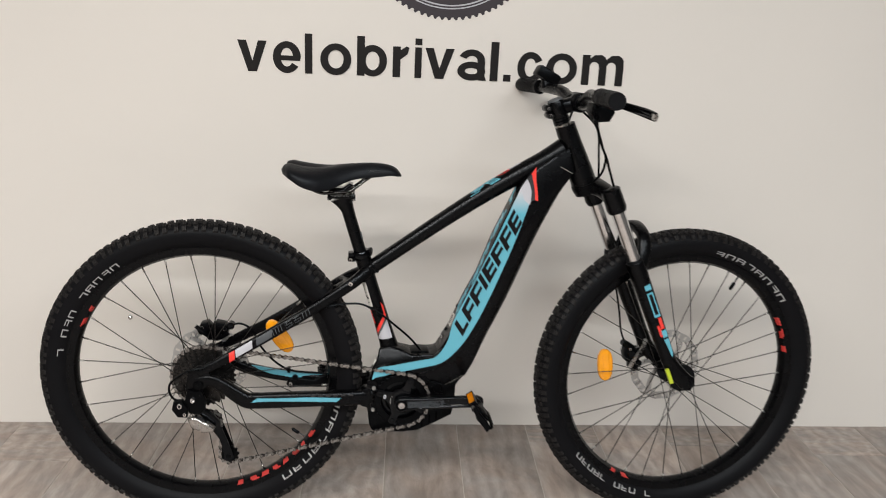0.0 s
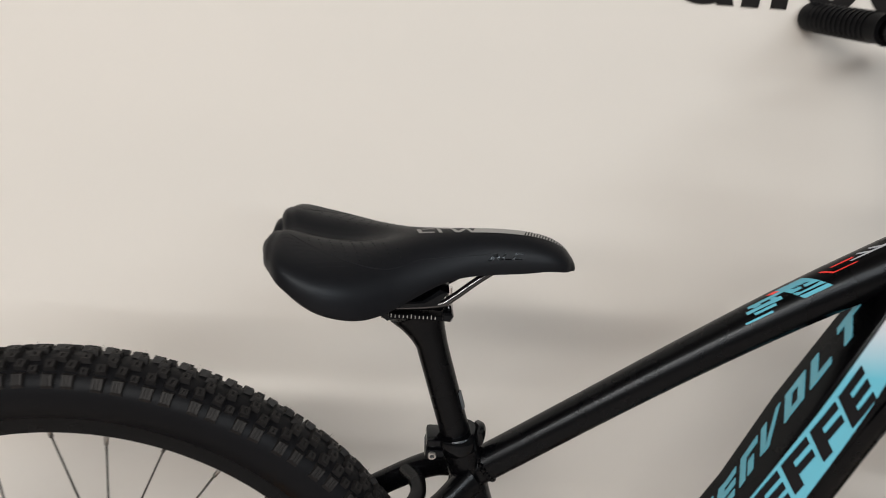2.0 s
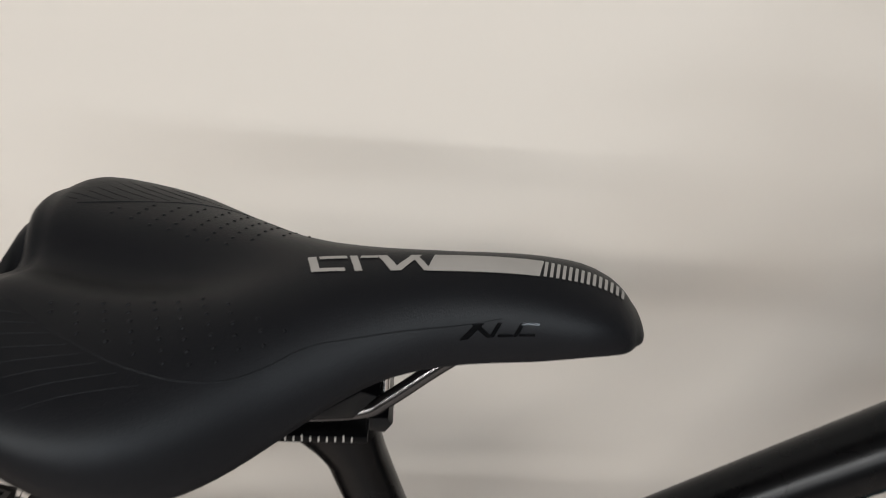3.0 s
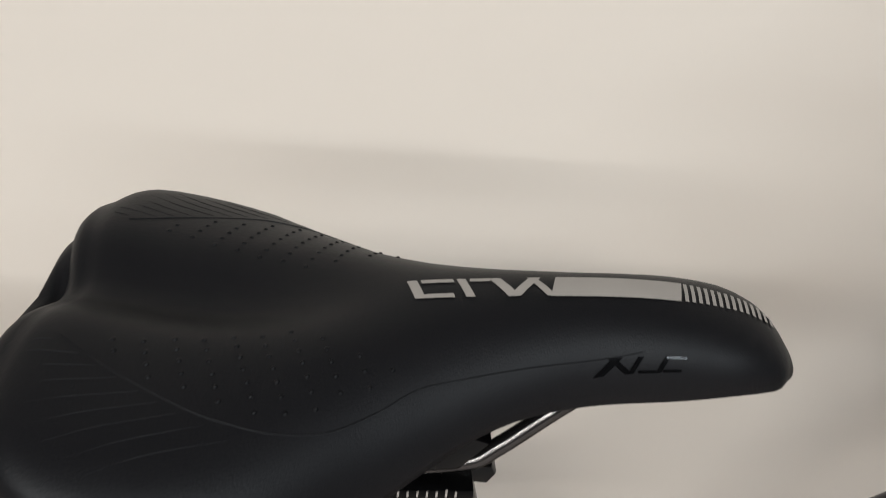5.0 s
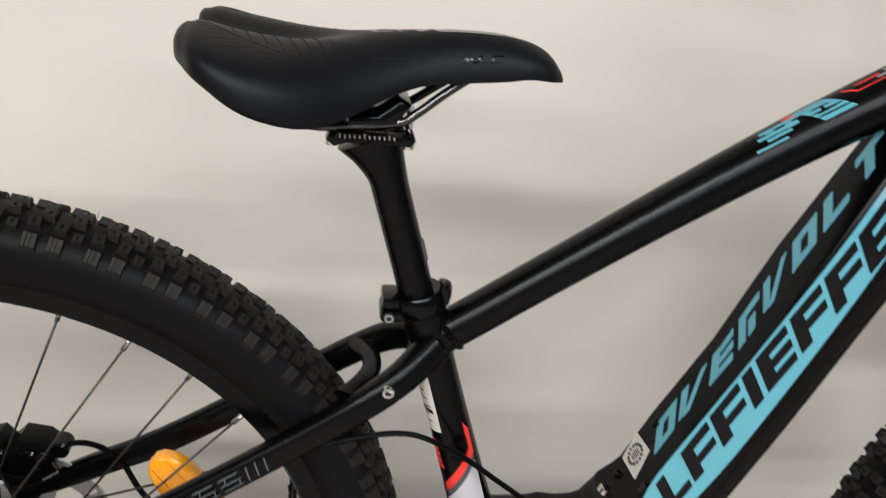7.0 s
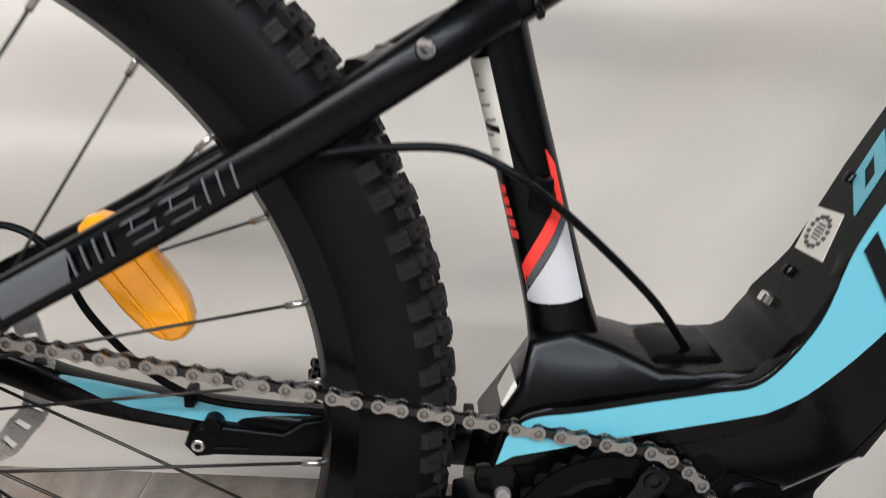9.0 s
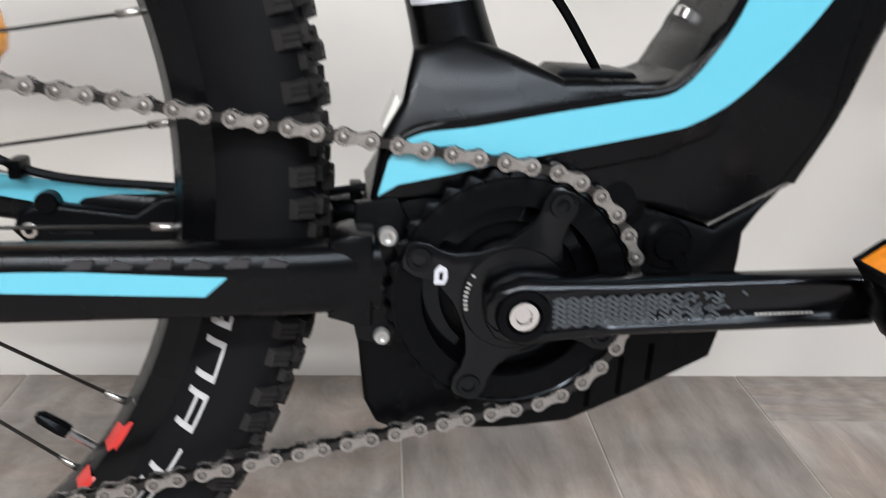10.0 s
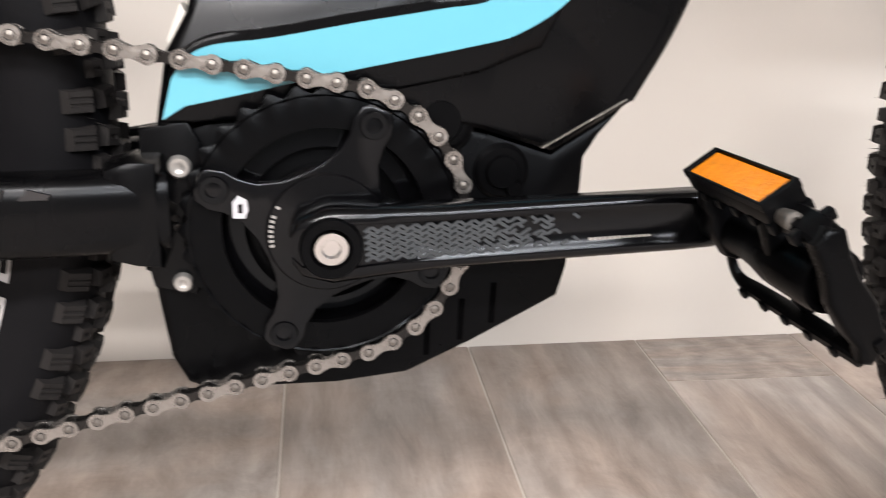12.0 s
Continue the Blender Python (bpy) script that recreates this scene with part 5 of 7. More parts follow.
def wall_print(a0, a1, count, parent, gaps=(), mat=None):
    """Plain upright blocks with a slot, in place of printed words."""
    st = (a1 - a0) / count
    for i in range(count):
        if i in gaps:
            continue
        s0 = radians(a0 + st * (i + 0.10))
        s1 = radians(a0 + st * (i + 0.86))
        w = s1 - s0
        b = bmesh.new()
        arc_block(b, 0.3005, 0.3112, s0, s0 + w * 0.15)
        if i % 3 != 1:
            arc_block(b, 0.3005, 0.3112, s1 - w * 0.15, s1)
        if i % 2:
            arc_block(b, 0.3048, 0.3064, s0 + w * 0.15, s1 - w * 0.15)
        arc_block(b, 0.3096, 0.3112, s0 + w * 0.15, s1 - w * 0.15)
        part("print_block", b, mat or M_TYREPRINT, parent, smooth=False)


def rim_flash(a0, a1, parent):
    n_ = max(2, int(abs(a1 - a0) / 6))
    for i in range(n_):
        s0 = radians(a0 + (a1 - a0) * (i + 0.08) / n_)
        s1 = radians(a0 + (a1 - a0) * (i + 0.50 + 0.1 * (i % 3)) / n_)
        b = bmesh.new()
        rows = []
        for k in range(4):
            a = s0 + (s1 - s0) * k / 3
            rows.append([b.verts.new((r * math.cos(a + sk), y, r * math.sin(a + sk))) for r, y, sk in ((RIM_IN + 0.0012, -0.0078, 0), (0.2788, -0.0160, 0), (0.2822, -0.0174, 0.030 if i % 2 else -0.012), (0.2822, -0.0150, 0), (0.2790, -0.0135, 0), (RIM_IN + 0.0030, -0.0065, 0))])
        for p, q in zip(rows, rows[1:]):
            for j in range(6):
                b.faces.new((p[j], p[(j + 1) % 6], q[(j + 1) % 6], q[j]))
        b.faces.new(rows[0])
        b.faces.new(rows[-1][::-1])
        part("rim_decal", b, M_RIMRED, parent, "red rim decal", smooth=False)


def spoke_mesh(side, lead):
    """A spoke from the hub flange to a rim hole at angle 0, with its nipple."""
    b = bmesh.new()
    ha = radians(62 * lead)
    p0 = V(0.029 * math.cos(ha), side * 0.031, 0.029 * math.sin(ha))
    p1 = V(RIM_IN + 0.002, side * 0.002, 0)
    d = (p1 - p0).normalized()
    sweep(b, [p0, p1], [0.00105, 0.00105], 6, 1, straight=True)
    sweep(b, [p1 - d * 0.014, p1], [0.0021, 0.0021], 6, 1, straight=True)
    bmesh.ops.recalc_face_normals(b, faces=b.faces[:])
    me = bpy.data.meshes.new("spoke")
    b.to_mesh(me)
    b.free()
    me.materials.append(M_SPOKE)
    me.materials.append(M_STEEL)
    for i, p in enumerate(me.polygons):
        p.use_smooth = True
        p.material_index = 0 if i < 8 else 1
    return me


for sd in (-1, 1):
    for ld in (-1, 1):
        SPOKES[sd, ld] = spoke_mesh(sd, ld)


def wheel(name, label, m, phase, rotor_y, rotor_r):
    global TYRE
    b = bmesh.new()
    revolve(b, [(RIM_IN, -0.006), (0.2790, -0.0150), (0.2940, -0.0178), (0.2970, -0.0172), (0.2960, -0.0150), (0.2880, -0.0130), (0.2880, 0.0130), (0.2960, 0.0150), (0.2970, 0.0172), (0.2940, 0.0178), (0.2790, 0.0150), (RIM_IN, 0.006)], 160)
    root = part(name, b, M_PAINT, BIKE, label)
    root.matrix_basis = m
    if TYRE is None:
        ob = part("tyre", bm, M_RUBBER, root, "black knobbly rubber tyre")
        TYRE = ob.data
    else:
        ob = tagged(shared("tyre", TYRE, root), "black knobbly rubber tyre")
    tagged(shared("tread", TREAD, ob), "block tread with slotted knobs", kind="stuff")
    tagged(shared("rubber_hairs", HAIRS, ob), "fine rubber moulding hairs", kind="stuff")
    b = bmesh.new()
    revolve(b, [(0.0001, -0.055), (0.009, -0.055), (0.010, -0.036), (0.0325, -0.034), (0.033, -0.029), (0.018, -0.026), (0.0155, 0), (0.018, 0.026), (0.033, 0.029), (0.0325, 0.034), (0.012, 0.036), (0.010, 0.055), (0.0001, 0.055)], 32, closed=False)
    part("hub", b, M_GLOSS, root)
    for i in range(32):
        a = radians(phase + 11.25 * i)
        shared("spoke", SPOKES[1 if i % 2 else -1, 1 if (i // 2) % 2 else -1], root, Matrix.Rotation(-a, 4, "Y"))
    # brake rotor: holed ring on curved arms
    b = bmesh.new()
    k, n_ = 84, 0
    ro, ri = rotor_r, rotor_r - 0.0180
    vs = []
    for i in range(k):
        a = 2 * math.pi * i / k
        wave = 0.0011 * math.cos(14 * a)
        vs.append([b.verts.new(((r + wave) * math.cos(a), y, (r + wave) * math.sin(a))) for r in (ro, ro - 0.0042, ri + 0.0042, ri) for y in (rotor_y - 0.0009, rotor_y + 0.0009)])
    for i in range(k):
        p, q = vs[i], vs[(i + 1) % k]
        for j0, j1 in ((0, 2), (2, 4), (4, 6)):
            if j0 == 2 and i % 3 == 0:
                for j in (2, 4):
                    b.faces.new((p[j], q[j], q[j + 1], p[j + 1]))
                continue
            b.faces.new((p[j0], p[j1], q[j1], q[j0]))
            b.faces.new((p[j0 + 1], q[j0 + 1], q[j1 + 1], p[j1 + 1]))
        b.faces.new((p[0], q[0], q[1], p[1]))
        b.faces.new((p[6], p[7], q[7], q[6]))
    for i in range(6):
        a = 2 * math.pi * i / 6
        pts_ = [V(r * math.cos(a + t), rotor_y, r * math.sin(a + t)) for r, t in ((0.020, -0.55), (rotor_r * 0.55, -0.22), (ri + 0.002, 0.0))]
        sweep(b, pts_, [(0.0009, 0.0085), (0.0009, 0.0062), (0.0009, 0.0075)], 6, 4, 4)
    revolve(b, [(0.016, rotor_y - 0.001), (0.026, rotor_y - 0.001), (0.026, rotor_y + 0.001), (0.016, rotor_y + 0.001)], 32)
    part("brake_rotor", b, M_ROTOR, root, "drilled steel brake rotor", angle=0.5)
    return root


WHEEL_R = wheel("rear_wheel", "rear wheel with black rim, spokes and fat tyre", Matrix.Translation(HUB_R) @ Matrix.Scale(1.004, 4), 83.8, 0.058, 0.087)
WHEEL_F = wheel("front_wheel", "front wheel with black rim, spokes and fat tyre", STEER @ Matrix.Translation(HUB_F) @ Matrix.Scale(1.006, 4), 88.6, 0.058, 0.090)
wall_print(123, 172, 11, WHEEL_R, (5, 9))
wall_print(-56, -9, 8, WHEEL_R)
wall_print(36, 80, 8, WHEEL_F)
wall_print(217, 262, 11, WHEEL_F, (5, 9))
rim_flash(145, 157, WHEEL_R)
rim_flash(-76, -28, WHEEL_R)
rim_flash(10, 32, WHEEL_F)
rim_flash(237, 249, WHEEL_F)


def spoke_reflector(name, wheel_ob, c, rot, length, width, label):
    b = bmesh.new()
    k = 18
    out = [(length / 2 * math.copysign(abs(math.cos(2 * math.pi * i / k)) ** 0.75, math.cos(2 * math.pi * i / k)), width / 2 * math.copysign(abs(math.sin(2 * math.pi * i / k)) ** 0.9, math.sin(2 * math.pi * i / k))) for i in range(k)]
    prism(b, out, -0.008, 0.008, 0.005, 3)
    for x in (-0.2, 0.2):
        prism(b, [(-length * 0.42, width * (x - 0.03)), (length * 0.42, width * (x - 0.03)), (length * 0.42, width * (x + 0.03)), (-length * 0.42, width * (x + 0.03))], -0.0093, -0.0070, 0.0005)
    ob = part(name, b, M_LENS, wheel_ob, label, angle=0.4)
    ob.matrix_basis = Matrix.Translation(c) @ Matrix.Rotation(radians(rot), 4, "Y")


spoke_reflector("spoke_reflector", WHEEL_R, (0.1655, 0.008, 0.0850), 55, 0.088, 0.038, "amber plastic spoke reflector")
spoke_reflector("spoke_reflector", WHEEL_F, (-0.1790, 0.006, 0.0240), 85, 0.078, 0.037, "amber plastic spoke reflector")
bm = bmesh.new()
bmesh.ops.create_icosphere(bm, subdivisions=2, radius=0.0055, matrix=Matrix.Translation((-0.1560, -0.003, 0.1310)))
part("spoke_bead", bm, M_CHROME, WHEEL_R, "small bright spoke magnet")
# valves
for wob, a in ((WHEEL_R, radians(-36)), (WHEEL_F, radians(60))):
    d = V(math.cos(a), 0, math.sin(a))
    bm = bmesh.new()
    sweep(bm, [d * 0.274, d * 0.256], [0.0024, 0.0024], 8, 1, straight=True)
    vob = part("valve", bm, M_CHROME, wob)
    bm = bmesh.new()
    sweep(bm, [d * 0.257, d * 0.252, d * 0.240, d * 0.237], [0.0040, 0.0045, 0.0040, 0.0018], 8, 1, straight=True)
    part("valve_cap", bm, M_PLASTIC, vob)

# ---- cassette and derailleur ----
bm = bmesh.new()
for i, (r, y) in enumerate(((0.0690, -0.0200), (0.0610, -0.0240), (0.0540, -0.0280), (0.0475, -0.0320), (0.0415, -0.0360), (0.0365, -0.0395), (0.0315, -0.0430), (0.0270, -0.0465), (0.0225, -0.0500))):
    teeth = int(round(2 * math.pi * r / 0.0127))
    k = teeth * 4
    ring = []
    for j in range(k):
        a = 2 * math.pi * j / k
        rr = r + (0.0030 if j % 4 in (0, 1) else -0.0018)
        ring.append((rr * math.cos(a), rr * math.sin(a)))
    prism(bm, ring, y - 0.0009, y + 0.0009)
disc(bm, (0, 0, 0), 0.018, -0.054, -0.018, 24)
CASS = part("cassette", bm, M_DARKSTEEL, BIKE, "dark steel nine-speed cassette", angle=0.4)
CASS.location = HUB_R
bm = bmesh.new()
prism(bm, [(-0.470, 0.345), (-0.438, 0.345), (-0.430, 0.325), (-0.432, 0.300), (-0.446, 0.288), (-0.466, 0.292), (-0.476, 0.318)], -0.079, -0.068, 0.003)
DER = part("derailleur", bm, M_PLASTIC, BIKE, "black and silver rear derailleur")
bm = bmesh.new()
prism(bm, [(-0.470, 0.283), (-0.453, 0.288), (-0.428, 0.273), (-0.411, 0.260), (-0.416, 0.250), (-0.438, 0.250), (-0.462, 0.262)], -0.088, -0.068, 0.005, 3)
part("linkage", bm, M_STEEL, DER, "silver link arm")
bm = bmesh.new()
prism(bm, [(-0.446, 0.300), (-0.428, 0.292), (-0.404, 0.266), (-0.402, 0.252), (-0.412, 0.250), (-0.432, 0.268), (-0.450, 0.286)], -0.066, -0.052, 0.003, 2)
part("inner_link_arm", bm, M_GLOSS, DER)
bm = bmesh.new()
prism(bm, [(-0.498, 0.322), (-0.480, 0.326), (-0.466, 0.306), (-0.470, 0.285), (-0.490, 0.286), (-0.502, 0.304)], -0.086, -0.068, 0.004)
part("link_knuckle", bm, M_PLASTIC, DER)
for c, r in (((-0.456, 0.327), 0.0055), ((-0.484, 0.314), 0.006), ((-0.474, 0.295), 0.004)):
    bolt("derailleur_bolt", (c[0], -0.090, c[1]), r, 0.010, DER)
for y in (-0.046, -0.024):
    bm = bmesh.new()
    prism(bm, [(-0.434, 0.266), (-0.420, 0.269), (-0.406, 0.250), (-0.393, 0.215), (-0.382, 0.186), (-0.378, 0.168), (-0.388, 0.158), (-0.400, 0.164), (-0.401, 0.185), (-0.409, 0.215), (-0.430, 0.245)], y - 0.0013, y + 0.0013, 0.0004)
    part("cage_plate", bm, M_GLOSS, DER)
for c in ((-0.427, 0.2570), (-0.390, 0.1720)):
    bm = bmesh.new()
    ring = []
    for j in range(44):
        a = 2 * math.pi * j / 44
        rr = 0.0205 + (0.002 if j % 4 in (0, 1) else -0.002)
        ring.append((c[0] + rr * math.cos(a), c[1] + rr * math.sin(a)))
    prism(bm, ring, -0.037, -0.033)
    disc(bm, (c[0], 0, c[1]), 0.006, -0.048, -0.022, 14)
    part("jockey_wheel", bm, M_PLASTIC, DER)

# ---- chain ----
def arc(c, r, a0, a1, y0, y1, k):
    return [V(c[0] + r * math.cos(radians(a0 + (a1 - a0) * i / k)), y0 + (y1 - y0) * i / k, c[1] + r * math.sin(radians(a0 + (a1 - a0) * i / k))) for i in range(k + 1)]


C_RING, C_CAS, C_J1, C_J2 = (BB[0], BB[2]), (HUB_R[0], HUB_R[2]), (-0.427, 0.2570), (-0.390, 0.1720)
CHY = CY
LINE = arc(C_CAS, 0.0700, 215, 82.8, -0.0200, -0.0200, 40)
LINE += arc(C_RING, 0.0647, 82.8, -75, CHY, CHY, 40)
LINE += arc(C_J2, 0.0215, -76, -200, -0.035, -0.035, 20)
LINE += arc(C_J1, 0.0215, -15, 155, -0.035, -0.035, 20)
LINE.append(LINE[0])
seglen = [(q - p).length for p, q in zip(LINE, LINE[1:])]
total = sum(seglen)
count = int(round(total / 0.0127))
count -= count % 2
pitch = total / count


def at_len(s_):
    s_ = s_ % total
    for p, q, l in zip(LINE, LINE[1:], seglen):
        if s_ <= l:
            return p.lerp(q, s_ / max(l, 1e-9))
        s_ -= l
    return LINE[-1]


def link_outline(rw, ww):
    out = []
    for cx, a0 in ((0.00635, -130), (-0.00635, 50)):
        for i in range(11):
            a = radians(a0 + 26 * i)
            out.append((cx + rw * math.cos(a), rw * math.sin(a)))
        out.append((0.0, ww if cx > 0 else -ww))
    return out


def link_mesh(name, ys, rw, ww, mat, rivet):
    b = bmesh.new()
    for y in ys:
        prism(b, link_outline(rw, ww), y - 0.0005, y + 0.0005)
    plain = len(b.faces)
    for x in (-0.00635, 0.00635):
        if rivet:
            revolve(b, [(0.0019, -0.00362), (0.0023, -0.00368), (0.0023, -0.0030)], 12, (x, 0, 0), closed=False)
    ringed = len(b.faces)
    for x in (-0.00635, 0.00635):
        if rivet:
            revolve(b, [(0.0001, -0.0042), (0.0012, -0.00385), (0.0018, -0.0037), (0.0019, 0.0036), (0.0001, 0.0038)], 10, (x, 0, 0), closed=False)
        else:
            revolve(b, [(0.0001, -0.0019), (0.0038, -0.0019), (0.0038, 0.0019), (0.0001, 0.0019)], 10, (x, 0, 0), closed=False)
    bmesh.ops.recalc_face_normals(b, faces=b.faces[:])
    me = bpy.data.meshes.new(name)
    b.to_mesh(me)
    b.free()
    me.materials.append(mat)
    if rivet:
        me.materials.append(M_INK)
        me.materials.append(M_RIVET)
        for k, p in enumerate(me.polygons):
            p.material_index = 0 if k < plain else 1 if k < ringed else 2
    return me


OUTER = link_mesh("outer_link", (-0.0031, 0.0031), 0.0042, 0.0023, M_CHAIN, True)
INNER = link_mesh("inner_link", (-0.0021, 0.0021), 0.0037, 0.0020, M_DARKSTEEL, False)
CHAIN = None
PHASE = 0.004
for i in range(count):
    p, q = at_len(PHASE + i * pitch), at_len(PHASE + (i + 1) * pitch)
    d = q - p
    c = (p + q) / 2
    ax_x = d.normalized()
    ax_z = ax_x.cross(V(0, 1, 0)).normalized()
    ax_y = ax_z.cross(ax_x)
    m = Matrix.Translation(c) @ Matrix((ax_x, ax_y, ax_z)).transposed().to_4x4()
    if CHAIN is None:
        CHAIN = tagged(new("chain", OUTER), "grey steel roller chain of plated links")
        CHAIN.parent, CHAIN.matrix_basis = BIKE, m
        first = m.inverted()
        continue
    shared("inner_link" if i % 2 else "outer_link", INNER if i % 2 else OUTER, CHAIN, first @ m)

# ---- seat post and saddle ----
bm = bmesh.new()
sweep(bm, [(-0.0920, 0, 0.620), (-0.1008, 0, 0.648), (-0.1238, 0, 0.7225), (-0.1292, 0, 0.7400), (-0.1362, 0, 0.7555), (-0.1425, 0, 0.768)], [0.0137, 0.0137, 0.0138, (0.0142, 0.0146), (0.0150, 0.0190), (0.0165, 0.0255)], 24, 6)
POST = part("seat_post", bm, M_PAINT, BIKE, "gloss black seat post")
bm = bmesh.new()
prism(bm, [(-0.1735, 0.7665), (-0.1675, 0.7620), (-0.1595, 0.7650), (-0.1225, 0.7650), (-0.1145, 0.7640), (-0.1115, 0.7690), (-0.1135, 0.7735), (-0.1715, 0.7725)], -0.0155, 0.0155, 0.002)
part("lower_clamp", bm, M_GLOSS, POST)
for s_ in (-1, 1):
    bm = bmesh.new()
    box(bm, -0.1665, -0.1215, s_ * 0.022 - 0.006, s_ * 0.022 + 0.006, 0.7715, 0.7755, bevel=0.001)
    part("rail_cradle", bm, M_PLASTIC, POST)
bm = bmesh.new()
prism(bm, [(-0.1595, 0.780), (-0.1275, 0.783), (-0.1175, 0.796), (-0.1255, 0.799), (-0.1395, 0.788), (-0.1595, 0.786)], -0.026, 0.026, 0.002)
part("upper_clamp", bm, M_GLOSS, POST)
for x in (-0.1690, -0.1160):
    bm = bmesh.new()
    sweep(bm, [(x, 0, 0.7605), (x, 0, 0.7905)], [0.0028, 0.0028], 10, 1, straight=True)
    sweep(bm, [(x, 0, 0.7595), (x, 0, 0.7655)], [0.0050, 0.0050], 12, 1, straight=True)
    part("clamp_bolt", bm, M_CHROME, POST)
P0, P1 = (-0.1003, 0, 0.648), (-0.1226, 0, 0.7225)
for t0, t1, a0, a1 in ((0.62, 0.72, -88, -70), (0.30, 0.52, 62, 86)):
    tube_patch("mark_bar", P0, P1, 0.0138, a0, a1, t0, t1, M_GREY, POST)
for i in range(12):
    bm = bmesh.new()
    box(bm, -0.1645 + 0.0033 * i, -0.1638 + 0.0033 * i, -0.0284, -0.0278, 0.7728, 0.7752 + (0.001 if i % 5 == 0 else 0))
    part("scale_mark", bm, M_SILVERPRINT, POST, smooth=False)
# seat clamp
bm = bmesh.new()
tA, tB = V(-0.0945, 0, 0.630), V(-0.0995, 0, 0.647)
sweep(bm, [tA, tA.lerp(tB, 0.1), tB.lerp(tA, 0.1), tB], [0.0185, 0.0200, 0.0200, 0.0185], 28, 1, straight=True)
SCL = part("seat_clamp", bm, M_GLOSS, BIKE, "black seat post clamp")
bm = bmesh.new()
box(bm, -0.1265, -0.1090, -0.0125, 0.0140, 0.6352, 0.6440, bevel=0.0032)
part("clamp_ear", bm, M_GLOSS, SCL)
bm = bmesh.new()
box(bm, -0.1275, -0.1085, -0.0140, 0.0140, 0.6238, 0.6342, bevel=0.0038)
part("clamp_ear", bm, M_GLOSS, SCL)
bm = bmesh.new()
sweep(bm, [(-0.0790, -0.009, 0.6440), (-0.0765, 0, 0.6455), (-0.0790, 0.009, 0.6440)], [(0.0042, 0.0085), (0.0048, 0.0095), (0.0042, 0.0085)], 12, 4, 2.6)
part("clamp_nose", bm, M_GLOSS, SCL)
bolt("clamp_screw", (-0.1205, -0.0158, 0.6285), 0.0040, 0.006, SCL, M_STEEL)


def lerp_tab(x, tab):
    return float(np.interp(x, [q[0] for q in tab], [q[1] for q in tab]))


W_TAB = [(-0.2665, 0.0372), (-0.2648, 0.0497), (-0.2610, 0.0608), (-0.2565, 0.0681), (-0.2480, 0.0766), (-0.2302, 0.0835), (-0.2113, 0.0847), (-0.1923, 0.0794), (-0.1733, 0.0688), (-0.1544, 0.0554), (-0.1354, 0.0436), (-0.1164, 0.0336), (-0.0974, 0.0276), (-0.0785, 0.0241), (-0.0548, 0.0240), (-0.0310, 0.0238), (-0.0168, 0.0194), (-0.0083, 0.0141), (-0.0055, 0.0096), (-0.0044, 0.0050), (-0.0040, 0.0020)]
TOP_TAB = [(-0.2665, 0.8356), (-0.2655, 0.8402), (-0.2625, 0.8436), (-0.2570, 0.8449), (-0.2480, 0.8425), (-0.2350, 0.8392), (-0.2150, 0.8365), (-0.1900, 0.8345), (-0.1650, 0.8353), (-0.1420, 0.8365), (-0.0940, 0.8397), (-0.0680, 0.8402), (-0.0480, 0.8388), (-0.0300, 0.8351), (-0.0190, 0.8307), (-0.0100, 0.8238), (-0.0060, 0.8173), (-0.0046, 0.8138), (-0.0040, 0.8108)]
EDGE_TAB = [(-0.2665, 0.8235), (-0.2600, 0.8216), (-0.2520, 0.8187), (-0.2400, 0.8127), (-0.2220, 0.8012), (-0.2000, 0.7940), (-0.1800, 0.7895), (-0.1600, 0.7923), (-0.1400, 0.8002), (-0.1200, 0.8081), (-0.1050, 0.8117), (-0.0850, 0.8129), (-0.0600, 0.8145), (-0.0300, 0.8176), (-0.0120, 0.8140), (-0.0055, 0.8110), (-0.0040, 0.8114)]
Q_TAB = [(-0.27, 0.57), (-0.20, 0.61), (-0.165, 0.84), (-0.135, 1.25), (-0.105, 1.15), (-0.07, 0.85), (0.0, 0.80)]


def smooth_tab(x, tab, h=0.006):
    h = h if x > -0.06 else h * 1.7
    h = max(0.0001, min(h, x + 0.2665, -0.0040 - x))
    return (lerp_tab(x - h, tab) + 2 * lerp_tab(x, tab) + lerp_tab(x + h, tab)) / 4


def saddle_point(x, u):
    """A point of the cover: x along, u in -1..1 from edge over the middle to edge."""
    w, zt, ze = smooth_tab(x, W_TAB), smooth_tab(x, TOP_TAB), smooth_tab(x, EDGE_TAB)
    f = abs(u) * math.pi / 2
    y = math.copysign(w * math.sin(f) ** 0.95, u) if u else 0.0
    z = ze + (zt - ze) * max(math.cos(f), 0) ** smooth_tab(x, Q_TAB, 0.012)
    rear = min(1, max(0, (-0.130 - x) / 0.09))
    z -= 0.0105 * rear * rear * (3 - 2 * rear) * math.exp(-(y / 0.017) ** 2)
    fade = min(1, max(0, (-0.200 - x) / 0.0665))
    xx = x + 0.006 * fade ** 1.3 * math.exp(-(y / 0.025) ** 2)
    return V(-0.135 + (xx + 0.135) * (0.970 if xx < -0.135 else 0.977), y, z)


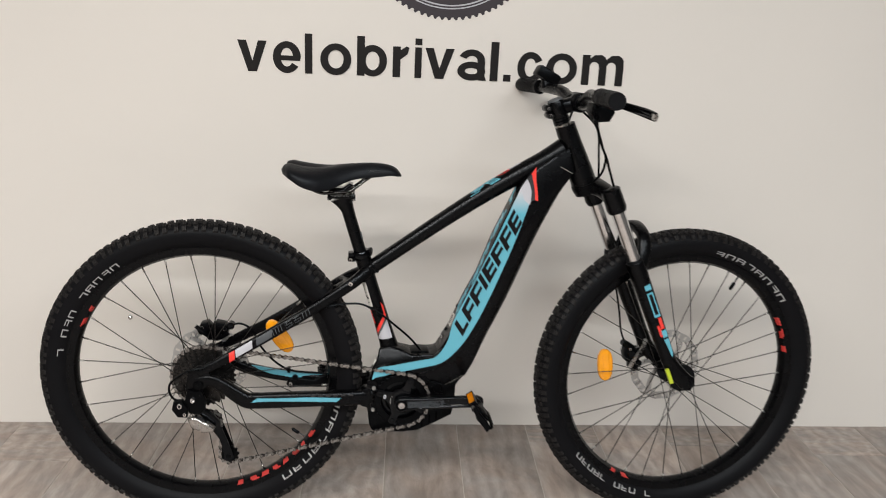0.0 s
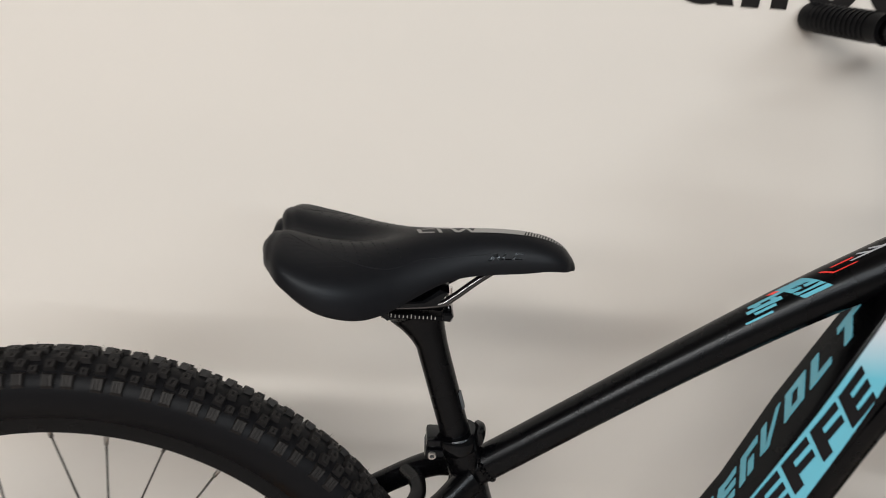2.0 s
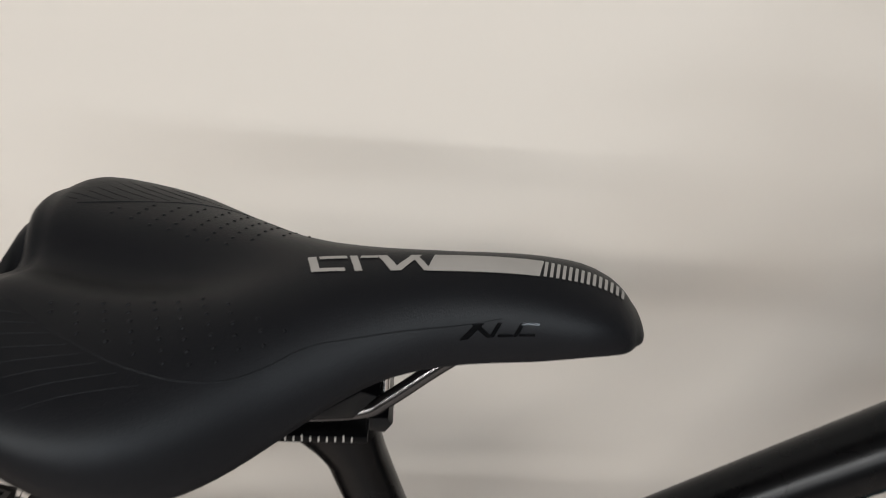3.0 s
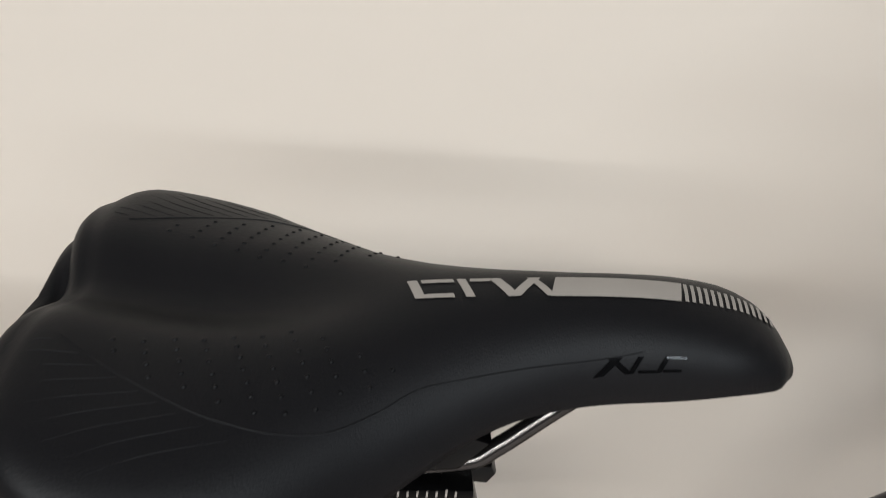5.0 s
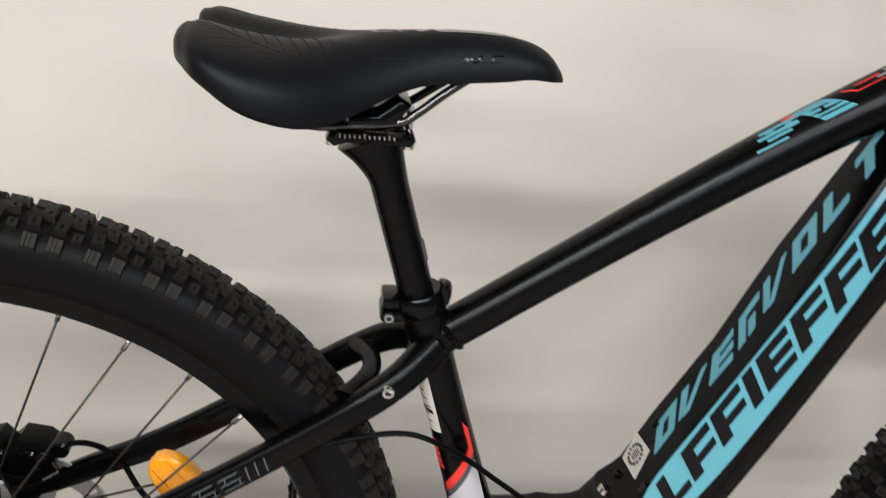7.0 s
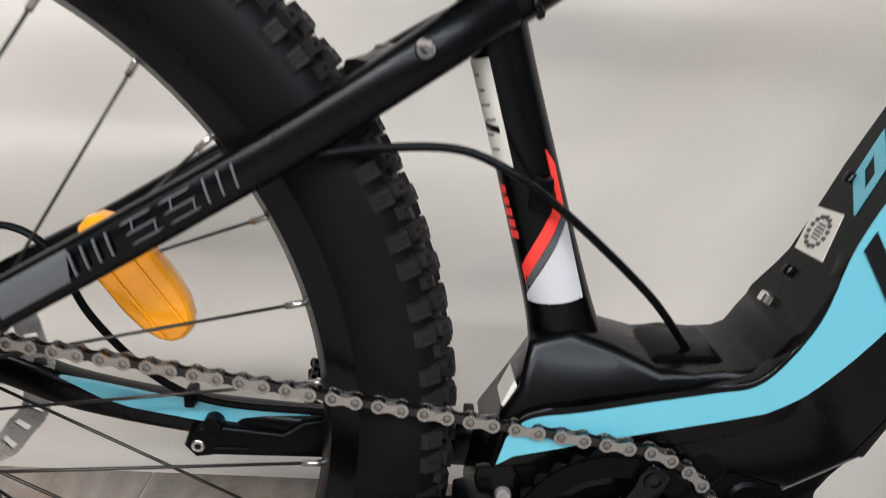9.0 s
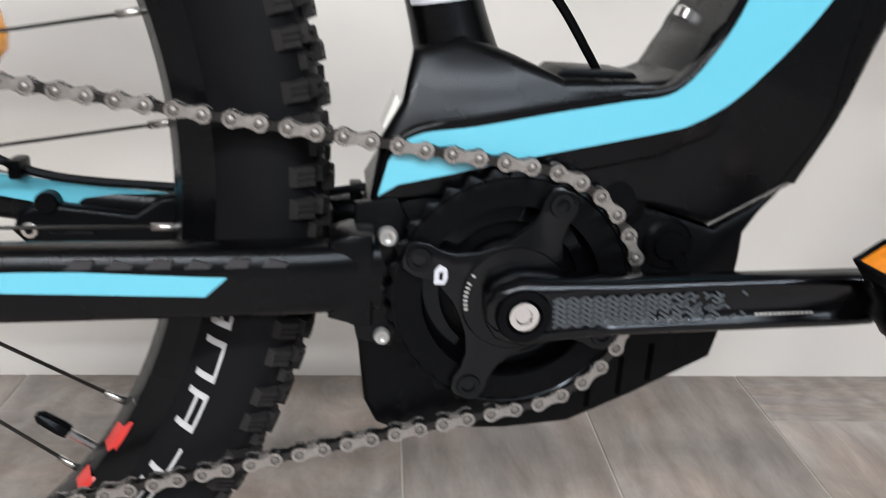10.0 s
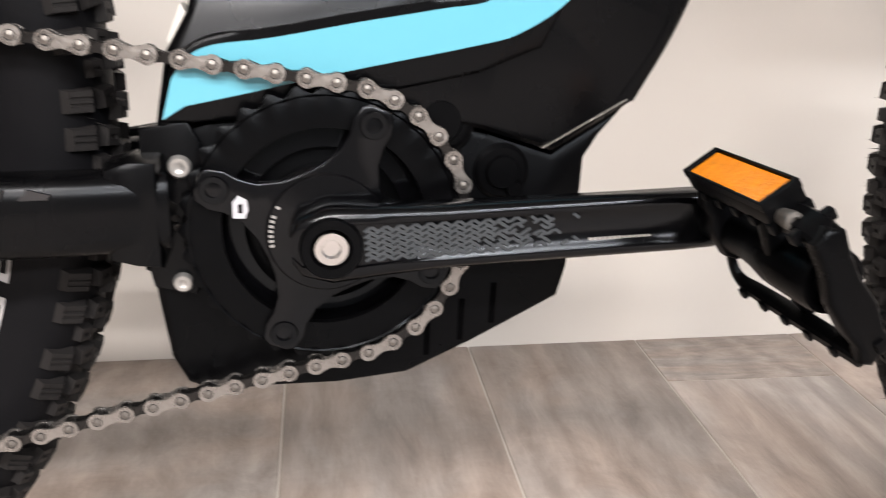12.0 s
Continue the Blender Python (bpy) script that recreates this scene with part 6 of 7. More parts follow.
bm = bmesh.new()
NX, NU = 72, 44
xs = [-0.2665 + 0.2625 * (0.5 - 0.5 * math.cos(math.pi * (i / NX) ** 0.92)) for i in range(NX + 1)]
rows = []
for x in xs:
    row = [saddle_point(x, -1 + 2 * j / NU) for j in range(NU + 1)]
    lip0, lip1 = row[0], row[-1]
    hollow = min(0.009, 0.4 * (row[NU // 2].z - lip0.z), 0.4 * abs(lip0.y))
    under = [V(lip1.x, lip1.y * 0.97, lip1.z - hollow * 0.39), V(lip1.x, lip1.y * 0.86, lip1.z - hollow * 0.2), V(lip1.x, lip1.y * 0.5, lip1.z + hollow * 0.66), V(lip0.x, 0, lip0.z + hollow),
             V(lip0.x, lip0.y * 0.5, lip0.z + hollow * 0.66), V(lip0.x, lip0.y * 0.86, lip0.z - hollow * 0.2), V(lip0.x, lip0.y * 0.97, lip0.z - hollow * 0.39)]
    rows.append([bm.verts.new(p) for p in row + under])
n_ = len(rows[0])
for p, q in zip(rows, rows[1:]):
    for j in range(n_):
        bm.faces.new((p[j], p[(j + 1) % n_], q[(j + 1) % n_], q[j]))
tail = sum((v.co for v in rows[0]), V(0, 0, 0)) / n_
last = rows[0]
for dx, sc in ((-0.0014, 0.93), (-0.0026, 0.78), (-0.0033, 0.55)):
    ring = [bm.verts.new(V(v.co.x + dx, v.co.y * (0.35 + 0.65 * sc), tail.z + (v.co.z - tail.z) * sc)) for v in rows[0]]
    for j in range(n_):
        bm.faces.new((last[j], last[(j + 1) % n_], ring[(j + 1) % n_], ring[j]))
    last = ring
for row in (last, rows[-1][::-1]):
    c = bm.verts.new(sum((v.co for v in row), V(0, 0, 0)) / n_)
    for j in range(n_):
        bm.faces.new((row[j], row[(j + 1) % n_], c))
SADDLE = part("saddle", bm, M_SADDLE, BIKE, "black padded synthetic leather saddle with a notched tail", angle=1.2)
# the saddle sits slightly askew on its post
SADDLE.matrix_basis = Matrix.Translation((-0.1589, -0.0152, 0.8265)) @ Matrix.Rotation(0.0306, 4, "Z") @ Matrix.Rotation(-0.0022, 4, "Y") @ Matrix.Diagonal((0.988, 1, 1, 1)) @ Matrix.Translation((0.1572, 0.0140, -0.8238)) @ Matrix.Translation((-0.1311, 0.0008, 0.800)) @ Matrix.Rotation(-0.068, 4, "Z") @ Matrix.Rotation(-0.0242, 4, "Y") @ Matrix.Translation((0.130, 0, -0.800))


def saddle_at(x, y):
    lo, hi = 0.0, 1.0
    for _ in range(24):
        mid = (lo + hi) / 2
        if abs(saddle_point(x, math.copysign(mid, y)).y) < abs(y):
            lo = mid
        else:
            hi = mid
    return saddle_point(x, math.copysign((lo + hi) / 2, y))


def saddle_normal(x, y):
    e = 0.001
    a = saddle_at(x + e, y) - saddle_at(x - e, y)
    b_ = saddle_at(x, y + e) - saddle_at(x, y - e)
    n = a.cross(b_).normalized()
    return n if n.z > 0 else -n


def cover_patch(name, xa, xb, ya, yb, mat, shift=0.0, k=4, lift=0.0004, label=""):
    """A print on the cover between two stations, from ya to yb, leaning by shift."""
    b = bmesh.new()
    grid = []
    for i in range(k + 1):
        r = []
        for j in range(k + 1):
            y = ya + (yb - ya) * j / k
            x = xa + (xb - xa) * i / k + shift * (j / k - 0.5)
            r.append(b.verts.new(saddle_at(x, y) + saddle_normal(x, y) * lift))
        grid.append(r)
    for p, q in zip(grid, grid[1:]):
        for j in range(k):
            b.faces.new((p[j], p[j + 1], q[j + 1], q[j]))
    return part(name, b, mat, SADDLE, label)


cover_patch("grey_band", -0.0937, -0.0496, -0.0052, 0.0052, M_SILVERPRINT, 0.003, 6, label="silver printed band on the nose")
for i in range(14):
    cover_patch("band_bar", -0.0486 + 0.0025 * i, -0.0473 + 0.0025 * i, -0.0050 + 0.0001 * i, 0.0050 - 0.0001 * i, M_SILVERPRINT, 0.002, 2)
for x0, x1, y0, y1, sh in ((-0.1418, -0.1383, -0.005, 0.005, -0.003), (-0.1383, -0.1273, 0.0030, 0.005, -0.0006), (-0.1383, -0.1273, -0.005, -0.003, -0.0006), (-0.1248, -0.1218, -0.005, 0.005, -0.003), (-0.1218, -0.1148, 0.0032, 0.005, 0.0),
                           (-0.1123, -0.1083, -0.005, 0.005, -0.006), (-0.1053, -0.1013, -0.005, 0.005, 0.008), (-0.0993, -0.0963, -0.005, 0.005, -0.006)):
    cover_patch("print_block", x0, x1, y0, y1, M_SILVERPRINT, sh, 2)


def flank_patch(name, x0, x1, u0, u1, mat, shift=0.0, lift=0.0004):
    b = bmesh.new()
    k = 3
    grid = []
    for i in range(k + 1):
        r = []
        for j in range(k + 1):
            u = u0 + (u1 - u0) * j / k
            x = x0 + (x1 - x0) * i / k + shift * (j / k - 0.5)
            a, c, d = saddle_point(x, u), saddle_point(x + 0.001, u), saddle_point(x, u + 0.01)
            n = (c - a).cross(d - a).normalized()
            if n.y > 0:
                n = -n
            r.append(b.verts.new(a + n * lift))
        grid.append(r)
    for p, q in zip(grid, grid[1:]):
        for j in range(k):
            b.faces.new((p[j], p[j + 1], q[j + 1], q[j]))
    return part(name, b, mat, SADDLE)


for x0, x1, u0, u1, sh in ((-0.0790, -0.0755, -0.66, -0.80, -0.006), (-0.0745, -0.0720, -0.66, -0.80, 0.006), (-0.0690, -0.0672, -0.66, -0.80, -0.003), (-0.0672, -0.0615, -0.775, -0.80, 0.0), (-0.0600, -0.0582, -0.66, -0.80, -0.003), (-0.0582, -0.0515, -0.66, -0.685, 0), (-0.0590, -0.0530, -0.775, -0.80, 0)):
    flank_patch("print_block", x0, x1, u0, u1, M_GLOSS, sh)
SEAM = [(-0.2462, 0.0317), (-0.2269, 0.0418), (-0.2050, 0.0505), (-0.1925, 0.0528), (-0.1800, 0.0529), (-0.1650, 0.0490), (-0.1510, 0.0412), (-0.1390, 0.0340), (-0.1250, 0.0297), (-0.1030, 0.0248), (-0.0810, 0.0217), (-0.0660, 0.0202)]
RIBS = [(-0.2524, 0.0353, -0.2465, 0.0340), (-0.2516, 0.0395, -0.2380, 0.0375), (-0.2508, 0.0452, -0.2320, 0.0405), (-0.2490, 0.0506, -0.2260, 0.0435), (-0.2460, 0.0557, -0.2190, 0.0470), (-0.2420, 0.0606, -0.2130, 0.0495), (-0.2380, 0.0648, -0.2070, 0.0520), (-0.2330, 0.0688, -0.2000, 0.0545), (-0.2270, 0.0716, -0.1920, 0.0570)]
# small grains pressed into the cover, in rows
b = bmesh.new()
for s_ in (-1, 1):
    for i in range(13):
        for j in range(12):
            x = -0.2315 + 0.0086 * i + 0.0018 * j
            y = s_ * (0.0300 - 0.0020 * i + 0.0044 * j + 0.0008 * (i % 2))
            if abs(y) > lerp_tab(x, SEAM) - 0.0035 or abs(y) < max(0.0295 - 0.29 * (x + 0.23), 0.0147 + 0.5 * (x + 0.177)) or x > -0.142:
                continue
            p0, n = saddle_at(x, y), saddle_normal(x, y)
            bmesh.ops.create_icosphere(b, subdivisions=2, radius=0.00088, matrix=Matrix.Translation(p0 - n * 0.0003))
tagged(part("grip_grain", b, M_SADDLE, SADDLE), "rows of small raised grains", kind="stuff")
# seams and ribs
for s_ in (-1, 1):
    b = bmesh.new()
    sweep(b, [saddle_at(x, s_ * y) for x, y in SEAM], 0.00028, 6, 4)
    part("seam", b, M_SADDLE, SADDLE)
    for xa, ya, xb, yb in RIBS:
        b = bmesh.new()
        sweep(b, [saddle_at(xa + (xb - xa) * t, s_ * (ya + (yb - ya) * t ** 0.8)) for t in (0, 0.33, 0.66, 1)], [0.00006, 0.00014, 0.00015, 0.00008], 6, 3)
        part("rib", b, M_SADDLE, SADDLE)
for s_ in (-1, 1):
    bm = bmesh.new()
    sweep(bm, [(-0.235, s_ * 0.034, 0.806), (-0.212, s_ * 0.028, 0.791), (-0.185, s_ * 0.022, 0.7772), (-0.160, s_ * 0.022, 0.7765), (-0.122, s_ * 0.022, 0.7805), (-0.110, s_ * 0.0205, 0.7865), (-0.090, s_ * 0.016, 0.8010), (-0.068, s_ * 0.011, 0.8150)], 0.0033, 10, 5)
    # near rail paler as if catching light, far rail near black as if shaded
    part("saddle_rail", bm, M_RAIL if s_ < 0 else M_GLOSS, SADDLE, "steel saddle rail")
# ---- fork ----
def leg(z, s_=-1):
    return V(0.456 + (0.755 - z) * 0.444, s_ * 0.065, z)


bm = bmesh.new()
c0 = HEAD - AXIS * 0.142
sweep(bm, [leg(0.786, -1), V(c0.x + 0.026, -0.034, c0.z + 0.004), V(c0.x + 0.012, 0, c0.z + 0.010), V(c0.x + 0.026, 0.034, c0.z + 0.004), leg(0.786, 1)], [(0.018, 0.017), (0.020, 0.016), (0.027, 0.018), (0.020, 0.016), (0.018, 0.017)], 16, 5, 2.6)
FORK = part("fork", bm, M_PAINT, BIKE, "black suspension fork with chrome stanchions")
FORK.matrix_basis = STEER
bm = bmesh.new()
sweep(bm, [HEAD - AXIS * 0.126, HEAD - AXIS * 0.134, HEAD - AXIS * 0.150], [0.0300, 0.0300, 0.0260], 24, 1, straight=True)
part("crown_race", bm, M_PLASTIC, FORK)
for s_ in (-1, 1):
    d = (leg(0.70, s_) - leg(0.80, s_)).normalized()
    bm = bmesh.new()
    sweep(bm, [leg(0.808, s_), leg(0.805, s_), leg(0.765, s_), leg(0.757, s_)], [0.0170, 0.0215, 0.0225, 0.0195], 22, 1, straight=True)
    cap = part("crown_end", bm, M_PAINT, FORK)
    bm = bmesh.new()
    sweep(bm, [leg(0.770, s_), leg(0.620, s_)], [0.0149, 0.0149], 22, 1, straight=True)
    part("stanchion", bm, M_CHROME, FORK, "polished chrome stanchion")
    bm = bmesh.new()
    end = V(HUB_F[0] - 0.004, s_ * 0.063, 0.352)
    sweep(bm, [leg(0.646, s_), leg(0.641, s_), leg(0.610, s_), leg(0.52, s_), leg(0.44, s_), leg(0.395, s_) + V(0.004, 0, 0), end], [0.0185, 0.0205, 0.0205, 0.0190, 0.0175, (0.014, 0.0185), (0.009, 0.0195)], 20, 4)
    low = part("lower_leg", bm, M_PAINT, FORK)
    bm = bmesh.new()
    prism(bm, [(end.x - 0.018, 0.362), (end.x + 0.002, 0.374), (end.x + 0.017, 0.366), (end.x + 0.019, 0.348), (end.x + 0.008, 0.334), (end.x - 0.008, 0.336)], s_ * 0.063 - 0.0085, s_ * 0.063 + 0.0085, 0.003)
    part("dropout", bm, M_PAINT, low)
    bm = bmesh.new()
    sweep(bm, [leg(0.650, s_), leg(0.644, s_), leg(0.636, s_)], [0.0170, 0.0195, 0.0200], 20, 1, straight=True)
    part("wiper_seal", bm, M_RUBBER, low)
    if s_ < 0:
        bolt("axle_bolt", (end.x + 0.004, -0.0735, 0.353), 0.0058, 0.006, low, M_GLOSS)
        t = lambda z, q: (leg(z).x + q, leg(z).z + q * 0.444)
        for nm, z0, z1, q0, q1, mat in (("round_mark", 0.594, 0.582, -0.004, 0.009, M_CYAN), ("cyan_bar", 0.576, 0.520, -0.004, 0.009, M_CYAN), ("dark_bar", 0.572, 0.526, -0.001, 0.006, M_INK), ("red_bar", 0.516, 0.490, 0.002, 0.009, M_RED),
                                        ("red_bar", 0.500, 0.474, -0.005, 0.001, M_RED), ("cyan_bar", 0.486, 0.440, -0.002, 0.011, M_CYAN), ("dark_bar", 0.470, 0.466, 0.0, 0.010, M_INK), ("lime_bar", 0.400, 0.366, -0.018, -0.010, M_LIME)):
            bm = bmesh.new()
            o = [t(z0, q0), t(z0, q1), t(z1, q1), t(z1, q0)]
            if nm == "cyan_bar" and z1 < 0.45:
                o = [t(z0, q0), t(z0, q1), t(z1 - 0.012, q1 - 0.002), t(z1 - 0.018, q1 - 0.006)]
            face = -0.065 - 0.0186 - (0.0018 if z0 > 0.52 else 0) - (0.0006 if nm == "dark_bar" else 0)
            prism(bm, o, face, face + 0.006)
            part(nm, bm, mat, low, smooth=False)
bm = bmesh.new()
sweep(bm, [leg(0.624, -1) + V(0.006, 0.002, 0), V(0.527, -0.060, 0.664), V(0.530, -0.044, 0.700), V(0.526, 0, 0.718), V(0.530, 0.044, 0.700), V(0.527, 0.060, 0.664), leg(0.624, 1) + V(0.006, -0.002, 0)], [(0.012, 0.015), (0.011, 0.015), (0.010, 0.015), (0.010, 0.016), (0.010, 0.015), (0.011, 0.015), (0.012, 0.015)], 14, 5, 2.8)
part("brake_arch", bm, M_PAINT, FORK)
bm = bmesh.new()
prism(bm, [(0.556, 0.404), (0.564, 0.414), (0.576, 0.408), (0.580, 0.396), (0.592, 0.400), (0.600, 0.386), (0.592, 0.372), (0.598, 0.356), (0.586, 0.342), (0.572, 0.346), (0.570, 0.362), (0.558, 0.368), (0.553, 0.386)], 0.048, 0.078, 0.003)
cal = part("brake_caliper", bm, M_PLASTIC, FORK, "black disc brake caliper")
bm = bmesh.new()
prism(bm, [(0.588, 0.420), (0.604, 0.412), (0.612, 0.378), (0.598, 0.372)], 0.056, 0.072, 0.003)
part("caliper_mount", bm, M_DARKSTEEL, cal)
bm = bmesh.new()
sweep(bm, [(0.566, 0.044, 0.352), (0.578, 0.043, 0.376), (0.596, 0.045, 0.402), (0.606, 0.050, 0.424)], [(0.003, 0.006), (0.003, 0.0055), (0.003, 0.005), (0.003, 0.006)], 8, 4, 3)
part("caliper_bracket", bm, M_STEEL, cal, "bare metal bracket arm")
bm = bmesh.new()
disc(bm, (0.553, 0.046, 0.412), 0.0085, 0, 0.020, 18, 0.002)
part("hose_fitting", bm, M_GLOSS, cal)
for cx, cz, r in ((0.570, 0.386, 0.010), (0.588, 0.362, 0.010)):
    bm = bmesh.new()
    disc(bm, (cx, 0.0435, cz), r, 0, 0.008, 20, 0.002)
    part("piston_cap", bm, M_GLOSS, cal)
bolt("caliper_bolt", (0.580, 0.0425, 0.340), 0.005, 0.006, cal)
bolt("caliper_bolt", (0.566, 0.0465, 0.398), 0.0045, 0.005, cal)
cable("brake_hose", [(0.560, 0.066, 0.406), (0.548, 0.072, 0.440), (0.540, 0.074, 0.490), (0.528, 0.086, 0.560), (0.500, 0.088, 0.660), (0.470, 0.085, 0.760), (0.452, 0.060, 0.860), (0.435, 0.040, 0.930), (0.400, 0.050, 0.970)], 0.0025, FORK)

# ---- headset, stem and handlebar ----
CLAMP = V(0.374, 0, 0.989)
bm = bmesh.new()
sweep(bm, [HEAD + AXIS * 0.030, HEAD + AXIS * 0.036, HEAD + AXIS * 0.062, HEAD + AXIS * 0.068], [0.0180, 0.0195, 0.0195, 0.0175], 22, 1, straight=True)
s0 = HEAD + AXIS * 0.050
sweep(bm, [s0 + V(-0.006, 0, 0), s0.lerp(CLAMP, 0.45), s0.lerp(CLAMP, 0.8), CLAMP - V(0.004, 0, 0)], [(0.0165, 0.019), (0.0165, 0.0165), (0.019, 0.017), (0.022, 0.018)], 16, 4, 2.8)
sweep(bm, [CLAMP + V(0, -0.026, 0), CLAMP + V(0, -0.022, 0), CLAMP + V(0, 0.022, 0), CLAMP + V(0, 0.026, 0)], [0.0185, 0.0215, 0.0215, 0.0185], 20, 1, straight=True)
BARS = part("handlebar", bm, M_PAINT, BIKE, "black riser handlebar with stem, grips and levers")
BARS.matrix_basis = STEER @ Matrix.Translation(CLAMP + V(-0.004, 0, 0)) @ Matrix.Rotation(radians(-1.2), 4, "Z") @ Matrix.Rotation(radians(2.5), 4, "X") @ Matrix.Translation(-CLAMP)
for k in range(3):
    bm = bmesh.new()
    a = 0.009 + 0.0072 * k
    sweep(bm, [HEAD + AXIS * a, HEAD + AXIS * (a + 0.001), HEAD + AXIS * (a + 0.0058), HEAD + AXIS * (a + 0.0066)], [0.0175, 0.0186, 0.0186, 0.0175], 22, 1, straight=True)
    part("spacer", bm, M_STEEL if k == 0 else M_GLOSS, BARS)
bm = bmesh.new()
sweep(bm, [HEAD + AXIS * 0.067, HEAD + AXIS * 0.071, HEAD + AXIS * 0.073], [0.0170, 0.0160, 0.008], 20, 1, straight=True)
part("top_cap", bm, M_GREY, BARS)
for q, z in ((0.040, 0), (0.056, 0)):
    p0 = HEAD + AXIS * q + V(-0.022, 0, -0.006)
    bm = bmesh.new()
    sweep(bm, [p0 + V(0, -0.017, 0), p0 + V(0, -0.013, 0), p0 + V(0, 0.013, 0), p0 + V(0, 0.017, 0)], [0.0055, 0.0075, 0.0075, 0.0055], 14, 1, straight=True)
    part("pinch_lug", bm, M_PAINT, BARS)
    bolt("pinch_bolt", (p0.x, -0.0185, p0.z), 0.0038, 0.004, BARS)
BAR = [V(-0.042, 0.335, 0.022), V(-0.030, 0.240, 0.022), V(-0.018, 0.150, 0.021), V(-0.010, 0.105, 0.020), V(-0.003, 0.060, 0.006), V(0, 0.030, 0), V(0, 0, 0)]
full = [CLAMP + p for p in BAR] + [CLAMP + V(p.x, -p.y, p.z) for p in reversed(BAR[:-1])]
bm = bmesh.new()
sweep(bm, full, [0.0112, 0.0112, 0.0115, 0.0125, 0.0150, 0.0158, 0.0158, 0.0158, 0.0150, 0.0125, 0.0115, 0.0112, 0.0112], 18, 5)
part("bar", bm, M_PAINT, BARS)
for s_ in (-1, 1):
    P = lambda x, y, z: CLAMP + V(x, s_ * y, z)
    bm = bmesh.new()
    line = [P(-0.0425, 0.338, 0.022), P(-0.042, 0.334, 0.022), P(-0.036, 0.285, 0.022), P(-0.028, 0.222, 0.022), P(-0.0265, 0.212, 0.022)]
    sweep(bm, line, [0.0125, 0.0165, 0.0158, 0.0160, 0.0175], 18, 5)
    grip = part("grip", bm, M_RUBBER, BARS, "black rubber grip")
    for i in range(12):
        t = i / 11
        c = P(-0.0405 + 0.011 * t, 0.322 - 0.088 * t, 0.022)
        bm = bmesh.new()
        d = V(0.125, -s_ * 0.99, 0).normalized()
        sweep(bm, [c - d * 0.002, c + d * 0.002], [0.0170, 0.0170], 16, 1, straight=True)
        part("grip_rib", bm, M_RUBBER, grip)
    # brake lever
    bm = bmesh.new()
    sweep(bm, [P(-0.022, 0.185, 0.024), P(0.004, 0.165, 0.018), P(0.022, 0.150, 0.014)], [0.013, 0.013, 0.010], 12, 4, 2.6)
    lev = part("brake_lever", bm, M_PLASTIC, BARS, "black brake lever")
    bm = bmesh.new()
    sweep(bm, [P(0.018, 0.168, 0.010), P(0.030, 0.200, 0.006), P(0.038, 0.240, 0.002), P(0.044, 0.275, -0.002), P(0.049, 0.298, -0.006)], [(0.004, 0.006), (0.0038, 0.0075), (0.0040, 0.0085), (0.0042, 0.0092), (0.004, 0.0085)], 10, 5, 3.4)
    part("lever_blade", bm, M_GLOSS, lev)
    bm = bmesh.new()
    sweep(bm, [P(0.0478, 0.2935, -0.0052), P(0.0497, 0.3005, -0.0066)], [(0.0046, 0.0070), (0.0044, 0.0068)], 8, 1, 4, True)
    part("lever_tip", bm, M_STEEL, lev, "bright plate on the lever tip")
# display on the far side, shifter on the near side
bm = bmesh.new()
box(bm, -0.030, 0.030, -0.020, 0.020, -0.013, 0.013, bevel=0.006)
bmesh.ops.transform(bm, matrix=Matrix.Translation(CLAMP + V(-0.022, 0.178, 0.050)) @ Matrix.Rotation(radians(28), 4, "Y"), verts=bm.verts[:])
dsp = part("display", bm, M_PLASTIC, BARS, "dark grey drive display")
bm = bmesh.new()
box(bm, -0.026, 0.026, -0.016, 0.016, 0.0128, 0.0140, bevel=0.001)
bmesh.ops.transform(bm, matrix=Matrix.Translation(CLAMP + V(-0.022, 0.178, 0.050)) @ Matrix.Rotation(radians(28), 4, "Y"), verts=bm.verts[:])
part("screen", bm, M_GLOSS, dsp)
bm = bmesh.new()
sweep(bm, [CLAMP + V(-0.022, 0.178, 0.044), CLAMP + V(-0.020, 0.172, 0.024)], [(0.012, 0.014), (0.013, 0.015)], 14, 1, 2.6, True)
part("display_clamp", bm, M_PLASTIC, dsp)
bm = bmesh.new()
prism(bm, [(-0.020, 0.004), (0.018, 0.006), (0.026, -0.012), (0.016, -0.030), (-0.010, -0.032), (-0.024, -0.014)], -0.020, 0.020, 0.006, 3)
bmesh.ops.transform(bm, matrix=Matrix.Translation(CLAMP + V(-0.010, -0.168, 0.004)), verts=bm.verts[:])
sh = part("shifter", bm, M_PLASTIC, BARS, "black gear shifter")
bm = bmesh.new()
sweep(bm, [CLAMP + V(-0.016, -0.178, -0.012), CLAMP + V(-0.030, -0.200, -0.022), CLAMP + V(-0.036, -0.222, -0.026)], [(0.004, 0.006), (0.004, 0.007), (0.003, 0.008)], 8, 3)
part("shift_paddle", bm, M_PLASTIC, sh)
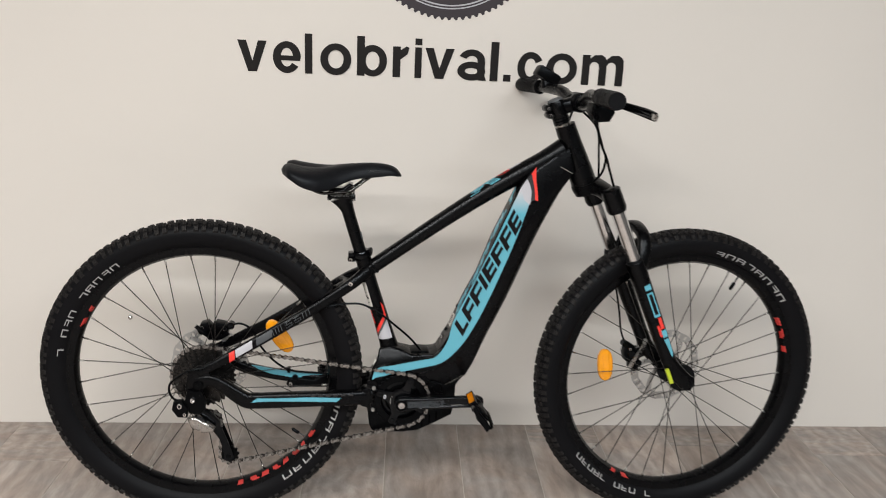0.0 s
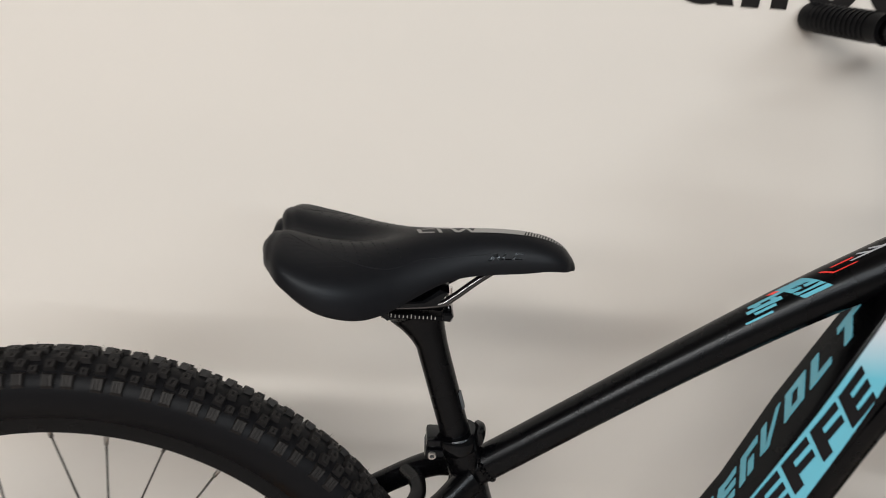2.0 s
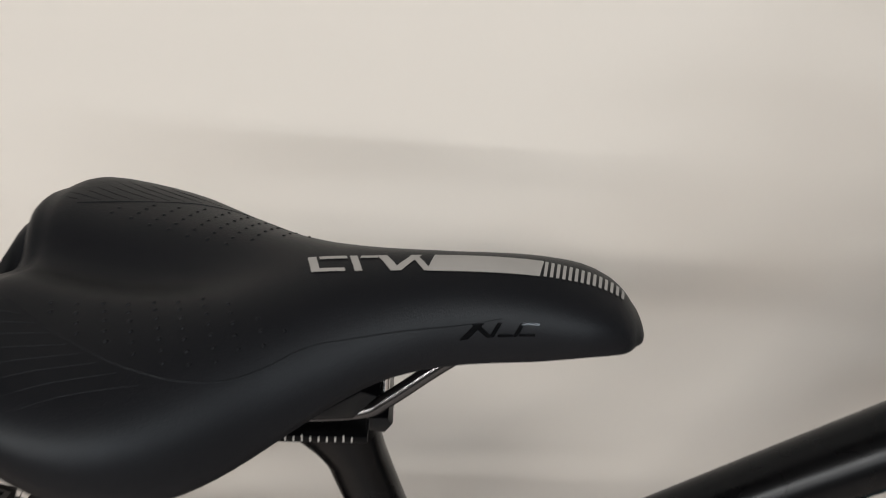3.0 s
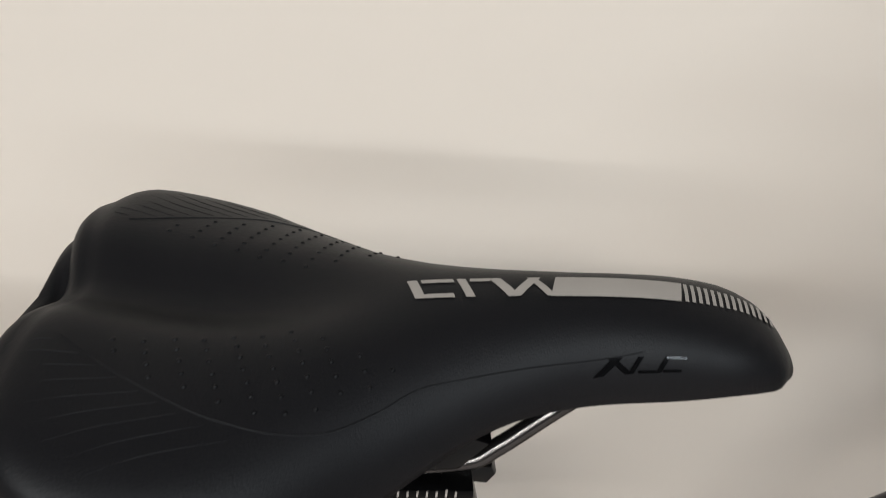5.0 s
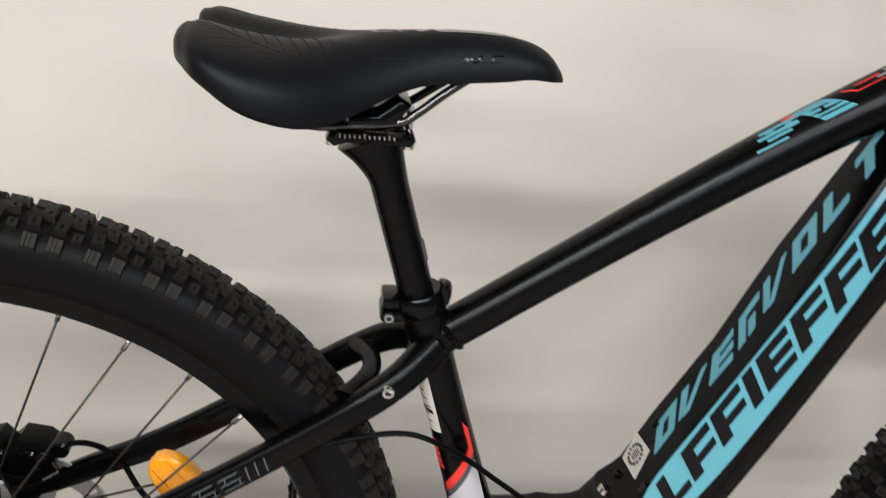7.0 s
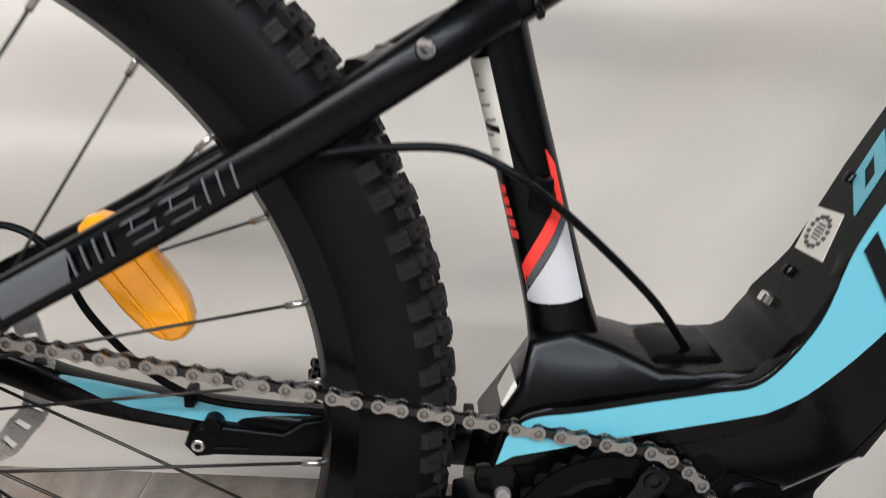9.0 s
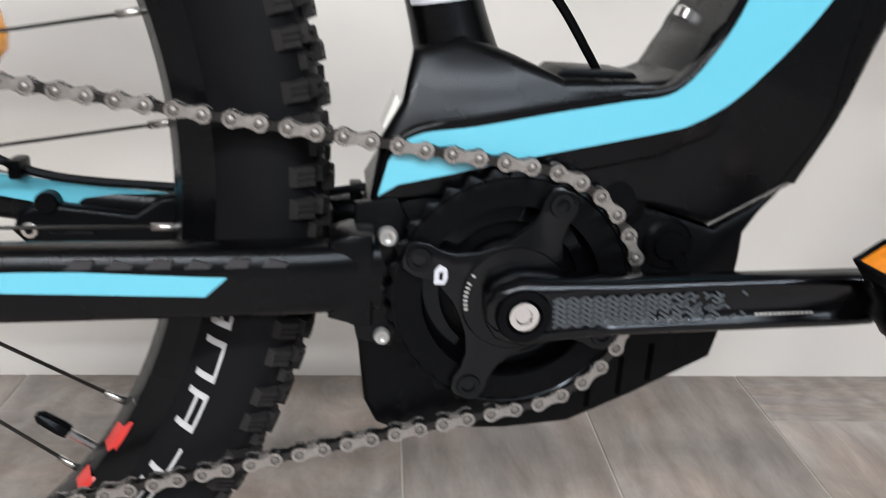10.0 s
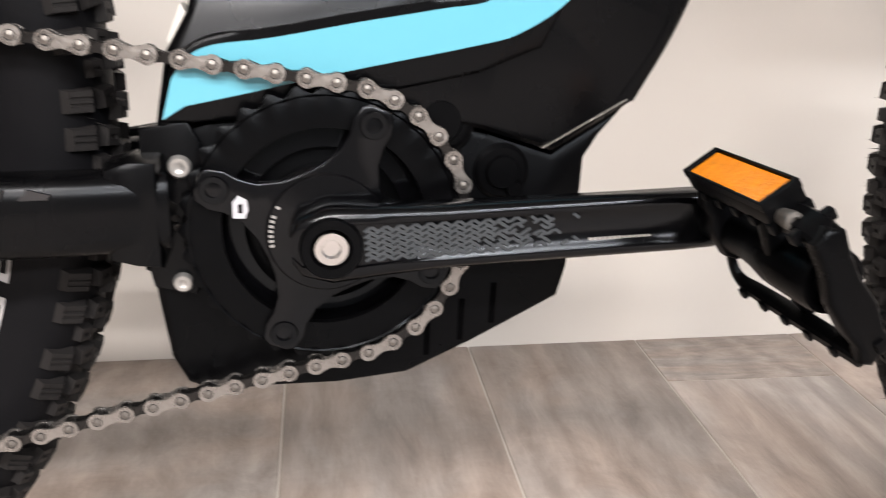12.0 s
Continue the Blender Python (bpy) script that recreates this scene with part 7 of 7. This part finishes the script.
for nm, pts in (("brake_hose", [CLAMP + V(0.018, -0.150, 0.006), V(0.382, -0.112, 0.958), V(0.404, -0.092, 0.905), V(0.418, -0.082, 0.878), V(0.417, -0.070, 0.845), V(0.405, -0.048, 0.818)]),
                ("gear_cable", [CLAMP + V(0.0, -0.165, -0.022), V(0.378, -0.120, 0.955), V(0.402, -0.096, 0.905), V(0.418, -0.086, 0.880), V(0.431, -0.076, 0.853), V(0.455, -0.066, 0.798), V(0.468, -0.062, 0.765)]),
                ("far_hose", [CLAMP + V(0.022, 0.150, 0.014), CLAMP + V(0.020, 0.090, -0.012), CLAMP + V(-0.006, 0.040, -0.050), V(0.352, 0.026, 0.900)])):
    cable(nm, pts, 0.0026, BARS)

# ---- rear brake, lines and small fittings ----
bm = bmesh.new()
prism(bm, [(-0.470, 0.440), (-0.462, 0.456), (-0.446, 0.460), (-0.438, 0.450), (-0.428, 0.460), (-0.408, 0.456), (-0.397, 0.445), (-0.401, 0.432), (-0.415, 0.430), (-0.420, 0.418), (-0.445, 0.416), (-0.450, 0.430), (-0.466, 0.430)], 0.046, 0.076, 0.003)
cal = part("rear_caliper", bm, M_PLASTIC, BIKE, "black rear disc brake caliper")
for cx, cz, r in ((-0.446, 0.444, 0.009), (-0.420, 0.444, 0.009)):
    bm = bmesh.new()
    disc(bm, (cx, 0.0415, cz), r, 0, 0.008, 20, 0.002)
    part("piston_cap", bm, M_GLOSS, cal)
bm = bmesh.new()
disc(bm, (-0.394, 0.043, 0.452), 0.0085, 0, 0.020, 18, 0.002)
part("hose_fitting", bm, M_GLOSS, cal)
bm = bmesh.new()
sweep(bm, [(-0.472, 0.044, 0.452), (-0.446, 0.042, 0.430), (-0.424, 0.042, 0.422), (-0.398, 0.044, 0.436)], [(0.003, 0.005), (0.003, 0.0048), (0.003, 0.0048), (0.003, 0.005)], 8, 4, 3)
part("caliper_bracket", bm, M_GLOSS, cal)
bolt("caliper_bolt", (-0.408, 0.045, 0.444), 0.0050, 0.006, cal)
bolt("caliper_bolt", (-0.458, 0.045, 0.446), 0.0045, 0.006, cal)
cable("rear_hose", [(-0.400, 0.052, 0.452), (-0.370, 0.050, 0.456), (-0.345, 0.048, 0.440), (-0.325, 0.046, 0.400), (-0.290, 0.044, 0.362), (-0.250, 0.042, 0.3430), (-0.180, 0.042, 0.3370), (-0.110, 0.040, 0.3350), (-0.070, 0.034, 0.3420)], 0.0026, BIKE)
cable("gear_line", [(-0.260, -0.040, 0.4770), (-0.210, -0.040, 0.5080), (-0.190, -0.044, 0.5190), (-0.172, -0.042, 0.5285), (-0.131, -0.034, 0.5330), (-0.0995, -0.031, 0.5325), (-0.076, -0.031, 0.5240), (-0.053, -0.030, 0.5095), (-0.0231, -0.029, 0.4855), (0.0126, -0.022, 0.4525), (0.036, -0.014, 0.4240), (0.0473, -0.010, 0.4080)], 0.0024, BIKE)
cable("derailleur_line", [(-0.470, -0.076, 0.318), (-0.500, -0.078, 0.330), (-0.505, -0.076, 0.360), (-0.470, -0.074, 0.388), (-0.430, -0.074, 0.398)], 0.0026, BIKE)
bm = bmesh.new()
prism(bm, [(-0.2680, 0.3110), (-0.2640, 0.3220), (-0.2560, 0.3262), (-0.2406, 0.3268), (-0.2020, 0.3222), (-0.1880, 0.3320), (-0.1700, 0.3350), (-0.1700, 0.3040), (-0.2470, 0.3040), (-0.2600, 0.3020)], 0.036, 0.052, 0.0035, 3)
stand = part("stand_mount", bm, M_PLASTIC, BIKE, "black plastic mount under the stay")
bolt("mount_bolt", (-0.2580, 0.0345, 0.3120), 0.0046, 0.004, stand, M_STEEL)
bm = bmesh.new()
box(bm, -0.2480, -0.2240, 0.0352, 0.0370, 0.3100, 0.3125, bevel=0.0006)
part("mount_rib", bm, M_GLOSS, stand, smooth=False)
bm = bmesh.new()
disc(bm, (-0.2480, 0.0350, 0.3275), 0.0065, 0, 0.014, 20, 0.001)
part("mount_pin", bm, M_PLASTIC, stand)
for x, zz in ((-0.262, 0.347), (-0.078, 0.3375)):
    bm = bmesh.new()
    box(bm, x - 0.0035, x + 0.0035, 0.034, 0.050, zz - 0.006, zz + 0.005, bevel=0.0015)
    part("cable_tie", bm, M_PLASTIC, BIKE)
bm = bmesh.new()
prism(bm, [(-0.0675, 0.3870), (-0.0610, 0.4030), (-0.0590, 0.3990), (-0.0650, 0.3850)], -0.030, -0.008, 0.0004)
part("code_label", bm, M_LABEL, BIKE, "small white printed label", smooth=False)

# ---- floor planks ----
PITCH, LENGTH = 0.2070, 1.22
SKEW = -1.6
bm = bmesh.new()
w, l, h = PITCH - 0.0022, LENGTH - 0.0036, 0.0012
box(bm, -w / 2, w / 2, -l / 2, l / 2, -h, 0.0)
es = [e for e in bm.edges if all(v.co.z > -1e-6 for v in e.verts)]
bmesh.ops.bevel(bm, geom=es, offset=0.0006, segments=1, affect="EDGES")
first_plank = part("plank", bm, M_PLANK, FLOOR, smooth=False)
PL = first_plank.data
BREAKS = {3: -0.097, 2: -0.75, 1: -0.92, 0: -0.45, 4: -0.62, -1: -0.30}
rng = random.Random(11)
done_first = False
for i in range(-16, 17):
    xc = -0.2330 + PITCH * (i + 0.5)
    y = WALL + BREAKS.get(i - 0, -rng.uniform(0.1, 1.2)) + LENGTH
    while y > -6.4:
        y0 = y - LENGTH
        y1 = min(y, WALL + 0.02)
        if y1 - y0 > 0.02:
            if abs(xc + math.radians(SKEW) * (WALL - (y0 + y1) / 2)) > 3.19:
                y -= LENGTH
                continue
            ob = first_plank if not done_first else shared("plank", PL, FLOOR)
            done_first = True
            turn = Matrix.Translation((xc, WALL, 0)) @ Matrix.Rotation(radians(SKEW), 4, "Z")
            ob.matrix_basis = turn @ Matrix.Translation((0, (y0 + y1) / 2 - WALL, 0)) @ Matrix.Diagonal((1, (y1 - y0) / LENGTH, 1, 1))
        y -= LENGTH
